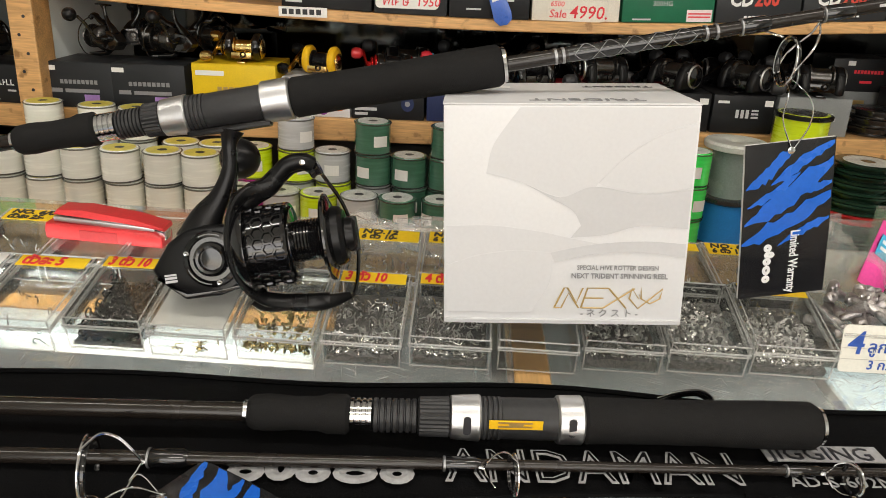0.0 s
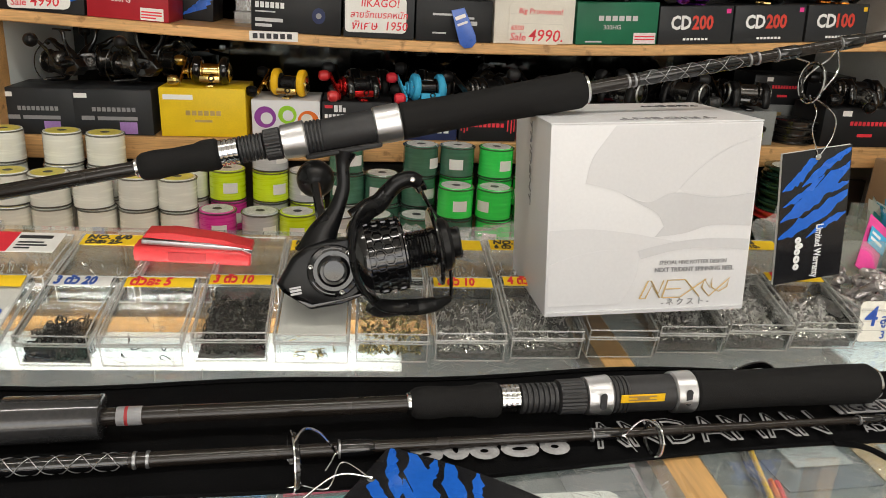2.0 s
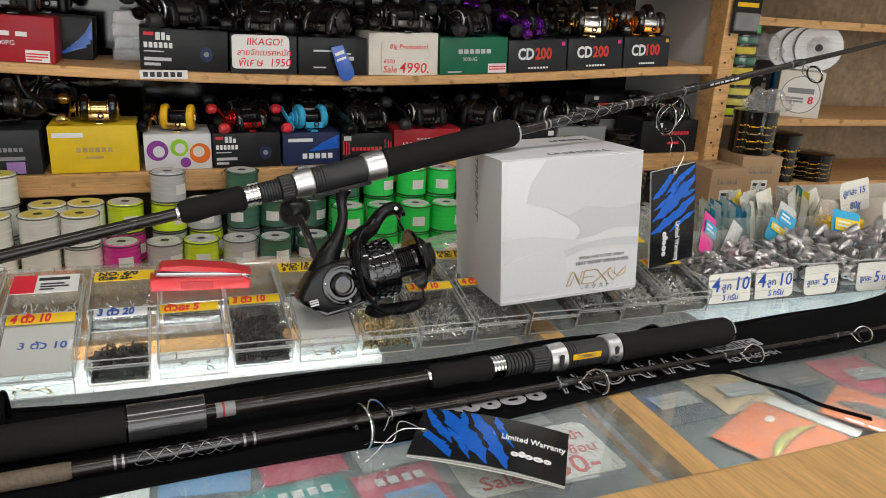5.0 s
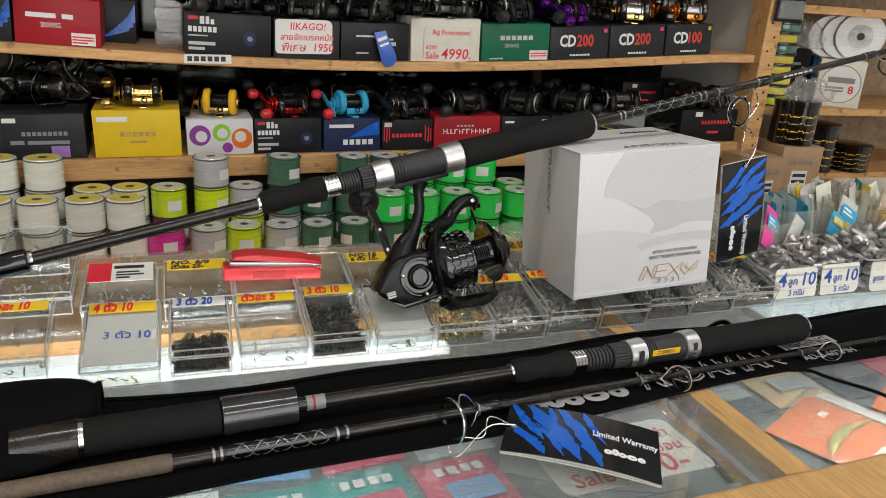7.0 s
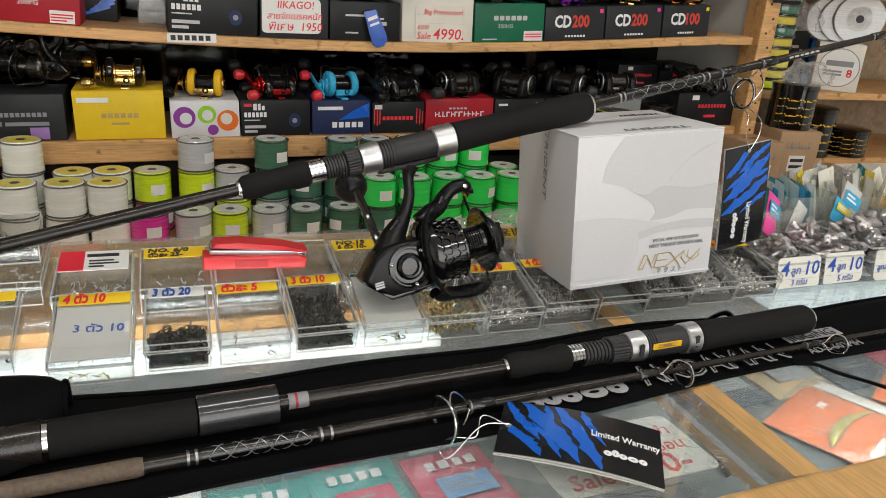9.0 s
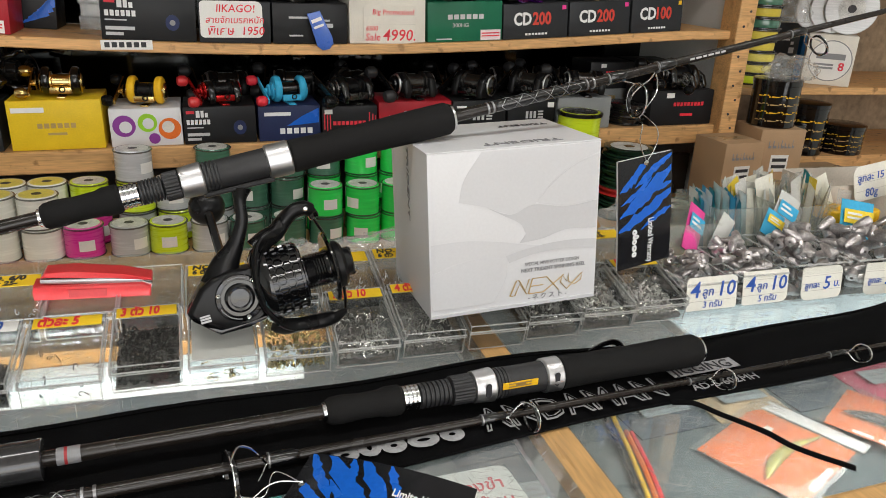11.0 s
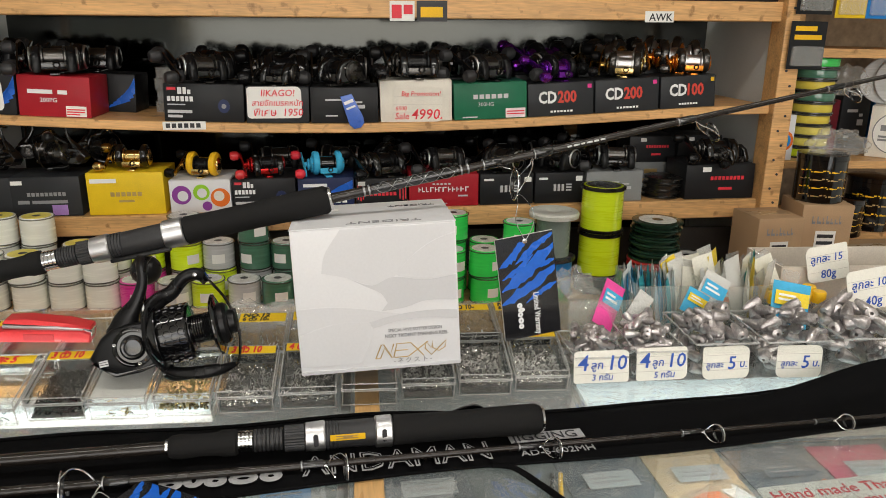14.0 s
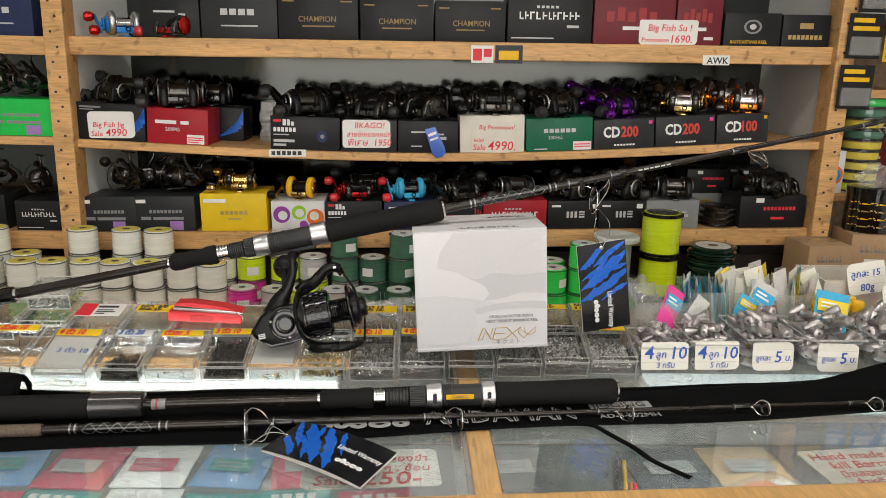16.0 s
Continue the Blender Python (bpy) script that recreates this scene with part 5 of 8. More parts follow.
BACKROW = [
    (-0.640, -0.580, 0.10, ("hook", HOOK_STEEL, 40), None),
    (-0.578, -0.518, 0.10, ("hook", HOOK_STEEL, 40), None),
    (-0.515, -0.455, 0.11, ("swivel", HOOK_STEEL, 70), None),
    (-0.444, -0.382, 0.075, ("hook", HOOK_STEEL, 60), None),
    (-0.376, -0.316, 0.078, ("hook", HOOK_STEEL, 20), (YELLOW_PAPER, INK, "NO. 6/0|ตัวละ 25-")),
    (-0.313, -0.257, 0.080, None, None),
    (-0.255, -0.204, 0.080, None, None),
    (-0.201, -0.145, 0.075, ("hook", HOOK_STEEL, 50), (YELLOW_PAPER, INK, "NO.15|6 ตัว 10-")),
    (-0.142, -0.086, 0.082, ("hook", HOOK_BLACK, 30), (YELLOW_PAPER, INK, "NO.14|6 ตัว 10-")),
    (-0.083, -0.027, 0.085, ("hook", HOOK_STEEL, 30), (YELLOW_PAPER, INK, "NO.12|6 ตัว 10-")),
    (-0.024, 0.032, 0.088, ("hook", HOOK_STEEL, 40), (YELLOW_PAPER, INK, "NO.10|6 ตัว 10-")),
    (0.035, 0.090, 0.093, ("hook", HOOK_STEEL, 40), (YELLOW_PAPER, INK, "6 ตัว 10-")),
    (0.094, 0.149, 0.097, ("hook", HOOK_STEEL, 40), (YELLOW_PAPER, INK, "NO. 8|6 ตัว 10-")),
    (0.152, 0.207, 0.100, ("hook", HOOK_STEEL, 40), (YELLOW_PAPER, INK, "6 ตัว 10-")),
    (0.210, 0.268, 0.105, ("hook", HOOK_STEEL, 40), (YELLOW_PAPER, INK, "NO. 6|6 ตัว 10-")),
]
for k, (a, b, v, fill, note) in enumerate(BACKROW):
    hook_box(Matrix.Translation(((a + b) / 2, v, TOP + 0.011)) @ pose(0, 0, 0, 8, 0, 0), b - a - 0.001, 0.072, 0.024,
             "clear lidded plastic box of fishing hooks", fill, (*note, "back") if note else None, 50 + k)
strip = structure("prop_strip", cube((0.93, 0.008, 0.012), (-0.18, 0.078, TOP + 0.006), 0.001), CLEAR, "clear plastic strip that props the boxes up", "strip")
strip.visible_shadow = False
strip = structure("prop_strip_rear", cube((0.93, 0.010, 0.016), (-0.18, 0.150, TOP + 0.008), 0.001), CLEAR, "clear plastic strip that props the boxes up", "strip")
strip.visible_shadow = False
card = thing("product_card", Matrix.Translation((-0.413, 0.118, TOP + 0.0465)) @ pose(0, 0, 0, 8, 0, 0), "white and red product card on a hook box", "label")
part("card", cube((0.056, 0.034, 0.0004), (0, 0, 0)), PAPER, card, "", None)
part("red_field", cube((0.020, 0.034, 0.0003), (-0.018, 0, 0.0005)), RED_INK, card, "", None)
bars([(-0.006, 0.006, 0.026, 0.005), (-0.004, -0.002, 0.020, 0.002), (-0.004, -0.007, 0.024, 0.002), (-0.004, -0.012, 0.012, 0.002)], INK, card, pose(0, 0, 0.0006, -90, 0, 0))
hook_box(Matrix.Translation((-0.483, 0.128, TOP + 0.043)) @ pose(0, 0, 0, 6, 0, 3), 0.052, 0.050, 0.026, "small clear box of ring swivels on other boxes", ("swivel", HOOK_STEEL, 90), None, 90)

# ---- the stapler ----
st = thing("stapler", along((-0.322, 0.112, TOP + 0.0472), (-0.229, 0.113, TOP + 0.0437)) @ Matrix.Diagonal((1, 1, 0.84, 1)), "red plastic stapler lying on the hook boxes", "stapler")
part("base", outline([(0.0, -0.011), (0.092, -0.011), (0.093, 0.000), (0.085, 0.004), (0.0, 0.004), (-0.001, -0.003)], 0.022, bevel=0.002), STAPLER_RED, st)
part("magazine", cube((0.080, 0.014, 0.005), (0.045, 0, 0.0062), 0.001, None, Matrix.Rotation(radians(2), 4, "Y")), STEEL, st, "bare steel magazine")
part("magazine", cube((0.074, 0.010, 0.0035), (0.043, 0, 0.0105), 0.001, None, Matrix.Rotation(radians(4), 4, "Y")), STEEL, st, "bare steel rail")
part("arm", outline([(0.006, 0.0125), (0.010, 0.0185), (0.030, 0.0195), (0.070, 0.0150), (0.093, 0.0095), (0.094, 0.0060), (0.060, 0.0110), (0.020, 0.0145)], 0.020, bevel=0.0015), STAPLER_RED, st)
part("nose", cube((0.010, 0.012, 0.012), (0.0885, 0, 0.001), 0.001), CHROME, st, "steel nose plate")
part("name_mark", cube((0.030, 0.0006, 0.009), (0.042, -0.0112, -0.004), 0.0002), mk("darker_red_plastic", (0.42, 0.02, 0.025), 0.4), st, "pressed name mark", None)


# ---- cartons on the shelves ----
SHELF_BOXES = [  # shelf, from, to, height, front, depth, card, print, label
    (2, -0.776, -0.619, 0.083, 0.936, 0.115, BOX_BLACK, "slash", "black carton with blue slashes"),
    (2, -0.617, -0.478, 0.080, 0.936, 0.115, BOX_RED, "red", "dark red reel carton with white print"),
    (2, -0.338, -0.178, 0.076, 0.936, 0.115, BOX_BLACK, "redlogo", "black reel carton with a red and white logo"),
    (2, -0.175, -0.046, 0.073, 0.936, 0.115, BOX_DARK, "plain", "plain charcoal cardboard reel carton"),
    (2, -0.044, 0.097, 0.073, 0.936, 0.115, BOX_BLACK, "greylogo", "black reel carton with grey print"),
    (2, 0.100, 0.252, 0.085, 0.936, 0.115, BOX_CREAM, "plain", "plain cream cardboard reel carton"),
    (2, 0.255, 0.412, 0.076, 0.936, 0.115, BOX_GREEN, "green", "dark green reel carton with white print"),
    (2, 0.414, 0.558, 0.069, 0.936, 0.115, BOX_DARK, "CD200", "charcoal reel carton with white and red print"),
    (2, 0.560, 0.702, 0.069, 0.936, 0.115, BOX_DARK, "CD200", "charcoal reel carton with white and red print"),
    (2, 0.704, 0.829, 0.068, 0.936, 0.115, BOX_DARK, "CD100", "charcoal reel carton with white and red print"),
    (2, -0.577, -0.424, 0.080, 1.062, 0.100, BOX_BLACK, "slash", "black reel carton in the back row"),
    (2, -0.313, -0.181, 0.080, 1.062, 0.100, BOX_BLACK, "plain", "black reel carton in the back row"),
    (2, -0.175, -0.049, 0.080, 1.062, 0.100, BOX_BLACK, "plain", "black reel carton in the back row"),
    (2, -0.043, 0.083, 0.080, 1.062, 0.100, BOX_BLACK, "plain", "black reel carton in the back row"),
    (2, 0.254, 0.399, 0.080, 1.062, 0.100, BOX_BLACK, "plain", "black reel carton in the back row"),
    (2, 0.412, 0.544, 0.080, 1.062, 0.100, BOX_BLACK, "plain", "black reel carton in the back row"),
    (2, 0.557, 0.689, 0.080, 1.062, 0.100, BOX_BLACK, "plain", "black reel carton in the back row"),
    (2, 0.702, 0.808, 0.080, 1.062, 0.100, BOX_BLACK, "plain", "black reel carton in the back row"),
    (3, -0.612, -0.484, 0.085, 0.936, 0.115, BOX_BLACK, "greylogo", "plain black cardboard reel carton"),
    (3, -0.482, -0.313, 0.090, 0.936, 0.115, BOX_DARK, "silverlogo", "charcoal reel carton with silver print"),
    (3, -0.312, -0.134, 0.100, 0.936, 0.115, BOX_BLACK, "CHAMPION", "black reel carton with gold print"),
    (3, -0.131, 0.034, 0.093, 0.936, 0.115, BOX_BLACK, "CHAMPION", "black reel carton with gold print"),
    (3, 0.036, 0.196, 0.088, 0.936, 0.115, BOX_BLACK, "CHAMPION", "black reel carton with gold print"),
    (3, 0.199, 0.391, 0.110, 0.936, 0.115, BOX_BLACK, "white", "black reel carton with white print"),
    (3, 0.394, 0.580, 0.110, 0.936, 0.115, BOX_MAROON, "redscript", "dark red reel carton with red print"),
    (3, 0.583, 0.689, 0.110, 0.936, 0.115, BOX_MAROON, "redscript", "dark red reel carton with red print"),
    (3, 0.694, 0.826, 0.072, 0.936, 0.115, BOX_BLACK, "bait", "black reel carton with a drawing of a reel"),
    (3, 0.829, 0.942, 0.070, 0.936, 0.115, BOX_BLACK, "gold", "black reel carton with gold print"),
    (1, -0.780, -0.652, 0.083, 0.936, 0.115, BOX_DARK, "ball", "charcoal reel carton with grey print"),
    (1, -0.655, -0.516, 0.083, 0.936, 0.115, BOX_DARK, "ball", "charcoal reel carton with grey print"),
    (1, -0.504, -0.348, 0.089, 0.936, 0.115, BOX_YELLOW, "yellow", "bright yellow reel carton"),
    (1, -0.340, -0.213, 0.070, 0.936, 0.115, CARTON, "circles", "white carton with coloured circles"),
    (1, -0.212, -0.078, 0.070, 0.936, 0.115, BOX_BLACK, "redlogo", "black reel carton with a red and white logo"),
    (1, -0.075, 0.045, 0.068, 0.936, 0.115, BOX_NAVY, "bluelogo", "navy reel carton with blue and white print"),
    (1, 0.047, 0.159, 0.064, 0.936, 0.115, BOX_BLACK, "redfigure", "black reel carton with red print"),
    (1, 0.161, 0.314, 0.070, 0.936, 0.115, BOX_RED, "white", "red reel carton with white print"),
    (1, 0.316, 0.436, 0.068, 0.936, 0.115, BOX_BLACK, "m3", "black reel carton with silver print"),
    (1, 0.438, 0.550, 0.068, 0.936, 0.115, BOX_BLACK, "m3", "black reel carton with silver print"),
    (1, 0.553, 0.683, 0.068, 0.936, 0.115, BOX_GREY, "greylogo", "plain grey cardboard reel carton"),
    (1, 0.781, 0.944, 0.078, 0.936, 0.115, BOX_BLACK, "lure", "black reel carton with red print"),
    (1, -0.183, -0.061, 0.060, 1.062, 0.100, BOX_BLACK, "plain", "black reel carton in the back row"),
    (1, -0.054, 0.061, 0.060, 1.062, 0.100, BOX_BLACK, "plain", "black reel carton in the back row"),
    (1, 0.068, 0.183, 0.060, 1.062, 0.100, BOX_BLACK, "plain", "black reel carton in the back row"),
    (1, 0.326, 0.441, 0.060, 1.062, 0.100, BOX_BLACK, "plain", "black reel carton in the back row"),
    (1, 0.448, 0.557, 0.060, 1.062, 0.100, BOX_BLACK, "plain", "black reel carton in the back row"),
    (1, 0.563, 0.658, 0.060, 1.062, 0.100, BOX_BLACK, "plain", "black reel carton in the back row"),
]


def print_style(bx, w, h, style):
    """Printed logos and words on the front of a carton, whose front is the x-z plane."""
    at = lambda x, z: pose(x * w, -0.0006, z * h)
    if style == "slash":
        for k in range(6):
            x = w * (0.62 + 0.05 * k)
            bm = outline([(x, h * (0.1 + 0.07 * k)), (min(w * 0.99, x + w * 0.30), h * (0.30 + 0.10 * k)), (min(w * 0.99, x + w * 0.28), h * min(0.96, 0.38 + 0.11 * k)), (x + w * 0.02, h * (0.18 + 0.08 * k))], 0.0004, m=pose(0, -0.0005, 0))
            part("blue_stroke", bm, TAG_BLUE, bx, "", None)
        bars([(0.07 * w, 0.86 * h, 0.30 * w, 0.05 * h), (0.07 * w, 0.80 * h, 0.2 * w, 0.03 * h)], GREY_INK, bx, at(0, 0))
    elif style == "red":
        bars([(0.14 * w, 0.56 * h, 0.34 * w, 0.10 * h), (0.55 * w, 0.56 * h, 0.13 * w, 0.10 * h)], WHITE_INK, bx, at(0, 0))
        lettering("200PG", 0.012, WHITE_INK, bx, at(0.30, 0.36))
        part("price_sticker", cube((0.28 * w, 0.0004, 0.26 * h), (0.79 * w, -0.0005, 0.15 * h)), PAPER, bx, "white price sticker", None)
        bars([(0.66 * w, 0.18 * h, 0.25 * w, 0.03 * h), (0.66 * w, 0.12 * h, 0.25 * w, 0.03 * h), (0.66 * w, 0.06 * h, 0.18 * w, 0.03 * h)], RED_INK, bx, pose(0, -0.001, 0))
    elif style == "redlogo":
        bars([(0.05 * w, 0.82 * h, 0.11 * w, 0.08 * h)], RED_INK, bx, at(0, 0))
        bars([(0.18 * w, 0.72 * h, 0.05 * w, 0.18 * h), (0.245 * w, 0.72 * h, 0.04 * w, 0.18 * h), (0.30 * w, 0.72 * h, 0.04 * w, 0.12 * h)] + [(0.05 * w + 0.055 * w * k, 0.53 * h, 0.04 * w, 0.13 * h) for k in range(6)], WHITE_INK, bx, at(0, 0))
        bars([(0.05 * w, 0.43 * h, 0.22 * w, 0.03 * h), (0.05 * w, 0.22 * h, 0.30 * w, 0.08 * h), (0.05 * w, 0.10 * h, 0.18 * w, 0.07 * h)], SILVER_INK, bx, at(0, 0))
        part("drawing", outline([(w * 0.62 + 0.012 * math.cos(a), h * 0.42 + 0.014 * math.sin(a)) for a in [k * 0.5236 for k in range(12)]], 0.0004, m=pose(0.02, -0.0005, 0)), BOX_NAVY, bx, "dark blue drawing of a reel", None)
        part("drawing", outline([(w * 0.62 + 0.005 * math.cos(a), h * 0.42 + 0.005 * math.sin(a)) for a in [k * 0.5236 for k in range(12)]], 0.0004, m=pose(0.02, -0.0010, 0)), GREY_INK, bx, "", None)
    elif style == "greylogo":
        bars([(0.22 * w, 0.62 * h, 0.36 * w, 0.05 * h), (0.22 * w, 0.18 * h, 0.18 * w, 0.04 * h), (0.6 * w, 0.40 * h, 0.2 * w, 0.10 * h), (0.64 * w, 0.55 * h, 0.12 * w, 0.05 * h)], SILVER_INK, bx, at(0, 0))
    elif style == "green":
        bars([(0.27 * w + 0.082 * w * k, 0.56 * h, 0.062 * w, 0.12 * h) for k in range(6)], SILVER_INK, bx, at(0, 0))
        lettering("300HG", 0.0115, SILVER_INK, bx, at(0.33, 0.36))
        part("price_sticker", cube((0.27 * w, 0.0004, 0.26 * h), (0.84 * w, -0.0005, 0.15 * h)), mk("pink_paper", (0.80, 0.68, 0.70), 0.6), bx, "pale pink price sticker", None)
        bars([(0.72 * w, 0.18 * h, 0.24 * w, 0.03 * h), (0.72 * w, 0.11 * h, 0.24 * w, 0.03 * h)], RED_INK, bx, pose(0, -0.001, 0))
        bars([(0.12 * w, 0.05 * h, 0.2 * w, 0.035 * h)], SILVER_INK, bx, at(0, 0))
    elif style in ("CD200", "CD100"):
        lettering("CD", 0.034, WHITE_INK, bx, at(0.16, 0.40), bold=0.0011, squeeze=0.80)
        lettering(style[2:], 0.034, mk("red_print", (0.62, 0.05, 0.03), 0.45), bx, at(0.45, 0.40), bold=0.0011, squeeze=0.80)
        bars([(0.34 * w + 0.05 * w * k, 0.10 * h, 0.035 * w, 0.06 * h) for k in range(7)], WHITE_INK, bx, at(0, 0))
        part("sticker", cube((0.06 * w, 0.0004, 0.12 * h), (0.93 * w, -0.0005, 0.86 * h)), YELLOW_PL if style == "CD100" else PINK, bx, "", None)
    elif style == "CHAMPION":
        lettering("CHAMPION", 0.0175, DULL_GOLD, bx, at(0.25, 0.38), bold=0.0001, squeeze=0.92)
        bars([(0.30 * w, 0.27 * h, 0.40 * w, 0.03 * h)], DULL_GOLD, bx, at(0, 0))
        bars([(0.06 * w, 0.80 * h, 0.14 * w, 0.03 * h), (0.78 * w, 0.80 * h, 0.14 * w, 0.03 * h)], DULL_GOLD, bx, at(0, 0))
    elif style == "silverlogo":
        bars([(0.26 * w + 0.115 * w * k, 0.55 * h, 0.09 * w, 0.15 * h) for k in range(4)] + [(0.26 * w, 0.28 * h, 0.48 * w, 0.035 * h)], SILVER_INK, bx, at(0, 0))
    elif style == "white":
        lf = random.Random(int(w * 1e4))
        x = 0.14 * w
        while x < 0.82 * w:
            q = lf.uniform(0.035, 0.06) * w
            bars([(x, 0.46 * h, q * 0.34, 0.15 * h), (x, 0.46 * h + lf.choice((0, 0.06, 0.12)) * h, q, 0.03 * h)], WHITE_INK, bx, at(0, 0))
            x += q * 1.35
        bars([(0.34 * w + 0.055 * w * k, 0.68 * h, 0.035 * w, 0.05 * h) for k in range(5)] + [(0.05 * w, 0.08 * h, 0.5 * w, 0.025 * h), (0.70 * w, 0.30 * h, 0.14 * w, 0.05 * h)], SILVER_INK, bx, at(0, 0))
    elif style == "redscript":
        bars([(0.16 * w + 0.13 * w * k, (0.44 + 0.02 * (k % 2)) * h, 0.09 * w, (0.20 + 0.06 * (k % 2)) * h) for k in range(5)], DULL_RED, bx, at(0, 0))
        bars([(0.36 * w, 0.28 * h, 0.30 * w, 0.07 * h), (0.62 * w, 0.10 * h, 0.2 * w, 0.06 * h)], WHITE_INK, bx, at(0, 0))
    elif style == "bait":
        lettering("BAITCASTING REEL", 0.0105, YELLOW_PL, bx, at(0.12, 0.07), squeeze=0.95)
        for r0, mt in ((0.016, GREY_INK), (0.012, BOX_DARK), (0.006, SILVER_INK)):
            part("drawing", outline([(w * 0.5 + r0 * 1.3 * math.cos(a), h * 0.58 + r0 * math.sin(a)) for a in [k * 0.5236 for k in range(12)]], 0.0004, m=pose(0, -0.0004 - 0.0004 * (r0 < 0.016) - 0.0004 * (r0 < 0.01), 0)), mt, bx, "grey drawing of a reel", None)
    elif style == "gold":
        bars([(0.14 * w + 0.09 * w * k, 0.22 * h, 0.065 * w, 0.14 * h) for k in range(8)] + [(0.36 * w, 0.56 * h, 0.28 * w, 0.18 * h)], GOLD_INK, bx, at(0, 0))
    elif style == "ball":
        bars([(0.24 * w + 0.062 * w * k, 0.52 * h, 0.046 * w, 0.09 * h) for k in range(9)] + [(0.10 * w, 0.33 * h, 0.16 * w, 0.09 * h), (0.30 * w, 0.33 * h, 0.5 * w, 0.08 * h)], GREY_INK, bx, at(0, 0))
        part("price_sticker", cube((0.16 * w, 0.0004, 0.10 * h), (0.11 * w, -0.0005, 0.86 * h)), PAPER, bx, "small white price sticker", None)
        part("size_patch", cube((0.22 * w, 0.0004, 0.26 * h), (0.68 * w, -0.0005, 0.16 * h)), mk("violet_print", (0.35, 0.20, 0.50), 0.4), bx, "violet square patch", None)
    elif style == "yellow":
        bars([(0.30 * w + 0.07 * w * k, 0.44 * h, 0.052 * w, 0.10 * h) for k in range(6)] + [(0.40 * w, 0.30 * h, 0.2 * w, 0.05 * h)], GOLD_INK, bx, at(0, 0))
        bars([(0.05 * w, 0.76 * h, 0.34 * w, 0.10 * h)], WHITE_INK, bx, at(0, 0))
    elif style == "circles":
        for x, z, r0, mt in ((0.20, 0.55, 0.020, PURPLE_PRINT), (0.22, 0.52, 0.011, CARTON), (0.52, 0.62, 0.017, LIME_PRINT), (0.53, 0.60, 0.010, CARTON), (0.82, 0.45, 0.020, ORANGE), (0.80, 0.50, 0.011, BOX_CREAM), (0.60, 0.20, 0.010, PURPLE_PRINT)):
            lift = 0.0004 if r0 > 0.0115 else 0.0008
            part("printed_circle", outline([(min(w * 0.99, max(w * 0.01, x * w + r0 * math.cos(a))), min(h * 0.98, max(h * 0.02, z * h + r0 * math.sin(a)))) for a in [k * 2 * math.pi / 20 for k in range(20)]], 0.0004, m=pose(0, -lift, 0)), mt, bx, "", None)
    elif style == "bluelogo":
        bars([(0.34 * w + 0.11 * w * k, 0.20 * h, 0.08 * w, 0.16 * h) for k in range(5)] + [(0.10 * w, 0.72 * h, 0.42 * w, 0.10 * h)], WHITE_INK, bx, at(0, 0))
        part("blue_field", outline([(0.45 * w, 0.42 * h), (0.97 * w, 0.5 * h), (0.97 * w, 0.92 * h), (0.7 * w, 0.7 * h)], 0.0004, m=pose(0, -0.0005, 0)), TAG_BLUE, bx, "", None)
    elif style == "redfigure":
        bars([(0.20 * w + 0.075 * w * k, 0.42 * h, 0.055 * w, 0.12 * h) for k in range(8)], RED_INK, bx, at(0, 0))
        bars([(0.04 * w, 0.30 * h, 0.02 * w, 0.5 * h), (0.09 * w, 0.25 * h, 0.02 * w, 0.5 * h), (0.14 * w, 0.30 * h, 0.02 * w, 0.45 * h), (0.84 * w, 0.30 * h, 0.02 * w, 0.5 * h), (0.90 * w, 0.25 * h, 0.02 * w, 0.5 * h), (0.95 * w, 0.30 * h, 0.02 * w, 0.4 * h)], RED_INK, bx, at(0, 0))
        part("price_sticker", cube((0.14 * w, 0.0004, 0.14 * h), (0.12 * w, -0.0008, 0.84 * h)), PAPER, bx, "", None)
    elif style == "m3":
        bars([(0.38 * w, 0.40 * h, 0.05 * w, 0.22 * h), (0.46 * w, 0.40 * h, 0.05 * w, 0.22 * h), (0.54 * w, 0.40 * h, 0.05 * w, 0.22 * h), (0.63 * w, 0.40 * h, 0.11 * w, 0.05 * h), (0.63 * w, 0.49 * h, 0.11 * w, 0.05 * h), (0.63 * w, 0.58 * h, 0.11 * w, 0.05 * h)], SILVER_INK, bx, at(0, 0))
        bars([(0.08 * w, 0.78 * h, 0.18 * w, 0.07 * h)], WHITE_INK, bx, at(0, 0))
        part("price_sticker", cube((0.13 * w, 0.0004, 0.16 * h), (0.89 * w, -0.0005, 0.80 * h)), PAPER, bx, "", None)
    elif style == "lure":
        bars([(0.36 * w + 0.055 * w * k, 0.55 * h, 0.04 * w, 0.11 * h) for k in range(9)] + [(0.48 * w, 0.26 * h, 0.2 * w, 0.08 * h)], RED_INK, bx, at(0, 0))
        part("price_sticker", cube((0.12 * w, 0.0004, 0.14 * h), (0.30 * w, -0.0005, 0.86 * h)), PAPER, bx, "", None)


PURPLE_PRINT = tint("purple_print", (0.25, 0.05, 0.30))
LIME_PRINT = tint("lime_print", (0.30, 0.60, 0.03))


def shelf_carton(m, w, d, h, mat, style, label):
    bx = thing("reel_carton", m, label, "box", "reel cartons on the shelves")
    part("body", cube((w - 0.002, d, h - 0.001), (w / 2, d / 2, (h - 0.001) / 2), 0.0012), mat, bx)
    part("lid_flap", cube((w - 0.003, d - 0.001, 0.0010), (w / 2, d / 2, h - 0.0005), 0.0004), mat, bx)
    print_style(bx, w, h, style)
    return bx


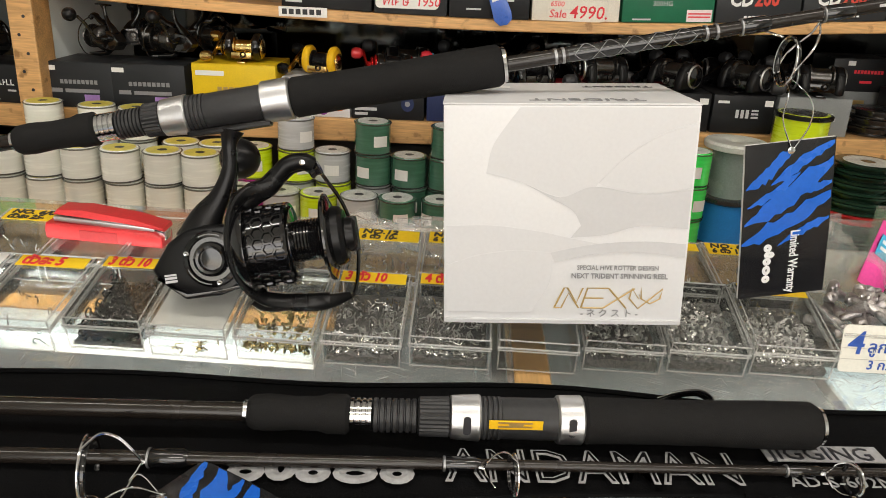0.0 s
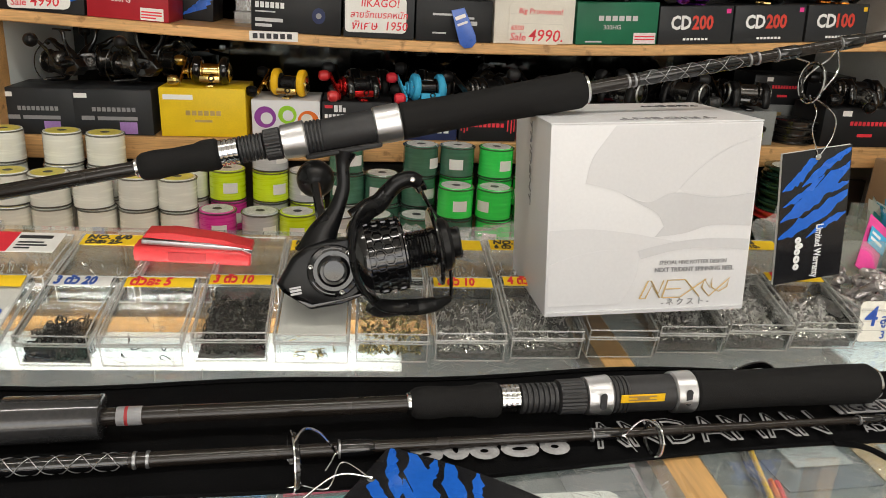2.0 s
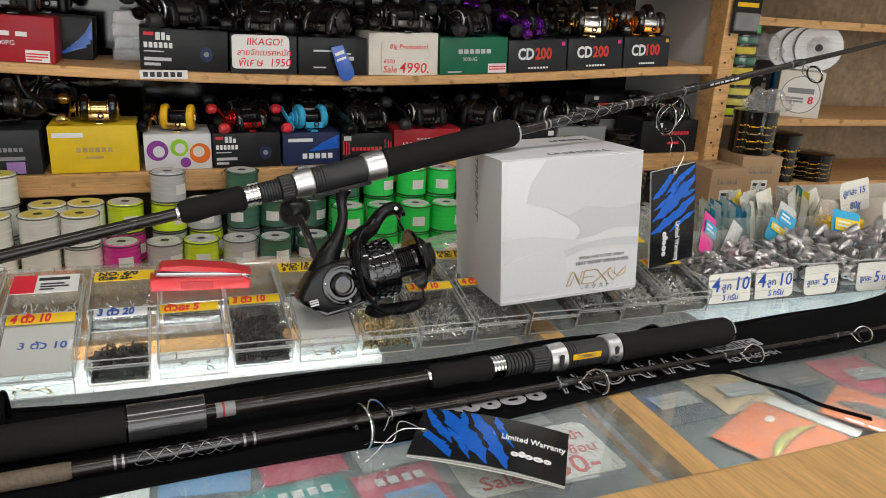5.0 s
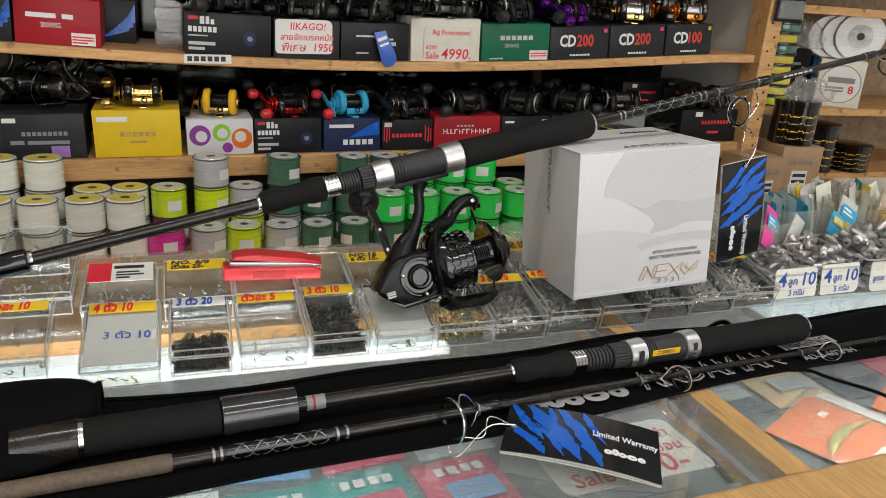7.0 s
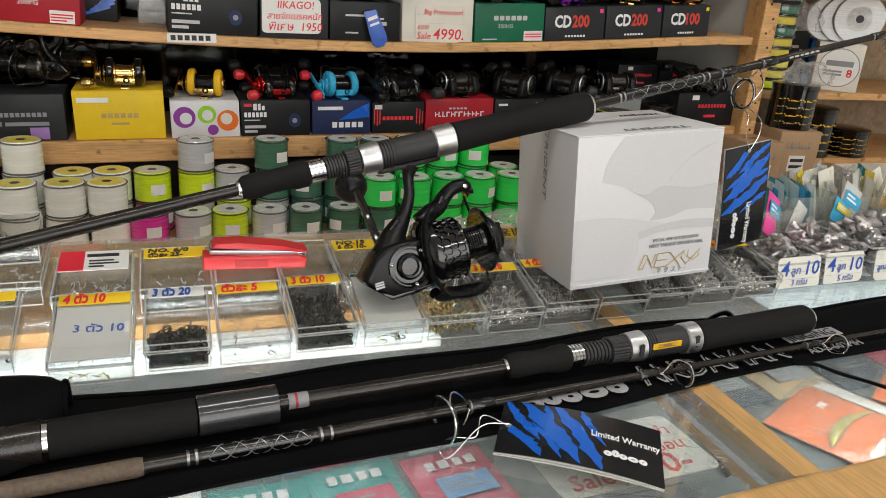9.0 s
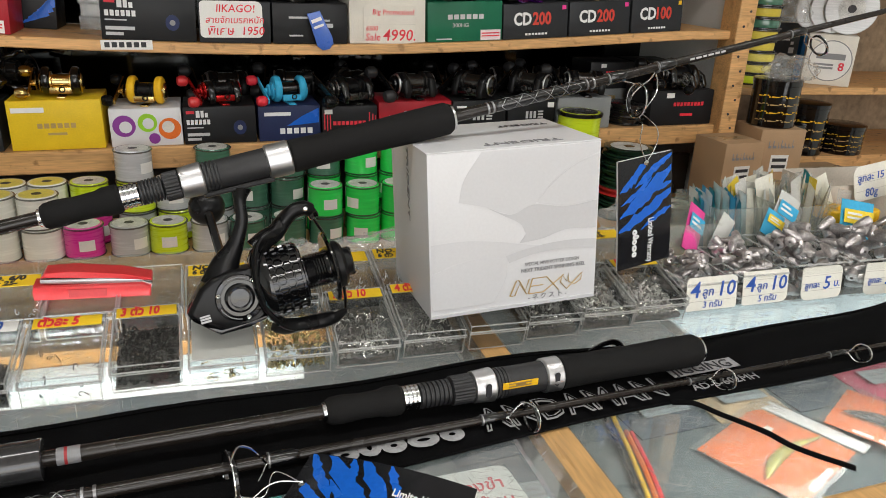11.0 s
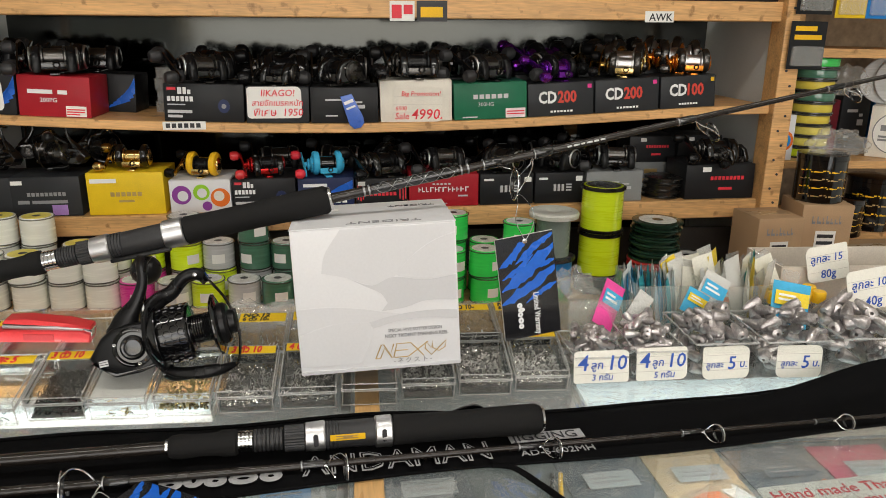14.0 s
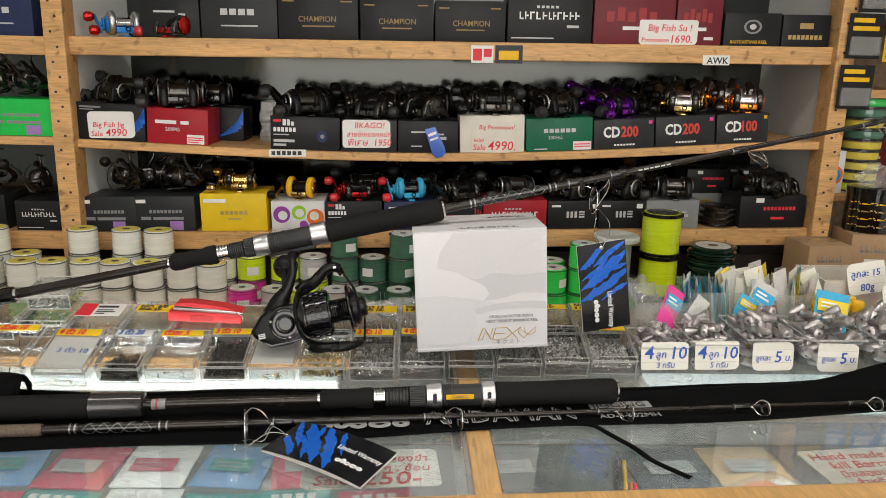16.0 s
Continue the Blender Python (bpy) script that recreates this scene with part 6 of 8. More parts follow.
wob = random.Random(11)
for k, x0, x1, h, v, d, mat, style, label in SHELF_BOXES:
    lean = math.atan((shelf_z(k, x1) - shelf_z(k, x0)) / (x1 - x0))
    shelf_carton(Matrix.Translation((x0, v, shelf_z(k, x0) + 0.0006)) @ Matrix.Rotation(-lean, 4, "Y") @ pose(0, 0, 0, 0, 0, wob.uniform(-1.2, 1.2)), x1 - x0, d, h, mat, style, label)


# ---- price cards and stickers on the shelves ----
RULE = mk("faint_rule", (0.52, 0.49, 0.44), 0.6, var=0.1)


def price_card(m, w, h, rows_, label, ink, paper=None):
    """A hand-written card, facing -y, from its lower left corner; rows_ are (text, x, z, size)."""
    c = thing("price_card", m, label, "price card", "hand-written price cards")
    cut = random.Random(len(rows_) * 7 + int(w * 9000))
    pts = []
    for cx, cz, a0 in ((0, 0, 180), (w, 0, 270), (w, h, 0), (0, h, 90)):
        r = h * cut.uniform(0.05, 0.20)
        ox, oz = (r if cx == 0 else w - r), (r if cz == 0 else h - r)
        pts += [(ox + r * math.cos(radians(a0 + q)) + cut.uniform(-0.0004, 0.0004), oz + r * math.sin(radians(a0 + q))) for q in (0, 30, 60, 90)]
    part("card", outline(pts, 0.0008), paper or PAPER, c, "", None)
    if paper is not None:
        for k in range(3):
            part("ruled_line", cube((w * 0.96, 0.0003, 0.0004), (w / 2, -0.0005, h * (0.28 + 0.23 * k))), RULE, c, "faint ruled line", None)
    for text, x, z, s in rows_:
        lettering(text, s, ink, c, pose(x * w, -0.0008, z * h), bold=s * 0.007, slant=0.12, name="handwriting")
    return c


price_card(Matrix.Translation((-0.171, 0.9335, 1.171)) @ TILT, 0.110, 0.064, [("IIKAGO!", 0.25, 0.70, 0.019), ("สายจักเบรคหนัก", 0.08, 0.40, 0.016), ("พิเศษ  1950", 0.10, 0.08, 0.021)], "white card with red handwritten price", RED_INK)
price_card(Matrix.Translation((0.127, 0.9335, 1.166)) @ TILT, 0.104, 0.071, [("Big Promotion!", 0.16, 0.76, 0.0135), ("6500", 0.04, 0.34, 0.012), ("Sale", 0.03, 0.08, 0.019), ("4990.", 0.36, 0.08, 0.030)], "cream card with red handwritten price", RED_INK, BOX_CREAM)
price_card(Matrix.Translation((-0.745, 0.9335, 1.181)) @ TILT, 0.104, 0.060, [("Big Fish Jig", 0.10, 0.42, 0.0165), ("Sale", 0.05, 0.08, 0.0165), ("4990", 0.36, 0.08, 0.024)], "white card with red handwritten price", RED_INK)
price_card(Matrix.Translation((0.499, 0.9325, 1.419)) @ TILT, 0.134, 0.054, [("Big Fish Su !", 0.14, 0.55, 0.021), ("Promotion", 0.04, 0.10, 0.0145), ("1690.", 0.52, 0.08, 0.024)], "white card with red handwritten price", RED_INK)
for x, z, w in ((-0.339, 1.148, 0.085),):
    s = thing("shelf_sticker", Matrix.Translation((x, 0.9238, z)) @ TILT, "white brand sticker on the shelf edge", "sticker")
    part("sticker", cube((w, 0.0006, 0.0165), (w / 2, 0, 0.0083)), PAPER, s, "", None)
    bars([(0.006 + 0.012 * k, 0.004, 0.0085, 0.009) for k in range(6)], INK, s, pose(0, -0.0006, 0))
s = thing("shelf_sticker", Matrix.Translation((0.648, 0.9238, 1.377)) @ TILT, "white sticker with black letters on the shelf edge", "sticker")
part("sticker", cube((0.062, 0.0006, 0.022), (0.031, 0, 0.011)), PAPER, s, "", None)
lettering("AWK", 0.021, INK, s, pose(0.009, -0.0006, 0.003), bold=0.0003)
s = thing("shelf_sticker", Matrix.Translation((0.119, 0.9238, 1.368)) @ TILT, "torn red and black sticker on the shelf edge", "sticker")
part("sticker", cube((0.062, 0.0006, 0.040), (0.085, 0, 0.020)), INK, s, "black sticker with yellow mark", None)
bars([(0.062, 0.008, 0.045, 0.020)], YELLOW_PL, s, pose(0, -0.0006, 0))
part("sticker", cube((0.050, 0.0006, 0.038), (0.025, 0, 0.020)), PAPER, s, "scuffed white sticker", None)
bars([(0.004, 0.006, 0.020, 0.026), (0.028, 0.014, 0.018, 0.018)], RED_INK, s, pose(0, -0.0006, 0))
tab = thing("blue_tag", Matrix.Translation((0.041, 0.918, 1.149)) @ pose(0, 0, 0, 0, -22, 0) @ Matrix.Scale(1.08, 4), "blue plastic tag hanging over the shelf edge", "tag")
part("tag", outline([(0, 0.012), (0.006, 0.002), (0.018, 0.0), (0.028, 0.006), (0.030, 0.018), (0.026, 0.065), (0.004, 0.068)], 0.003, bevel=0.0008), mk("blue_plastic", (0.05, 0.14, 0.55), 0.3, coat=0.3), tab)
bars([(0.006, 0.04, 0.018, 0.004), (0.006, 0.05, 0.018, 0.006)], WHITE_INK, tab, pose(0, -0.002, 0))


# ---- bait-casting reels ----
def bait_reel(body, plate, spoolm, knobm, label, round_=False):
    """A small multiplier reel; x along the spool, front towards -y, standing on z = 0."""
    r = thing("baitcasting_reel", pose(0, 0, -5), label, "fishing reel", "baitcasting reels on the shelves")
    R0 = 0.022 if round_ else 0.019
    part("foot", cube((0.012, 0.050, 0.003), (0, 0, 0.0015), 0.001), plate, r)
    prof = [(-0.024, 0.004), (-0.026, 0.014), (-0.020, 0.030), (-0.008, 0.038), (0.008, 0.037), (0.021, 0.026), (0.025, 0.012), (0.020, 0.004)] if not round_ else [(0.022 * math.cos(a), 0.024 + 0.022 * math.sin(a)) for a in [k * math.pi / 7 for k in range(14)]]
    for s in (-1, 1):
        part("side_plate", outline(prof, 0.012, m=pose(s * 0.021, 0, 0) @ pose(0, 0, 0, 0, 0, 90), bevel=0.004), body, r)
        part("side_cap", lathe([(0.0135, 0.0), (0.0125, 0.004), (0.008, 0.006), (0.001, 0.0065)], 18, m=pose(s * 0.0265, 0, 0.021) @ (AX if s > 0 else AX @ Matrix.Rotation(math.pi, 4, "X"))), plate, r)
    for s in (-1, 1):
        flip = AX if s > 0 else AX @ Matrix.Rotation(math.pi, 4, "X")
        part("trim_ring", lathe([(0.0142, 0.0004), (0.0152, 0.0018), (0.0146, 0.0030), (0.0134, 0.0034)], 20, m=pose(s * 0.0268, 0, 0.021) @ flip, closed=False), STEEL if knobm is RUBBER else plate, r, "bright trim ring")
        for a in (40, 160, 280):
            part("screw", lathe([(0.0013, 0), (0.0013, 0.0010), (0.0006, 0.0013)], 8, m=pose(s * 0.0275, 0.0168 * math.cos(radians(a)), 0.021 + 0.0150 * math.sin(radians(a))) @ flip), STEEL, r)
    part("frame_post", cube((0.036, 0.0045, 0.0045), (0, 0.019, 0.010), 0.0015), body, r)
    part("line_eye", lathe([(0.0042, -0.0012), (0.0050, 0.0), (0.0042, 0.0012), (0.0028, 0.0)], 12, m=pose(0.003, -0.0245, 0.014) @ AY, closed=False), GUN, r, "small dark line eye")
    part("spool", lathe([(0.0165, -0.0150), (0.0165, -0.0130), (0.0125, -0.0115), (0.0125, 0.0115), (0.0165, 0.0130), (0.0165, 0.0150)], 20, m=pose(0, 0, 0.022) @ AX), spoolm, r)
    part("line_guide_bar", cube((0.032, 0.006, 0.010), (0, -0.020, 0.012), 0.002), plate, r)
    part("thumb_bar", cube((0.030, 0.010, 0.005), (0, 0.016, 0.030), 0.002), body, r)
    hub = -0.034
    part("star_drag", lathe([(0.012, 0), (0.011, 0.002), (0.005, 0.003), (0.004, 0.010)], 10, m=pose(hub, 0, 0.021) @ AX @ Matrix.Rotation(math.pi, 4, "X")), plate, r)
    crank = part("handle", cube((0.003, 0.070, 0.009), (hub - 0.009, 0, 0.022), 0.0012, None, Matrix.Rotation(radians(24), 4, "X")), plate, r)
    for s in (-1, 1):
        a = radians(24)
        part("knob", lathe([(0.005, 0), (0.0085, 0.004), (0.0090, 0.012), (0.0065, 0.017), (0.002, 0.018)], 14, m=pose(hub - 0.011, s * 0.031 * math.cos(a), 0.022 + s * 0.031 * math.sin(a)) @ AX @ Matrix.Rotation(math.pi, 4, "X")), knobm, crank)
    return r


REELS = {
    "black": bait_reel(BLACK, GLOSS_BLACK, GUN, RUBBER, "small black baitcasting reel on a carton"),
    "gloss": bait_reel(GLOSS_BLACK, GUN, BLACK, BLACK, "glossy black baitcasting reel on a carton"),
    "purple": bait_reel(BLACK, PURPLE, PURPLE, PURPLE, "black and purple baitcasting reel on a carton", True),
    "orange": bait_reel(GUN, ORANGE_METAL, STEEL, GUN, "gunmetal and orange baitcasting reel on a carton", True),
    "gun": bait_reel(GUN, GOLD, STEEL, BLACK, "gunmetal baitcasting reel on a carton", True),
    "red": bait_reel(GLOSS_BLACK, RED_METAL, BLACK, STAPLER_RED, "black and red baitcasting reel on a carton"),
    "yellow": bait_reel(YELLOW_PL, GOLD, BLACK, BLACK, "yellow baitcasting reel on a carton", True),
    "blue": bait_reel(CYAN, CYAN, GLOSS_BLACK, RED_INK, "sky blue baitcasting reel on a carton", True),
    "goldie": bait_reel(GLOSS_BLACK, GOLD, GOLD, GOLD, "black and gold baitcasting reel on a carton", True),
    "silver": bait_reel(STEEL, BOX_BLUE, CHROME, RED_METAL, "silver and blue baitcasting reel on a shelf", True),
}
used = set()


def put_reel(kind, x, v, z, turn=0.0, s=1.0):
    m = Matrix.Translation((x, v, z)) @ pose(0, 0, 0, 0, 0, turn) @ Matrix.Scale(s, 4)
    if kind in used:
        return copy_thing(REELS[kind], m)
    used.add(kind)
    REELS[kind].matrix_world = m
    return REELS[kind]


rr = random.Random(21)
tops = {}
for k, x0, x1, h, v, d, mat, style, label in SHELF_BOXES:
    tops.setdefault((k, v > 1.0), []).append((x0, x1, h, v))
SECOND = {(0.43, 0.57): "purple", (0.57, 0.72): "gun", (0.72, 0.86): "orange"}
for (k, back), boxes in tops.items():
    for x0, x1, h, v in boxes:
        if k == 3 or (k == 1 and x0 < -0.515):
            continue
        xm = (x0 + x1) / 2
        kind = rr.choice(("black", "gloss", "black"))
        if k == 2:
            for (a, b), c in SECOND.items():
                if a < xm < b:
                    kind = c
        elif not back:
            kind = {0: "goldie", 1: "yellow", 2: "red", 3: "blue"}.get(int((x0 + 0.51) / 0.135), kind) if x0 < 0.02 else kind
        put_reel(kind, xm + rr.uniform(-0.008, 0.014), v + 0.034 + rr.uniform(-0.004, 0.006), shelf_z(k, xm) + h + 0.001, rr.uniform(-58, 40), 1.22 if k == 2 else 1.15)
        if k == 2 and not (back and x0 < -0.3):
            put_reel(rr.choice(("black", "gloss")) if kind in ("black", "gloss") else rr.choice((kind, "black")), xm + rr.uniform(-0.02, 0.02), v + 0.086, shelf_z(k, xm) + h + 0.001, rr.uniform(-35, 35), 1.30)
put_reel("silver", -0.668, 0.985, shelf_z(3, -0.668) + 0.0006, 30, 1.25)
put_reel("red", -0.545, 0.928 + 0.02, shelf_z(3, -0.545) + 0.0006, -30, 1.1)
for x, y, t in ((-0.680, 0.985, 150), (-0.553, 0.985, 165), (-0.640, 1.06, 20), (-0.52, 1.07, -10)):
    z = shelf_z(1, x) + (0.0835 if y < 1.05 else 0.0835)
    spinning_reel(Matrix.Translation((x, y, z + 0.108)) @ pose(0, 0, 0, 0, 0, t) @ Matrix.Scale(0.725, 4), "small dark spinning reel standing on a carton", "spinning reels on the shelf", False, (GLOSS_BLACK, GUN, GOLD))

# clear plastic cases and the last things on the shelf
for k in range(4):
    bm = tray_shell(0.090, 0.10, 0.022)
    c = thing("clear_case", pose(-0.345 + 0.004 * (k % 2), 1.09, shelf_z(2, -0.345) + 0.0245 * k + 0.0005), "flat clear plastic case stacked on the shelf", "plastic case", "clear cases")
    part("case", bm, FILM, c, "", None)
    part("case_lid", cube((0.092, 0.102, 0.0015), (0, 0.05, 0.023)), FILM, c, "", None)
for k in range(3):
    c = thing("line_spool", pose(0.745 + 0.003 * k, 0.985, shelf_z(1, 0.745) + 0.0006 + 0.0155 * k), "flat dark line spool in clear wrap", "line spool", "flat line spools")
    part("spool", lathe([(0.044, 0), (0.0455, 0.001), (0.0455, 0.003), (0.036, 0.004), (0.036, 0.011), (0.0455, 0.012), (0.0455, 0.0145), (0.044, 0.015)], 28), GUN, c)
for x, w, h0 in ((0.695, 0.115, 0.062), (0.815, 0.110, 0.062)):
    for j, h1 in ((0, 0.0), (1, h0)):
        shelf_carton(Matrix.Translation((x, 1.075, shelf_z(1, x) + 0.0006 + h1)) @ TILT, w, 0.10, h0, BOX_BLACK if j else BOX_GREY, "lure" if j else "gold", "black reel carton with red print" if j else "grey and gold reel carton")
put_reel("gloss", 0.895, 0.975, shelf_z(1, 0.895) + 0.071, 30)


# ---- line spools on the ledge ----
def line_spool(line, m, r, h, label, capm, tagd=True):
    sp = thing("line_spool", m, label, "line spool", "line spools on the ledge")
    part("line", lathe([(r * 0.90, 0.0), (r * 0.96, 0.003), (r * 0.955, 0.005), (r * 0.955, h - 0.005), (r * 0.96, h - 0.003), (r * 0.90, h)], 28), line, sp)
    for z0 in (0.0012, h - 0.0034):
        part("flange", lathe([(r * 0.985, z0), (r, z0 + 0.0005), (r, z0 + 0.0017), (r * 0.985, z0 + 0.0022)], 28), FLANGE, sp, "clear flange")
    part("end_label", lathe([(r * 0.80, h), (r * 0.80, h + 0.0005), (r * 0.25, h + 0.0005), (r * 0.25, h)], 24, closed=False), capm, sp, "printed paper end label")
    part("core", lathe([(r * 0.24, h - 0.003), (r * 0.24, h + 0.0003)], 16), INK, sp, "dark core hole")
    if tagd:
        bm = bmesh.new()
        for k in range(5):
            a0, a1 = radians(-112 + 9 * k), radians(-112 + 9 * (k + 1))
            vs = [bm.verts.new((r * 0.985 * math.cos(a), r * 0.985 * math.sin(a), z)) for a, z in ((a0, h * 0.28), (a1, h * 0.28), (a1, h * 0.62), (a0, h * 0.62))]
            bm.faces.new(vs)
        part("side_label", bm, PAPER, sp, "white paper label")
    return sp


FLANGE = clear("spool_flange", (0.30, 0.30, 0.29), 0.06, 0.06, False, 0.08)
CAP_Y = mk("yellow_end_paper", (0.72, 0.62, 0.12), 0.5, var=0.2, scale=60)
CAP_W = mk("printed_end_paper", (0.60, 0.60, 0.58), 0.4, var=0.4, scale=60)
SR, SHH = 0.0335, 0.056
SPOOLS = {
    "white": line_spool(LINE_WHITE, pose(0, 0, -3), SR, SHH, "white fishing line spool stacked on the ledge", CAP_Y, False),
    "lime": line_spool(LINE_LIME, pose(0, 0, -3), SR, SHH, "lime green fishing line spool on the ledge", CAP_W),
    "green": line_spool(LINE_GREEN, pose(0, 0, -3), SR, SHH, "bright green fishing line spool on the ledge", CAP_W),
    "dark": line_spool(LINE_DARK, pose(0, 0, -3), SR, SHH, "dark green fishing line spool on the ledge", CAP_W),
    "pink": line_spool(LINE_PINK, pose(0, 0, -3), SR, SHH, "magenta fishing line spool on the ledge", CAP_W),
    "silver": line_spool(LINE_SILVER, pose(0, 0, -3), SR, SHH, "silver grey fishing line spool on the ledge", CAP_W),
}


def put_spool(kind, x, v, layer, base=LEDGE, rnd=random.Random(3)):
    m = Matrix.Translation((x, v, base + 0.0004 + layer * (SHH + 0.0008))) @ pose(0, 0, 0, 0, 0, rnd.uniform(-50, 50))
    if ("sp", kind) in used:
        return copy_thing(SPOOLS[kind], m)
    used.add(("sp", kind))
    SPOOLS[kind].matrix_world = m
    return SPOOLS[kind]


jit = random.Random(8)
FRONT_COLS = {-0.93: "ww", -0.86: "ww", -0.79: "ww", -0.722: "ww", -0.654: "ww", -0.586: "ww", -0.518: "ww", -0.450: "ww", -0.382: "p", -0.312: "s", -0.245: "l", -0.175: "s", -0.105: "d", -0.037: "d", 0.033: "dg", 0.103: "gg", 0.172: "gg", 0.240: "gg", 0.310: "gg", 0.376: "ggg"}
BACK_COLS = {-0.95: "www", -0.88: "ww", -0.75: "www", -0.655: "www", -0.584: "www", -0.51: "ww", -0.442: "ww", -0.374: "pl", -0.304: "sls", -0.234: "ls", -0.166: "sdd", -0.096: "dd", -0.028: "ddd", 0.040: "ggd", 0.110: "ggg", 0.180: "ggg", 0.250: "ggg", 0.318: "gg"}
KEY = {"w": "white", "l": "lime", "g": "green", "d": "dark", "p": "pink", "s": "silver"}
for cols, v in ((FRONT_COLS, 0.800), (BACK_COLS, 0.872)):
    for x, stack in cols.items():
        dx, dv = jit.uniform(-0.004, 0.004), jit.uniform(-0.004, 0.004)
        for k, c in enumerate(stack):
            put_spool(KEY[c], x + dx + jit.uniform(-0.002, 0.002), v + dv + jit.uniform(-0.002, 0.002), k)


# ---- sinker trays and lure packs on the counter ----
def sinker_mesh():
    bm = lathe([(0.0017, 0.007), (0.0017, 0.0), (0.0030, 0.0), (0.0058, 0.0015), (0.0062, 0.006), (0.0052, 0.013), (0.0030, 0.021), (0.0016, 0.0232), (0.0010, 0.0230)], 12)
    bmesh.ops.translate(bm, verts=bm.verts[:], vec=(0, 0, -0.0116))
    return bm


SINK = link("lead_sinker", sinker_mesh(), LEAD, None, "", 40)
SINK.matrix_world = pose(0, 0, -4)
tagged(SINK, "grey bullet-shaped lead sinker in a heap", "sinker", "lead sinkers")
sink_me = SINK.data
first_sinker = [True]


def sinker_tray(x0, x1, v, d, h, count, s, note, seed):
    rnd = random.Random(seed)
    w = x1 - x0
    tr = thing("sinker_tray", pose((x0 + x1) / 2, v, TOP + 0.0005), "open clear plastic tray heaped with lead sinkers", "tray", "sinker trays")
    sh = part("tray", tray_shell(w, d, h, 0.0016), CLEAR, tr, "", None)
    sh.visible_shadow = False
    rim = bmesh.new()
    sweep([(-w / 2, 0, h), (w / 2, 0, h), (w / 2, d, h), (-w / 2, d, h)], 0.0012, 5, rim, loop=True, up=(0, 0, 1))
    part("rim", rim, RIM, tr, "bright moulded edge")
    for k in range(count):
        lay = k / count
        spread = 1 - 0.30 * max(0, lay - 0.55) / 0.45
        px, py = rnd.uniform(-0.42, 0.42) * w * spread, d * (0.5 + rnd.uniform(-0.40, 0.40) * spread)
        pz = 0.008 + (h + 0.012) * lay
        m = Matrix.Translation(((x0 + x1) / 2 + px, v + py, TOP + pz)) @ Euler((rnd.uniform(0.9, 2.2), rnd.uniform(-0.5, 0.5), rnd.uniform(0, 6.28))).to_matrix().to_4x4() @ Matrix.Scale(s, 4)
        if first_sinker[0]:
            SINK.matrix_world = m
            first_sinker[0] = False
            continue
        ob = new("lead_sinker", sink_me)
        ob.matrix_world = m
        tagged(ob, "grey bullet-shaped lead sinker in a heap", "sinker", "lead sinkers")
    if note:
        rows_, cw, ch = note
        price_card(Matrix.Translation((x0 + (w - cw) / 2, v - 0.0035, TOP + 0.003)) @ pose(0, 0, 0, -8, rnd.uniform(-2, 2), 0), cw, ch, rows_, "cream card with blue handwritten price on a tray", BLUE_INK, CARD)


CARD = mk("cream_card", (0.80, 0.78, 0.70), 0.6, var=0.06, scale=25)
sinker_tray(0.278, 0.336, 0.040, 0.075, 0.030, 64, 0.66, ([("4", 0.06, 0.40, 0.0240), ("ลูก", 0.30, 0.44, 0.0120), ("10", 0.58, 0.40, 0.0225), ("3 กรัม", 0.32, 0.08, 0.0095)], 0.060, 0.035), 1)
sinker_tray(0.346, 0.402, 0.042, 0.085, 0.034, 62, 0.76, ([("4", 0.05, 0.40, 0.0240), ("ลูก", 0.30, 0.44, 0.0115), ("10", 0.58, 0.40, 0.0215), ("5 กรัม", 0.34, 0.08, 0.0095)], 0.056, 0.036), 2)
sinker_tray(0.410, 0.480, 0.040, 0.095, 0.042, 60, 0.98, ([("ลูกละ", 0.06, 0.36, 0.0095), ("5", 0.52, 0.30, 0.0200), ("บ.", 0.78, 0.34, 0.0110)], 0.052, 0.036), 3)
sinker_tray(0.491, 0.565, 0.040, 0.095, 0.042, 60, 1.0, ([("ลูกละ", 0.08, 0.36, 0.0095), ("5", 0.53, 0.30, 0.0200), ("บ.", 0.78, 0.34, 0.0110)], 0.052, 0.036), 4)
sinker_tray(0.584, 0.672, 0.048, 0.110, 0.040, 48, 1.2, None, 5)
sinker_tray(0.684, 0.772, 0.056, 0.110, 0.040, 44, 1.2, ([("ลูกละ 7", 0.14, 0.34, 0.016)], 0.056, 0.036), 6)
MILKY = clear("milky_plastic", (0.95, 0.96, 0.93), 0.20, 0.14)
for x0, x1, v, d, h in ((0.292, 0.375, 0.125, 0.085, 0.062), (0.382, 0.470, 0.148, 0.085, 0.070), (0.476, 0.556, 0.148, 0.085, 0.068)):
    tub = thing("pack_tub", pose((x0 + x1) / 2, v, TOP + 0.0005), "milky plastic tub holding small lure packs", "tub", "pack tubs")
    part("tub", tray_shell(x1 - x0, d, h, 0.0016), MILKY, tub, "", None).visible_shadow = False
pk = random.Random(31)
PACK_COL = [tint("white_pack", (0.84, 0.85, 0.83)), tint("cream_pack", (0.78, 0.76, 0.66)), tint("teal_pack", (0.03, 0.36, 0.42)), tint("sky_pack", (0.06, 0.40, 0.66)), tint("yellow_pack", (0.82, 0.62, 0.05)), tint("pink_pack", (0.78, 0.08, 0.33)), tint("orange_pack", (0.75, 0.22, 0.08))]


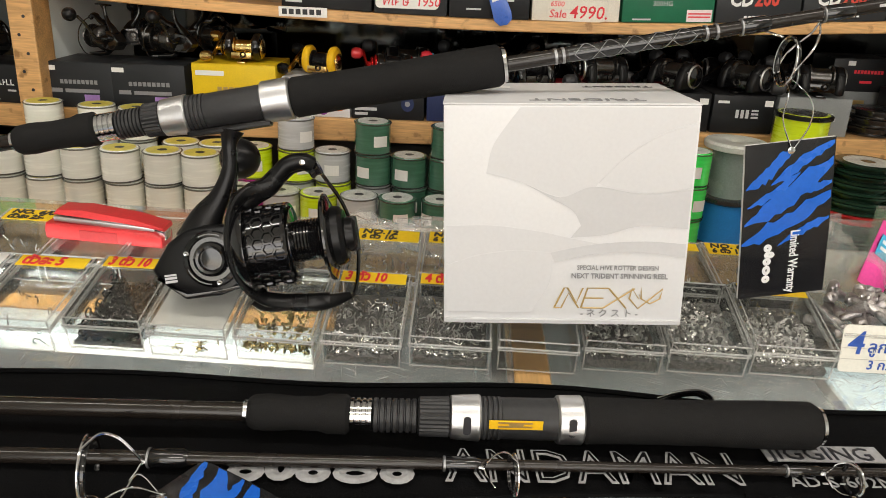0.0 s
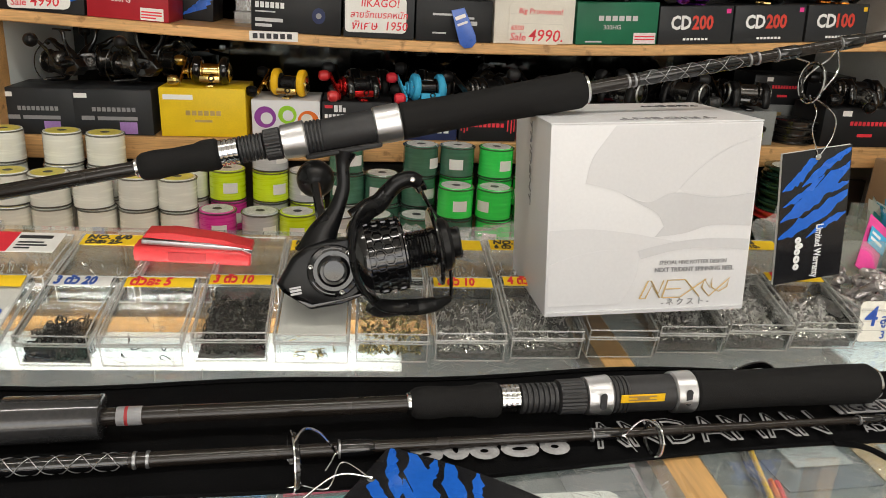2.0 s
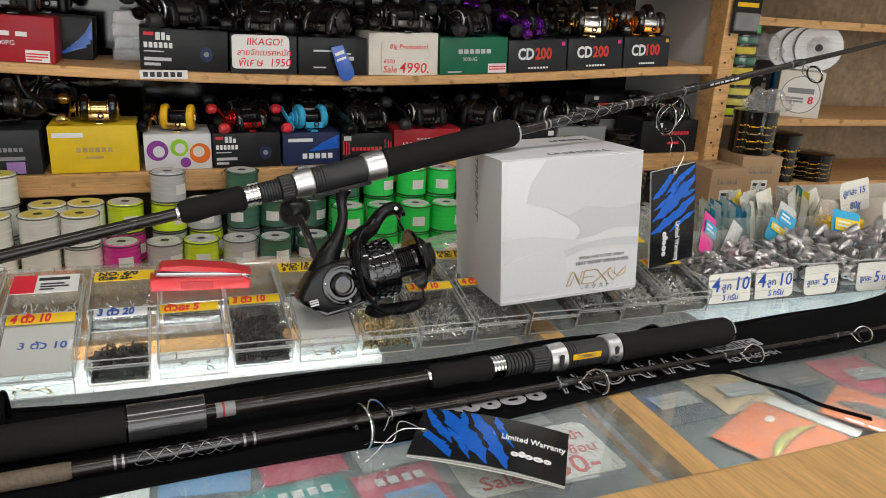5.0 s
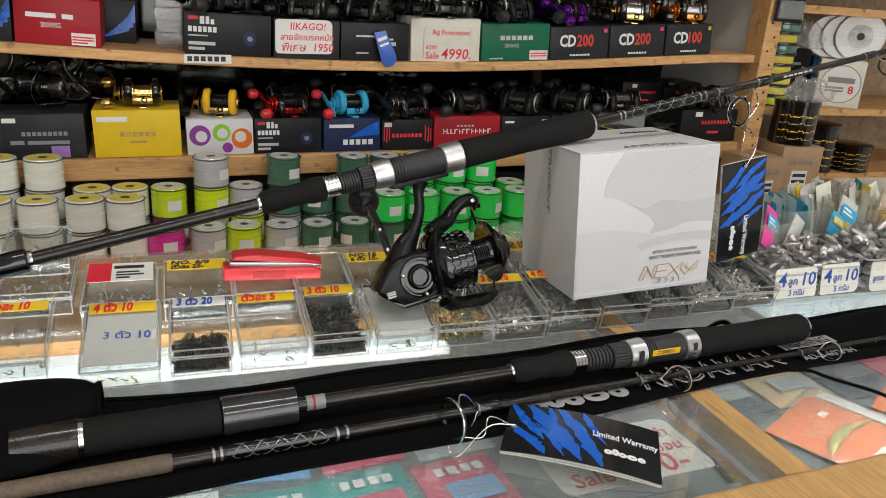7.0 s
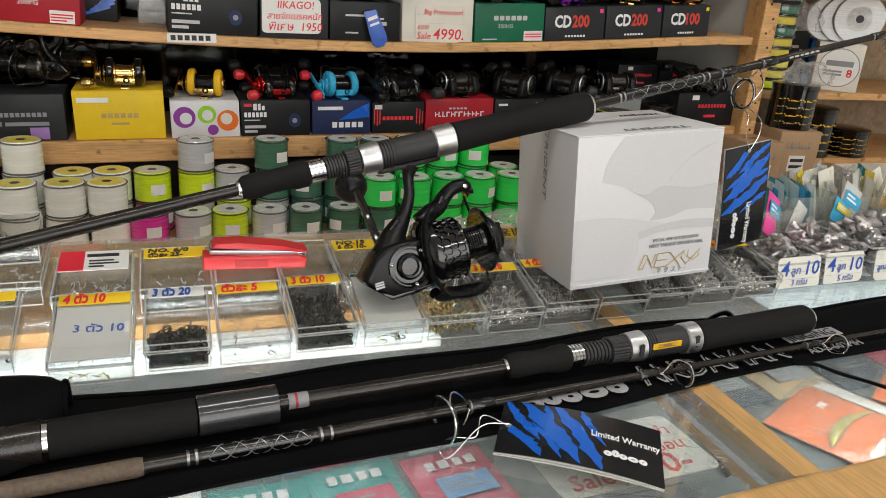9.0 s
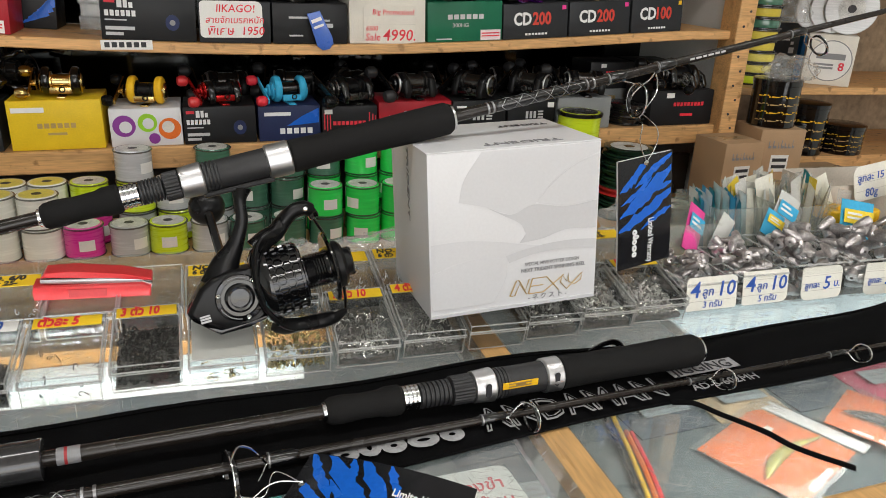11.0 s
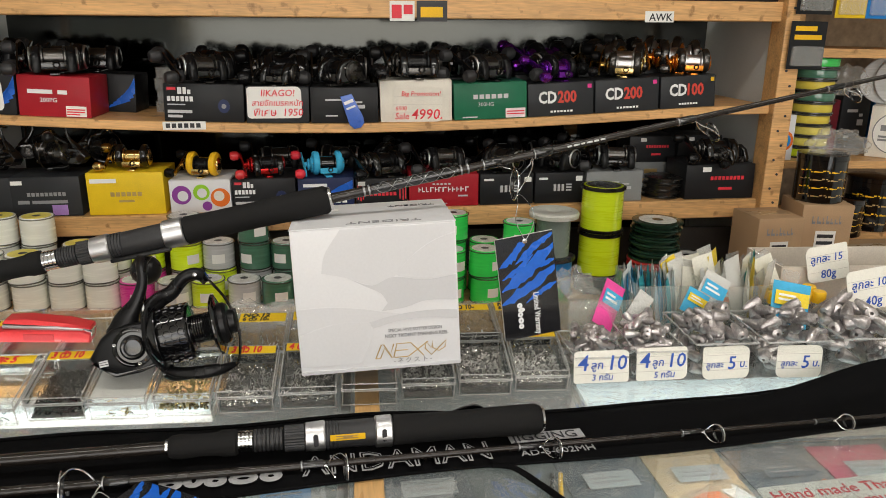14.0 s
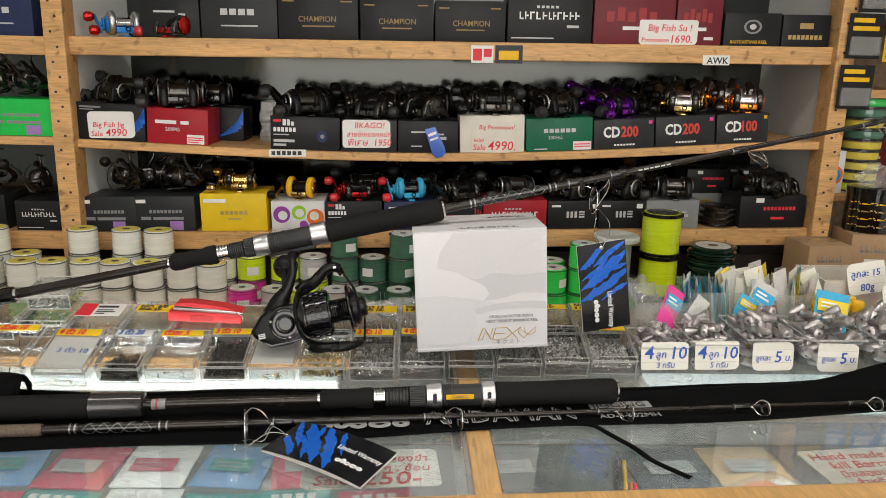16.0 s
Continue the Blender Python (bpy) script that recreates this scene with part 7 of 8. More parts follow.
def lure_pack(m, w, h, mat, band, label):
    """A flat sachet with a printed header, standing; x across, z up, facing -y."""
    p = thing("lure_pack", m, label, "lure pack", "small lure packs")
    bm = bmesh.new()
    n = 6
    fr, bk = [], []
    for i in range(n + 1):
        z = h * i / n
        b = 0.0028 * math.sin(math.pi * i / n) + 0.0003
        fr.append([bm.verts.new((x * w, -b * (1 - (2 * x - 1) ** 2), z)) for x in (0, 0.25, 0.5, 0.75, 1)])
        bk.append([bm.verts.new((x * w, 0.0005 + b * (1 - (2 * x - 1) ** 2), z)) for x in (0, 0.25, 0.5, 0.75, 1)])
    for i in range(n):
        for j in range(4):
            bm.faces.new((fr[i][j], fr[i][j + 1], fr[i + 1][j + 1], fr[i + 1][j]))
            bm.faces.new((bk[i][j], bk[i + 1][j], bk[i + 1][j + 1], bk[i][j + 1]))
    part("sachet", bm, mat, p, "", 50)
    if band is not None:
        part("header", cube((w * 0.9, 0.0004, h * 0.32), (w / 2, -0.0034, h * 0.62)), band, p, "printed header panel", None)
        bars([(w * 0.14, h * 0.56, w * 0.6, h * 0.05), (w * 0.14, h * 0.66, w * 0.45, h * 0.05)], WHITE_INK, p, pose(0, -0.0038, 0))
    return p


PACK_FILM = clear("cloudy_sachet_film", (0.97, 0.97, 0.93), 0.2, 0.72)
for k in range(26):                                   # thin stick packs, edge on
    x = 0.374 + 0.0026 * k + pk.uniform(-0.001, 0.001)
    lure_pack(Matrix.Translation((x, 0.150 + pk.uniform(0, 0.05), TOP + 0.014)) @ pose(0, 0, 0, -8, pk.uniform(-5, 5), 66 + pk.uniform(-10, 10)), 0.030, 0.064 + pk.uniform(-0.004, 0.006), (PACK_COL[2], PACK_COL[0], PACK_COL[3], PACK_COL[0])[k % 4], None, "slim teal and white lure pack in a tub")
for k in range(40):
    x = 0.436 + 0.0034 * k + pk.uniform(-0.004, 0.004)
    lure_pack(Matrix.Translation((x, 0.155 + pk.uniform(0, 0.06), TOP + 0.014)) @ pose(0, 0, 0, pk.uniform(-18, 6), pk.uniform(-20, 20), 40 + pk.uniform(-35, 35)), 0.028, 0.074 + pk.uniform(-0.012, 0.010), (PACK_FILM, PACK_FILM, FILM, PACK_COL[1], PACK_FILM, PACK_COL[0])[k % 6] if k % 7 else PACK_COL[(4, 4, 2)[k // 7 % 3]], PACK_COL[(4, 1, 0, 6, 2)[k % 5]] if k % 4 == 1 else None, "cloudy clear sachet in a tub")
lure_pack(Matrix.Translation((0.318, 0.116, TOP + 0.042)) @ pose(0, 0, 0, -25, 34, 10), 0.030, 0.056, PACK_COL[5], PACK_COL[3], "pink lure pack leaning on a tub")
lure_pack(Matrix.Translation((0.352, 0.116, TOP + 0.040)) @ pose(0, 0, 0, -20, 38, 0), 0.022, 0.046, PACK_FILM, None, "cloudy white lure pack leaning on a tub")
lure_pack(Matrix.Translation((0.440, 0.130, TOP + 0.050)) @ pose(0, 0, 0, -18, 30, 0), 0.036, 0.052, PACK_FILM, PACK_COL[3], "cloudy sachet with a blue print on a tub")
lure_pack(Matrix.Translation((0.424, 0.122, TOP + 0.052)) @ pose(0, 0, 0, -18, 30, 0), 0.030, 0.030, PACK_COL[3], PACK_COL[4], "blue and yellow lure pack on a tub")
lure_pack(Matrix.Translation((0.530, 0.112, TOP + 0.036)) @ pose(0, 0, 0, -22, 10, -6), 0.046, 0.052, PACK_COL[3], PACK_COL[4], "blue and yellow lure pack on a tub")
for k in range(8):
    b = thing("small_bottle", pose(0.556 + 0.019 * (k % 4), 0.150 + 0.022 * (k // 4), TOP + 0.0005 + 0.012), "small bottle with a yellow cap", "bottle", "small bottles")
    part("bottle", lathe([(0.007, -0.012), (0.0085, -0.011), (0.0085, 0.034), (0.005, 0.038)], 16), FILM, b)
    part("cap", lathe([(0.0085, 0.034), (0.0088, 0.036), (0.0088, 0.046), (0.0075, 0.048)], 16), YELLOW_PL, b, "yellow cap")
price_card(Matrix.Translation((0.622, 0.188, TOP + 0.056)) @ pose(0, 0, 0, -10, -8, 4), 0.058, 0.046, [("ลูกละ 15", 0.08, 0.55, 0.0135), ("80g", 0.30, 0.10, 0.0150)], "white card with blue handwritten price", BLUE_INK, CARD)
price_card(Matrix.Translation((0.640, 0.126, TOP + 0.040)) @ pose(0, 0, 0, -10, -8, 4), 0.062, 0.050, [("ลูกละ 10", 0.08, 0.55, 0.0140), ("40g", 0.34, 0.10, 0.0160)], "white card with blue handwritten price", BLUE_INK, CARD)
tb = thing("cardboard_tray", pose(0.60, 0.200, TOP), "beige cardboard tray of larger sinkers", "tray")
part("tray", tray_shell(0.40, 0.09, 0.075, 0.003), mk("beige_card", (0.62, 0.56, 0.48), 0.7, var=0.1), tb, "", None)
tb.matrix_world = pose(0.79, 0.200, TOP + 0.0004)


def crumple(m, sx, sy, sz, seed, label):
    """A crumpled clear bag."""
    bm = bmesh.new()
    bmesh.ops.create_icosphere(bm, subdivisions=4, radius=1)
    for v in bm.verts:
        n = noise.noise(v.co * 2.2 + Vector((seed, 0, 0))) * 0.35 + abs(noise.noise(v.co * 5.0 + Vector((0, seed, 0)))) * 0.32
        c = v.co * (0.85 + n)
        v.co = Vector((c.x * sx, c.y * sy, max(0.0, c.z * sz + sz * 0.35)))
    t = thing("plastic_bag", m, label, "plastic bag", "crumpled plastic bags")
    part("film", bm, FILM, t, "", 25).visible_shadow = False
    return t


crumple(pose(0.02, 0.235, TOP + 0.0008), 0.085, 0.035, 0.026, 1.0, "crumpled clear plastic bag on the counter")
crumple(pose(-0.085, 0.225, TOP + 0.0008), 0.035, 0.028, 0.022, 2.0, "crumpled clear plastic bag on the counter")
crumple(pose(0.320, 0.222, TOP + 0.0008), 0.045, 0.035, 0.050, 3.0, "crumpled clear plastic bag on the counter")
crumple(pose(0.585, 0.245, TOP + 0.0008), 0.040, 0.030, 0.060, 4.0, "crumpled clear plastic bag on the counter")

# ---- larger spools on the ledge ----
DEEP_GREEN = mk("deep_green_plastic", (0.014, 0.040, 0.026), 0.2, var=0.3, scale=40, bump=0.05, spread=0.3)
GREY_RIM = mk("greyish_plastic", (0.62, 0.63, 0.58), 0.35, var=0.15, scale=40)
for k in range(2):
    big = line_spool(LINE_LIME, pose(0.568, 0.862, LEDGE + 0.0345 + 0.099 * k, 0, 0, 40), 0.046, 0.098, "large fluorescent yellow line spool on the ledge", GUN, False)
    part("dark_rim", lathe([(0.0455, 0.0), (0.0475, 0.001), (0.0475, 0.006), (0.0455, 0.007)], 32), BLACK, big)
    part("dark_rim", lathe([(0.0455, 0.090), (0.0475, 0.091), (0.0475, 0.0965), (0.0455, 0.0975)], 32), BLACK, big)
for k in range(2):
    c = thing("line_spool", pose(0.568 - 0.003 * k, 0.862, LEDGE + 0.0003 + 0.0171 * k), "flat dark green line spool under the yellow ones", "line spool", "stacked dark spools")
    part("spool", lathe([(0.046, 0), (0.049, 0.001), (0.049, 0.0045), (0.040, 0.006), (0.040, 0.0115), (0.049, 0.0125), (0.049, 0.016), (0.046, 0.0168)], 32), DEEP_GREEN, c)
for k in range(9):
    c = thing("line_spool", pose(0.690 + 0.002 * (k % 3), 0.862 + 0.002 * (k % 2), LEDGE + 0.0005 + 0.0172 * k), "flat dark green line spool in a stack", "line spool", "stacked dark spools")
    part("spool", lathe([(0.050, 0), (0.054, 0.001), (0.054, 0.0045), (0.044, 0.006), (0.044, 0.0115), (0.054, 0.0125), (0.054, 0.016), (0.050, 0.0168)], 32), STAPLER_RED if k == 3 else DEEP_GREEN, c)
    part("hub", lathe([(0.040, 0.0168), (0.040, 0.0171), (0.012, 0.0171)], 24, closed=False), CAP_W if k == 8 else BLACK, c)
tall = thing("line_spool", pose(0.460, 0.845, LEDGE + 0.0005), "tall line spool with a greyish white rim", "line spool")
part("rim", lathe([(0.046, 0.166), (0.052, 0.168), (0.053, 0.176), (0.050, 0.180), (0.020, 0.181), (0.012, 0.176)], 32), GREY_RIM, tall, "greyish white plastic rim")
part("line", lathe([(0.036, 0.085), (0.036, 0.166)], 28), mk("grey_green_line", (0.24, 0.30, 0.28), 0.25, var=0.15, scale=20), tall, "grey-green line")
part("rim", lathe([(0.046, 0.075), (0.050, 0.078), (0.050, 0.084), (0.046, 0.086)], 32), FLANGE, tall)
part("line", lathe([(0.044, 0.004), (0.044, 0.075)], 28), BOX_BLUE, tall, "blue line")
part("rim", lathe([(0.046, 0.0), (0.050, 0.001), (0.050, 0.004), (0.046, 0.005)], 32), FLANGE, tall)
for x, y, n in ((0.802, 0.82, 2), (0.805, 0.932, 3), (0.46, 0.945, 3)):
    for k in range(n):
        c = thing("line_spool", pose(x, y, LEDGE + 0.0005 + 0.0172 * k), "flat dark line spool lying on the ledge", "line spool", "flat line spools")
        part("spool", lathe([(0.050, 0), (0.054, 0.001), (0.054, 0.0045), (0.044, 0.006), (0.044, 0.0115), (0.054, 0.0125), (0.054, 0.016), (0.050, 0.0168)], 32), GUN, c)
        part("hub", lathe([(0.040, 0.0168), (0.040, 0.0171), (0.012, 0.0171)], 24, closed=False), CAP_W, c)

# ---- the next bay: cartons, tubs and spools ----
TAPE = mk("brown_tape", (0.40, 0.27, 0.15), 0.3, var=0.08, coat=0.3)


def kraft_box(x, y, w, d, h, turn, z=LEDGE):
    b = thing("cardboard_box", Matrix.Translation((x, y, z + 0.0006)) @ pose(0, 0, 0, 0, 0, turn), "brown cardboard box with a white label", "cardboard box", "cardboard boxes")
    part("body", cube((w, d, h), (w / 2, d / 2, h / 2), 0.002), KRAFT, b)
    part("tape", cube((w + 0.0006, 0.03, 0.0006), (w / 2, d / 2, h + 0.0002)), TAPE, b, "", None)
    part("label_paper", cube((w * 0.40, 0.0006, h * 0.20), (w * 0.5, -0.0004, h * 0.60)), PAPER, b, "", None)
    bars([(w * 0.34, h * 0.62, w * 0.32, h * 0.04), (w * 0.34, h * 0.54, w * 0.32, h * 0.04)], INK, b, pose(0, -0.001, 0))
    bars(scribble(5, w * 0.6, h * 0.16), GREY_INK, b, pose(w * 0.2, -0.0006, h * 0.78))
    return b


kraft_box(0.886, 0.790, 0.106, 0.10, 0.172, 5)
kraft_box(1.006, 0.832, 0.112, 0.105, 0.192, -5)
kraft_box(1.150, 0.82, 0.16, 0.11, 0.085, 3)


def line_tub(x, y, z, r, h, label):
    t = thing("line_tub", pose(x, y, z + 0.0006), label, "line spool", "black line tubs")
    part("tub", lathe([(r * 0.97, 0), (r, 0.002), (r, h - 0.012), (r * 1.03, h - 0.011), (r * 1.03, h - 0.001), (r * 0.98, h), (r * 0.3, h + 0.0005)], 36), GLOSS_BLACK, t)
    for k in range(4):
        bm = bmesh.new()
        for j in range(12):
            a0, a1 = radians(-170 + 13 * j), radians(-170 + 13 * (j + 1))
            zz, th = h * (0.14 + 0.17 * k) + 0.002 * math.sin(j * 2.0), h * 0.030
            bm.faces.new([bm.verts.new((r * 1.004 * math.cos(a), r * 1.004 * math.sin(a), q)) for a, q in ((a0, zz), (a1, zz + 0.001), (a1, zz + th * (0.6 + 0.4 * (j % 3))), (a0, zz + th))])
        tagged(part("printed_band", bm, YELLOW_PL if k % 2 else GOLD_INK, t, "yellow printed band"), kind="stuff")
    return t


line_tub(1.064, 0.882, LEDGE + 0.193, 0.052, 0.104, "black line tub with yellow print on a carton")
line_tub(1.205, 0.985, 0.900, 0.044, 0.090, "black line tub with yellow print on a shelf")
line_tub(1.310, 1.045, 0.900, 0.056, 0.130, "black line tub with yellow print on a shelf")
line_tub(1.430, 1.035, 0.900, 0.056, 0.075, "black line tub with yellow print on a shelf")
crumple(pose(1.090, 0.882, LEDGE + 0.299), 0.066, 0.045, 0.040, 7.0, "crumpled clear plastic bag on a line tub")
crumple(pose(1.215, 1.06, 1.223), 0.050, 0.04, 0.050, 9.0, "clear plastic bag of tackle on a shelf")
for x, y, w, h, mat in ((1.185, 1.17, 0.090, 0.125, BOX_MAROON), (1.285, 1.18, 0.080, 0.150, BOX_DARK), (1.375, 1.18, 0.085, 0.120, BOX_BLUE)):
    shelf_carton(pose(x, y, 1.0756), w, 0.095, h, mat, "greylogo", "dark tackle carton standing at the back of the shelf")
YELLOW_PACK = tint("yellow_line", (0.72, 0.58, 0.08))
STACK = [LINE_LIME, CAP_Y, CAP_Y, YELLOW_PACK, YELLOW_PACK, LINE_DARK, YELLOW_PACK, LINE_DARK, LINE_GREEN]
for k, mt in enumerate(STACK):
    c = thing("line_spool", pose(1.125 + 0.003 * (k % 3), 1.060, 1.0756 + 0.0262 * k), "flat coloured line spool in a stack", "line spool", "stacked coloured spools")
    part("line", lathe([(0.045, 0.004), (0.046, 0.008), (0.046, 0.018), (0.045, 0.022)], 30), mt, c)
    for z0 in (0.0, 0.022):
        part("flange", lathe([(0.049, z0), (0.050, z0 + 0.001), (0.050, z0 + 0.003), (0.049, z0 + 0.004)], 30), FLANGE, c)
bx = thing("line_carton", Matrix.Translation((1.285, 1.060, 1.0756)) @ pose(0, 0, 0, 0, 0, -40), "cream carton with a round grey label", "box")
part("body", cube((0.112, 0.112, 0.122), (0.056, 0.056, 0.061), 0.0015), BOX_CREAM, bx)
for r0, mt in ((0.050, GREY_INK), (0.0475, PAPER)):
    part("round_label", lathe([(r0, 0), (r0, 0.0004 + (0.0004 if r0 < 0.05 else 0))], 40, m=pose(0.058, 0, 0.060) @ pose(0, 0, 0, 90, 0, 0)), mt, bx, "", None)
bars([(0.025, 0.064, 0.066, 0.014), (0.022, 0.048, 0.045, 0.005), (0.022, 0.040, 0.045, 0.005)], GREY_INK, bx, pose(0, -0.0014, 0))
lettering("8", 0.028, RED_INK, bx, pose(0.078, -0.0014, 0.038), bold=0.0006)
bx = thing("line_carton", pose(1.010, 1.00, 1.0756), "white carton with coloured rings", "box")
part("body", cube((0.050, 0.10, 0.105), (0.025, 0.05, 0.0525), 0.0012), CARTON, bx)
for r0, mt in ((0.024, ORANGE), (0.018, BOX_BLUE), (0.011, LIME_PRINT)):
    part("printed_circle", lathe([(r0, 0), (r0, 0.0016 - r0 * 0.05)], 28, m=pose(0.025, 0, 0.045) @ pose(0, 0, 0, 90, 0, 0)), mt, bx, "", None)
for x, y, z, rr_, turn in ((1.385, 1.05, 1.2602, 0.062, -35), (1.362, 1.08, 1.2562, 0.058, -35), (1.342, 1.11, 1.2542, 0.056, -35)):
    c = thing("line_spool", Matrix.Translation((x, y, z)) @ pose(0, 0, 0, 0, 0, turn), "large grey line spool standing on edge", "line spool", "standing line spools")
    part("spool", lathe([(rr_ * 0.97, -0.014), (rr_, -0.012), (rr_, -0.009), (rr_ * 0.7, -0.008), (rr_ * 0.7, 0.008), (rr_, 0.009), (rr_, 0.012), (rr_ * 0.97, 0.014)], 36, m=AY), LINE_SILVER, c)
    part("hub", lathe([(rr_ * 0.5, -0.0148), (rr_ * 0.5, 0.0148)], 28, m=AY), CAP_W, c)
    part("core", lathe([(rr_ * 0.16, -0.0154), (rr_ * 0.16, 0.0154)], 18, m=AY), INK, c)


def hang_pack(x, y, z, w, h, mat, mark, label):
    p = thing("blister_pack", pose(x, y, z), label, "blister pack", "hanging blister packs")
    part("card", cube((w, 0.0012, h), (w / 2, 0, h / 2), 0.0005), mat, p, "", None)
    part("blister", cube((w * 0.86, 0.010, h * 0.42), (w / 2, -0.006, h * 0.28), 0.003), FILM, p, "clear blister", None)
    bars([(w * 0.12, h * 0.80, w * 0.6, h * 0.10), (w * 0.12, h * 0.62, w * 0.76, h * 0.10)], mark, p, pose(0, -0.001, 0))
    return p


for k, (x, z) in enumerate(((0.962, 1.40), (0.955, 1.288), (0.975, 1.50))):
    hang_pack(x, 0.898 - 0.003 * k, z, 0.080, 0.098, BOX_BLACK, YELLOW_PL, "black and yellow blister pack on a hook")
for k in range(9):
    hang_pack(1.075 + 0.078 * (k % 5), 0.94 + 0.01 * (k % 2), 1.395 + 0.105 * (k // 5), 0.070, 0.092, BOX_BLUE if k % 4 else BOX_YELLOW, WHITE_INK, "blue and white blister pack hanging on a rail")
structure("pack_rail", cube((1.0, 0.012, 0.012), (1.50, 0.955, 1.502), 0.002), STEEL, "metal hanging rail", "rail")

# ---- the other next bay ----
shelf_carton(pose(-0.970, 0.936, SH[2] + 0.0025), 0.150, 0.115, 0.082, BOX_LIME, "ball", "bright green cardboard reel carton")
shelf_carton(pose(-0.930, 0.936, SH[1] + 0.0025), 0.112, 0.115, 0.070, BOX_BLACK, "white", "black reel carton with white print")
shelf_carton(pose(-1.07, 0.936, SH[1] + 0.0025), 0.120, 0.115, 0.083, BOX_BLACK, "greylogo", "plain black cardboard reel carton")
shelf_carton(pose(-1.01, 0.936, SH[3] - 0.0015), 0.165, 0.115, 0.085, BOX_NAVY, "silverlogo", "navy reel carton with silver print")
shelf_carton(pose(-1.14, 0.936, SH[2] + 0.0025), 0.150, 0.115, 0.082, BOX_BLACK, "greylogo", "plain black cardboard reel carton")
for x, y, t, k, h in ((-0.885, 0.985, 150, 2, 0.086), (-0.985, 0.985, 165, 1, 0.087), (-0.885, 0.985, 130, 1, 0.074), (-0.96, 1.02, 170, 2, 0.086)):
    spinning_reel(Matrix.Translation((x, y, SH[k] + h + 0.108)) @ pose(0, 0, 0, 0, 0, t) @ Matrix.Scale(0.725, 4), "small dark spinning reel standing on a carton", "spinning reels on the shelf", False, (GLOSS_BLACK, GUN, STEEL))
# pin holes down the uprights
for xp in (-0.791, 0.969):
    for k in range(26):
        h = link("pin_hole", lathe([(0.0028, 0), (0.0028, 0.0012)], 10, m=pose(xp + 0.006 * ((k % 2) * 2 - 1), 0.9035, 0.90 + 0.032 * k) @ pose(0, 0, 0, -90, 0, 0)), INK)
        tagged(h, "dark pin hole in the pine upright", "hole", "", "structure")

# ---- inside the counter ----
IN = TOP - 0.240                                      # top of the case's inner shelf
part("inner_shelf", cube((GU1 - GU0 - 0.05, GV1 - GV0 - 0.002, 0.006), (0.05, (GV0 + GV1) / 2, IN - 0.003), 0.001), mk("inner_board", (0.13, 0.155, 0.16), 0.35, var=0.2, scale=6), case, "grey inner shelf", None)
cp = random.Random(77)
LINE_PACK = [tint("red_line_pack", (0.46, 0.10, 0.15)), tint("white_line_pack", (0.70, 0.72, 0.72)), tint("teal_line_pack", (0.06, 0.28, 0.27)), tint("blue_line_pack", (0.16, 0.30, 0.50)), tint("grey_line_pack", (0.34, 0.37, 0.38)), tint("slate_pouch", (0.10, 0.12, 0.14)), tint("dark_green_pouch", (0.02, 0.15, 0.10)), tint("tan_pouch", (0.50, 0.38, 0.24))]


def flat_pack(x, y, w, d, turn, mat, mark, label, letters):
    """A flat soft packet on the inner shelf, puffed in the middle, with its printed panel."""
    p = thing("tackle_pack", Matrix.Translation((x, y, IN + 0.0006)) @ pose(0, 0, 0, 0, 0, turn), label, "tackle pack", "tackle packs in the counter")
    bm = bmesh.new()
    g = []
    for i in range(9):
        a = i / 8 - 0.5
        g.append([bm.verts.new((a * w, (j / 8 - 0.5) * d, 0.002 + 0.009 * (1 - 4 * a * a) ** 0.5 * (1 - 4 * (j / 8 - 0.5) ** 2) ** 0.5 + 0.0025 * noise.noise(Vector((x * 40 + i * 0.9, y * 40 + j * 0.9, 2.0)))) ) for j in range(9)])
    for i in range(8):
        for j in range(8):
            bm.faces.new((g[i][j], g[i + 1][j], g[i + 1][j + 1], g[i][j + 1]))
    ring = [g[i][0] for i in range(9)] + [g[8][j] for j in range(1, 9)] + [g[i][8] for i in range(7, -1, -1)] + [g[0][j] for j in range(7, 0, -1)]
    base = [bm.verts.new((v.co.x, v.co.y, 0.0)) for v in ring]
    for i in range(len(ring)):
        q = (i + 1) % len(ring)
        bm.faces.new((ring[i], base[i], base[q], ring[q]))
    part("packet", bm, mat, p, "", 60)
    part("panel", cube((w * 0.62, d * 0.30, 0.0005), (0, -d * 0.14, 0.0135)), mark, p, "printed panel", None)
    if letters:
        bars([(-w * 0.32, d * 0.14, w * 0.10, d * 0.12), (-w * 0.17, d * 0.14, w * 0.12, d * 0.12), (w * 0.01, d * 0.14, w * 0.10, d * 0.12), (w * 0.16, d * 0.14, w * 0.11, d * 0.12)], SILVER_INK, p, pose(0, 0, 0.0132, -90, 0, 0))
    bars([(-w * 0.24, -d * 0.20, w * 0.44, d * 0.03), (-w * 0.24, -d * 0.12, w * 0.34, d * 0.03)], GREY_INK, p, pose(0, 0, 0.0140, -90, 0, 0))
    return p


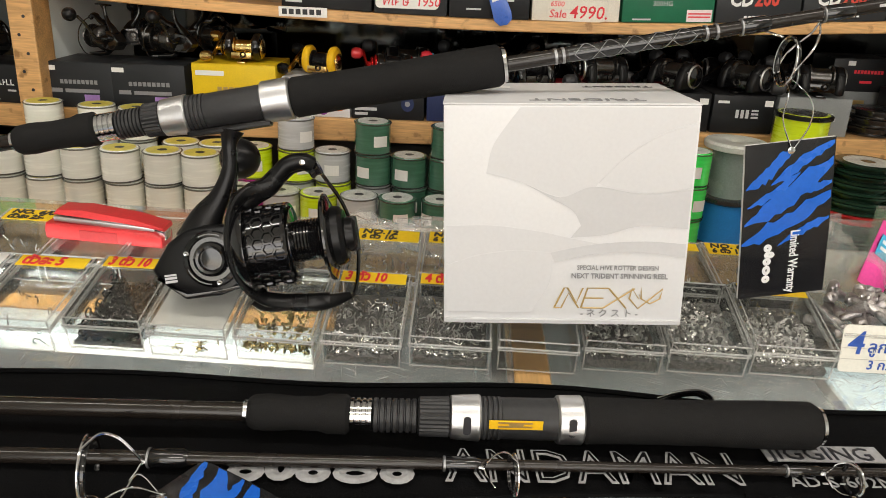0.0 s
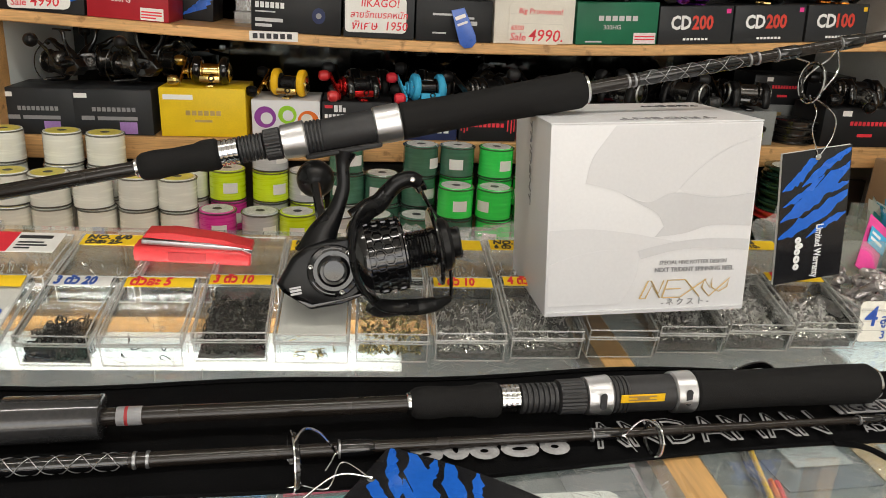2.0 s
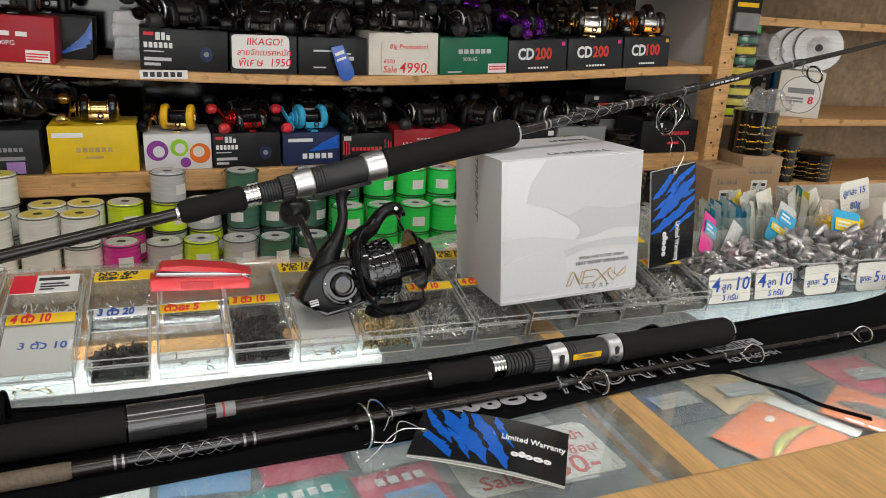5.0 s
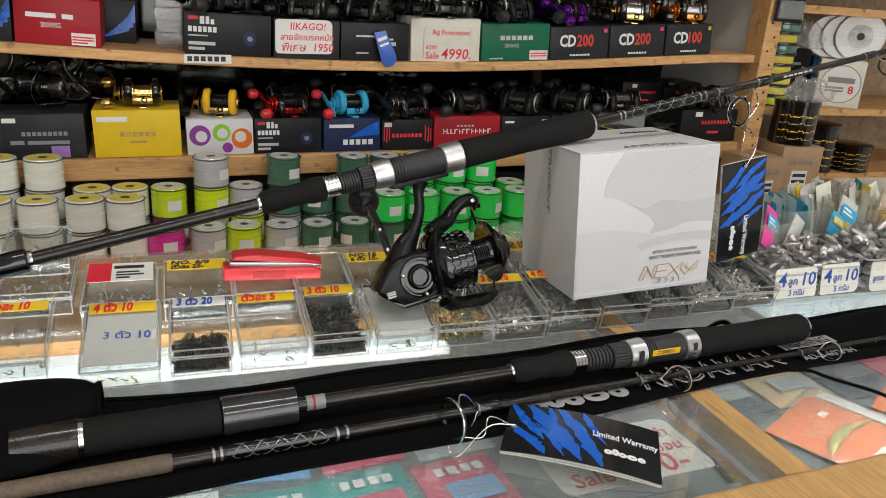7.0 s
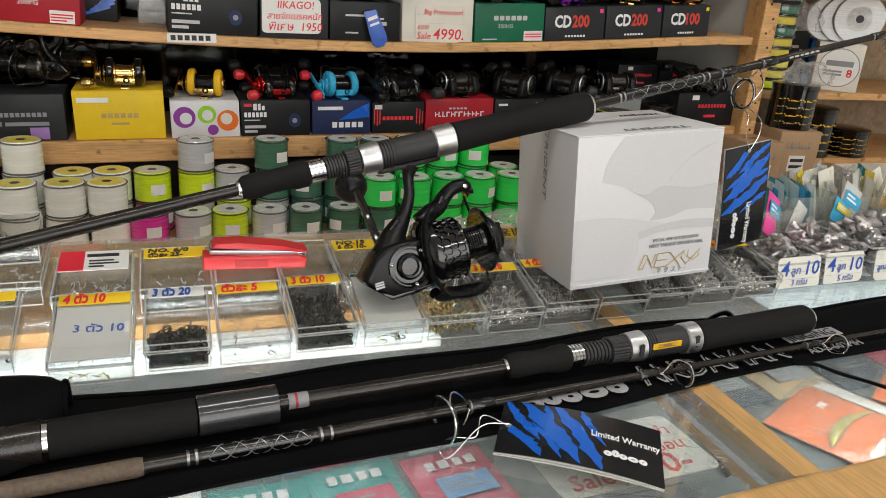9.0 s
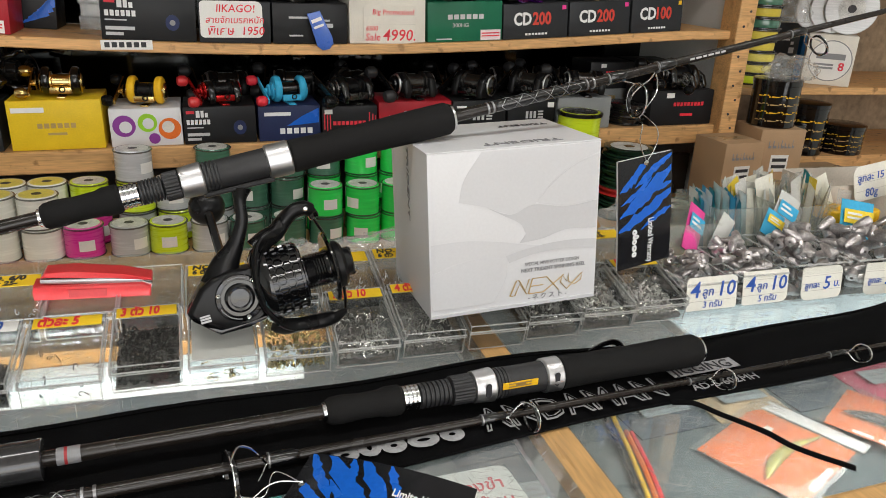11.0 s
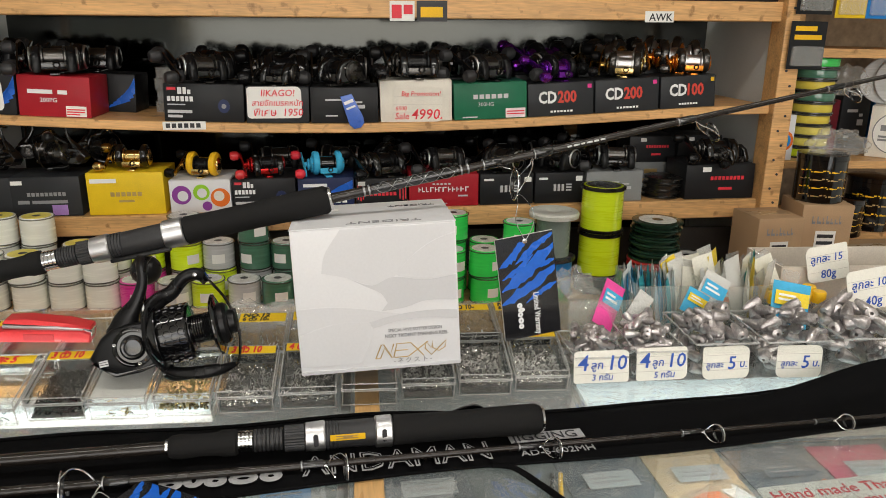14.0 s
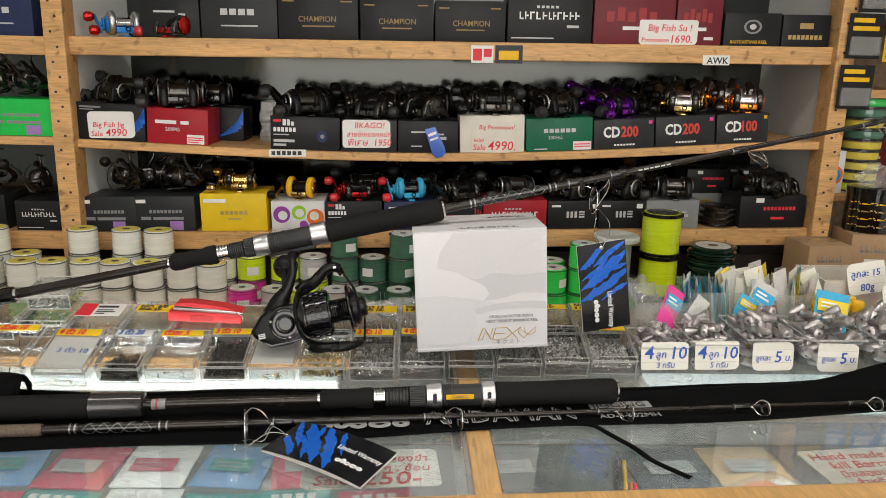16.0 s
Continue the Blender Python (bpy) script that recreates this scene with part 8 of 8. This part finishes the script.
for i in range(10):
    for j in range(4):
        x, y = -1.06 + 0.112 * i + cp.uniform(-0.006, 0.006), -0.165 + 0.128 * j + cp.uniform(-0.006, 0.006)
        a = (0, 1, 2, 4, 3, 1, 0, 2)[(i * 3 + j * 5 + cp.randrange(2)) % 8]
        flat_pack(x, y, 0.104, 0.120, cp.uniform(-7, 7), LINE_PACK[a], LINE_PACK[(a + 1 + j) % 5], "flat line pack under the counter glass", j % 2 == 0)
for i in range(9):
    for j in range(4):
        x, y = 0.14 + 0.128 * i + cp.uniform(-0.006, 0.006), -0.165 + 0.128 * j + cp.uniform(-0.006, 0.006)
        if 0.36 < x < 0.94 and -0.1 < y < 0.18 or 0.22 < x < 0.36 and y > -0.1:
            continue
        a = (5, 5, 5, 7, 5, 0, 5, 4, 5)[i] if j > 1 else 5
        flat_pack(x, y, 0.118, 0.122, cp.uniform(-7, 7), LINE_PACK[a], LINE_PACK[(4, 5, 4)[(i + j) % 3]], "dark tackle pouch under the counter glass", False)
for k, (x0, y0, x1, y1, c) in enumerate(((0.266, 0.03, 0.318, 0.235, GUN), (0.276, 0.03, 0.330, 0.235, YELLOW_PL), (0.284, 0.03, 0.322, 0.17, ORANGE), (0.291, 0.03, 0.327, 0.165, RED_INK))):
    r_ = thing("float_stick", pose(0, 0, IN + 0.0035 + 0.0008 * k), "thin bright coloured float stick under the glass", "float", "float sticks")
    part("stick", sweep([(x0, y0, 0), ((x0 + x1) / 2 + 0.002, (y0 + y1) / 2, 0.001), (x1, y1, 0)], 0.0032, 8), c, r_)
LURE_GREEN = mk("olive_lure", (0.42, 0.40, 0.06), 0.25, 0.3, var=0.3, scale=60, coat=0.5)
for k, (x, y, turn, w, d, lc) in enumerate(((0.500, 0.092, 26, 0.195, 0.150, LURE_GREEN), (0.690, 0.066, -58, 0.215, 0.130, BOX_DARK), (0.835, 0.075, -44, 0.215, 0.135, BOX_BLUE))):
    p = thing("lure_sachet", Matrix.Translation((x, y, IN + 0.006 + 0.008 * (k % 2))) @ pose(0, 0, 0, 0, 0, turn), "clear sachet with an orange card and a lure", "lure pack", "lure sachets")
    part("card", cube((w * 0.80, d * 0.90, 0.0012), (-w * 0.06, 0, 0), 0.0004), ORANGE, p, "orange backing card", None)
    part("seal", cube((w * 0.13, d, 0.0010), (w * 0.425, 0, 0.0008), 0.0004), WHITE_PLASTIC, p, "white sealed end", None)
    part("price_sticker", cube((w * 0.10, d * 0.07, 0.0004), (w * 0.12, d * 0.20, 0.0010)), PAPER, p, "", None)
    part("lure", sweep(smoothline([(-0.085, -0.020, 0.006), (-0.05, -0.012, 0.008), (0.0, -0.012, 0.008), (0.055, -0.026, 0.006)], 5), [0.0015, 0.003, 0.0045, 0.006, 0.007, 0.0078, 0.008, 0.008, 0.0078, 0.007, 0.006, 0.005, 0.004, 0.003, 0.0022, 0.0015], 12, flat=0.8, up=(0, 0, 1)), lc, p, "slim fish-shaped lure")
    film = bmesh.new()
    g = []
    for i in range(13):
        a = i / 12 - 0.5
        g.append([film.verts.new((a * w, (j / 8 - 0.5) * d, 0.003 + 0.014 * max(0, 1 - 4 * a * a) ** 0.5 * max(0, 1 - 4 * (j / 8 - 0.5) ** 2) ** 0.5 + 0.004 * noise.noise(Vector((i * 0.8, j * 0.8, k * 3.0))))) for j in range(9)])
    for i in range(12):
        for j in range(8):
            film.faces.new((g[i][j], g[i + 1][j], g[i + 1][j + 1], g[i][j + 1]))
    part("film", film, FILM, p, "shiny clear film", 60).visible_shadow = False
    bars([(-w * 0.30, -d * 0.44, w * 0.12, d * 0.06), (-w * 0.15, -d * 0.44, w * 0.16, d * 0.06)], WHITE_INK, p, pose(0, 0, 0.0012, -90, 0, 0))
FLAT = pose(0, 0, 0, -90, 0, 0)
price_card(Matrix.Translation((-0.112, -0.2095, TOP - 0.0145)) @ pose(0, 0, 0, 0, 0, 3) @ FLAT, 0.132, 0.070, [("Sale", 0.08, 0.08, 0.022), ("250-", 0.42, 0.06, 0.032), ("ได้ลองขำ", 0.52, 0.66, 0.015), ("ๆ , ช้อน", 0.58, 0.40, 0.015)], "white card with red handwritten price under the glass", RED_INK)
price_card(Matrix.Translation((0.398, -0.2080, TOP - 0.0145)) @ pose(0, 0, 0, 0, 0, 6) @ FLAT, 0.150, 0.072, [("Hand made Thai", 0.04, 0.72, 0.018), ("kill Barramundi", 0.12, 0.48, 0.018), ("มือสองเขาทำไม้", 0.12, 0.26, 0.015), ("สำหรับแท้ๆ", 0.16, 0.05, 0.015)], "pink-lettered white card under the glass", RED_INK)
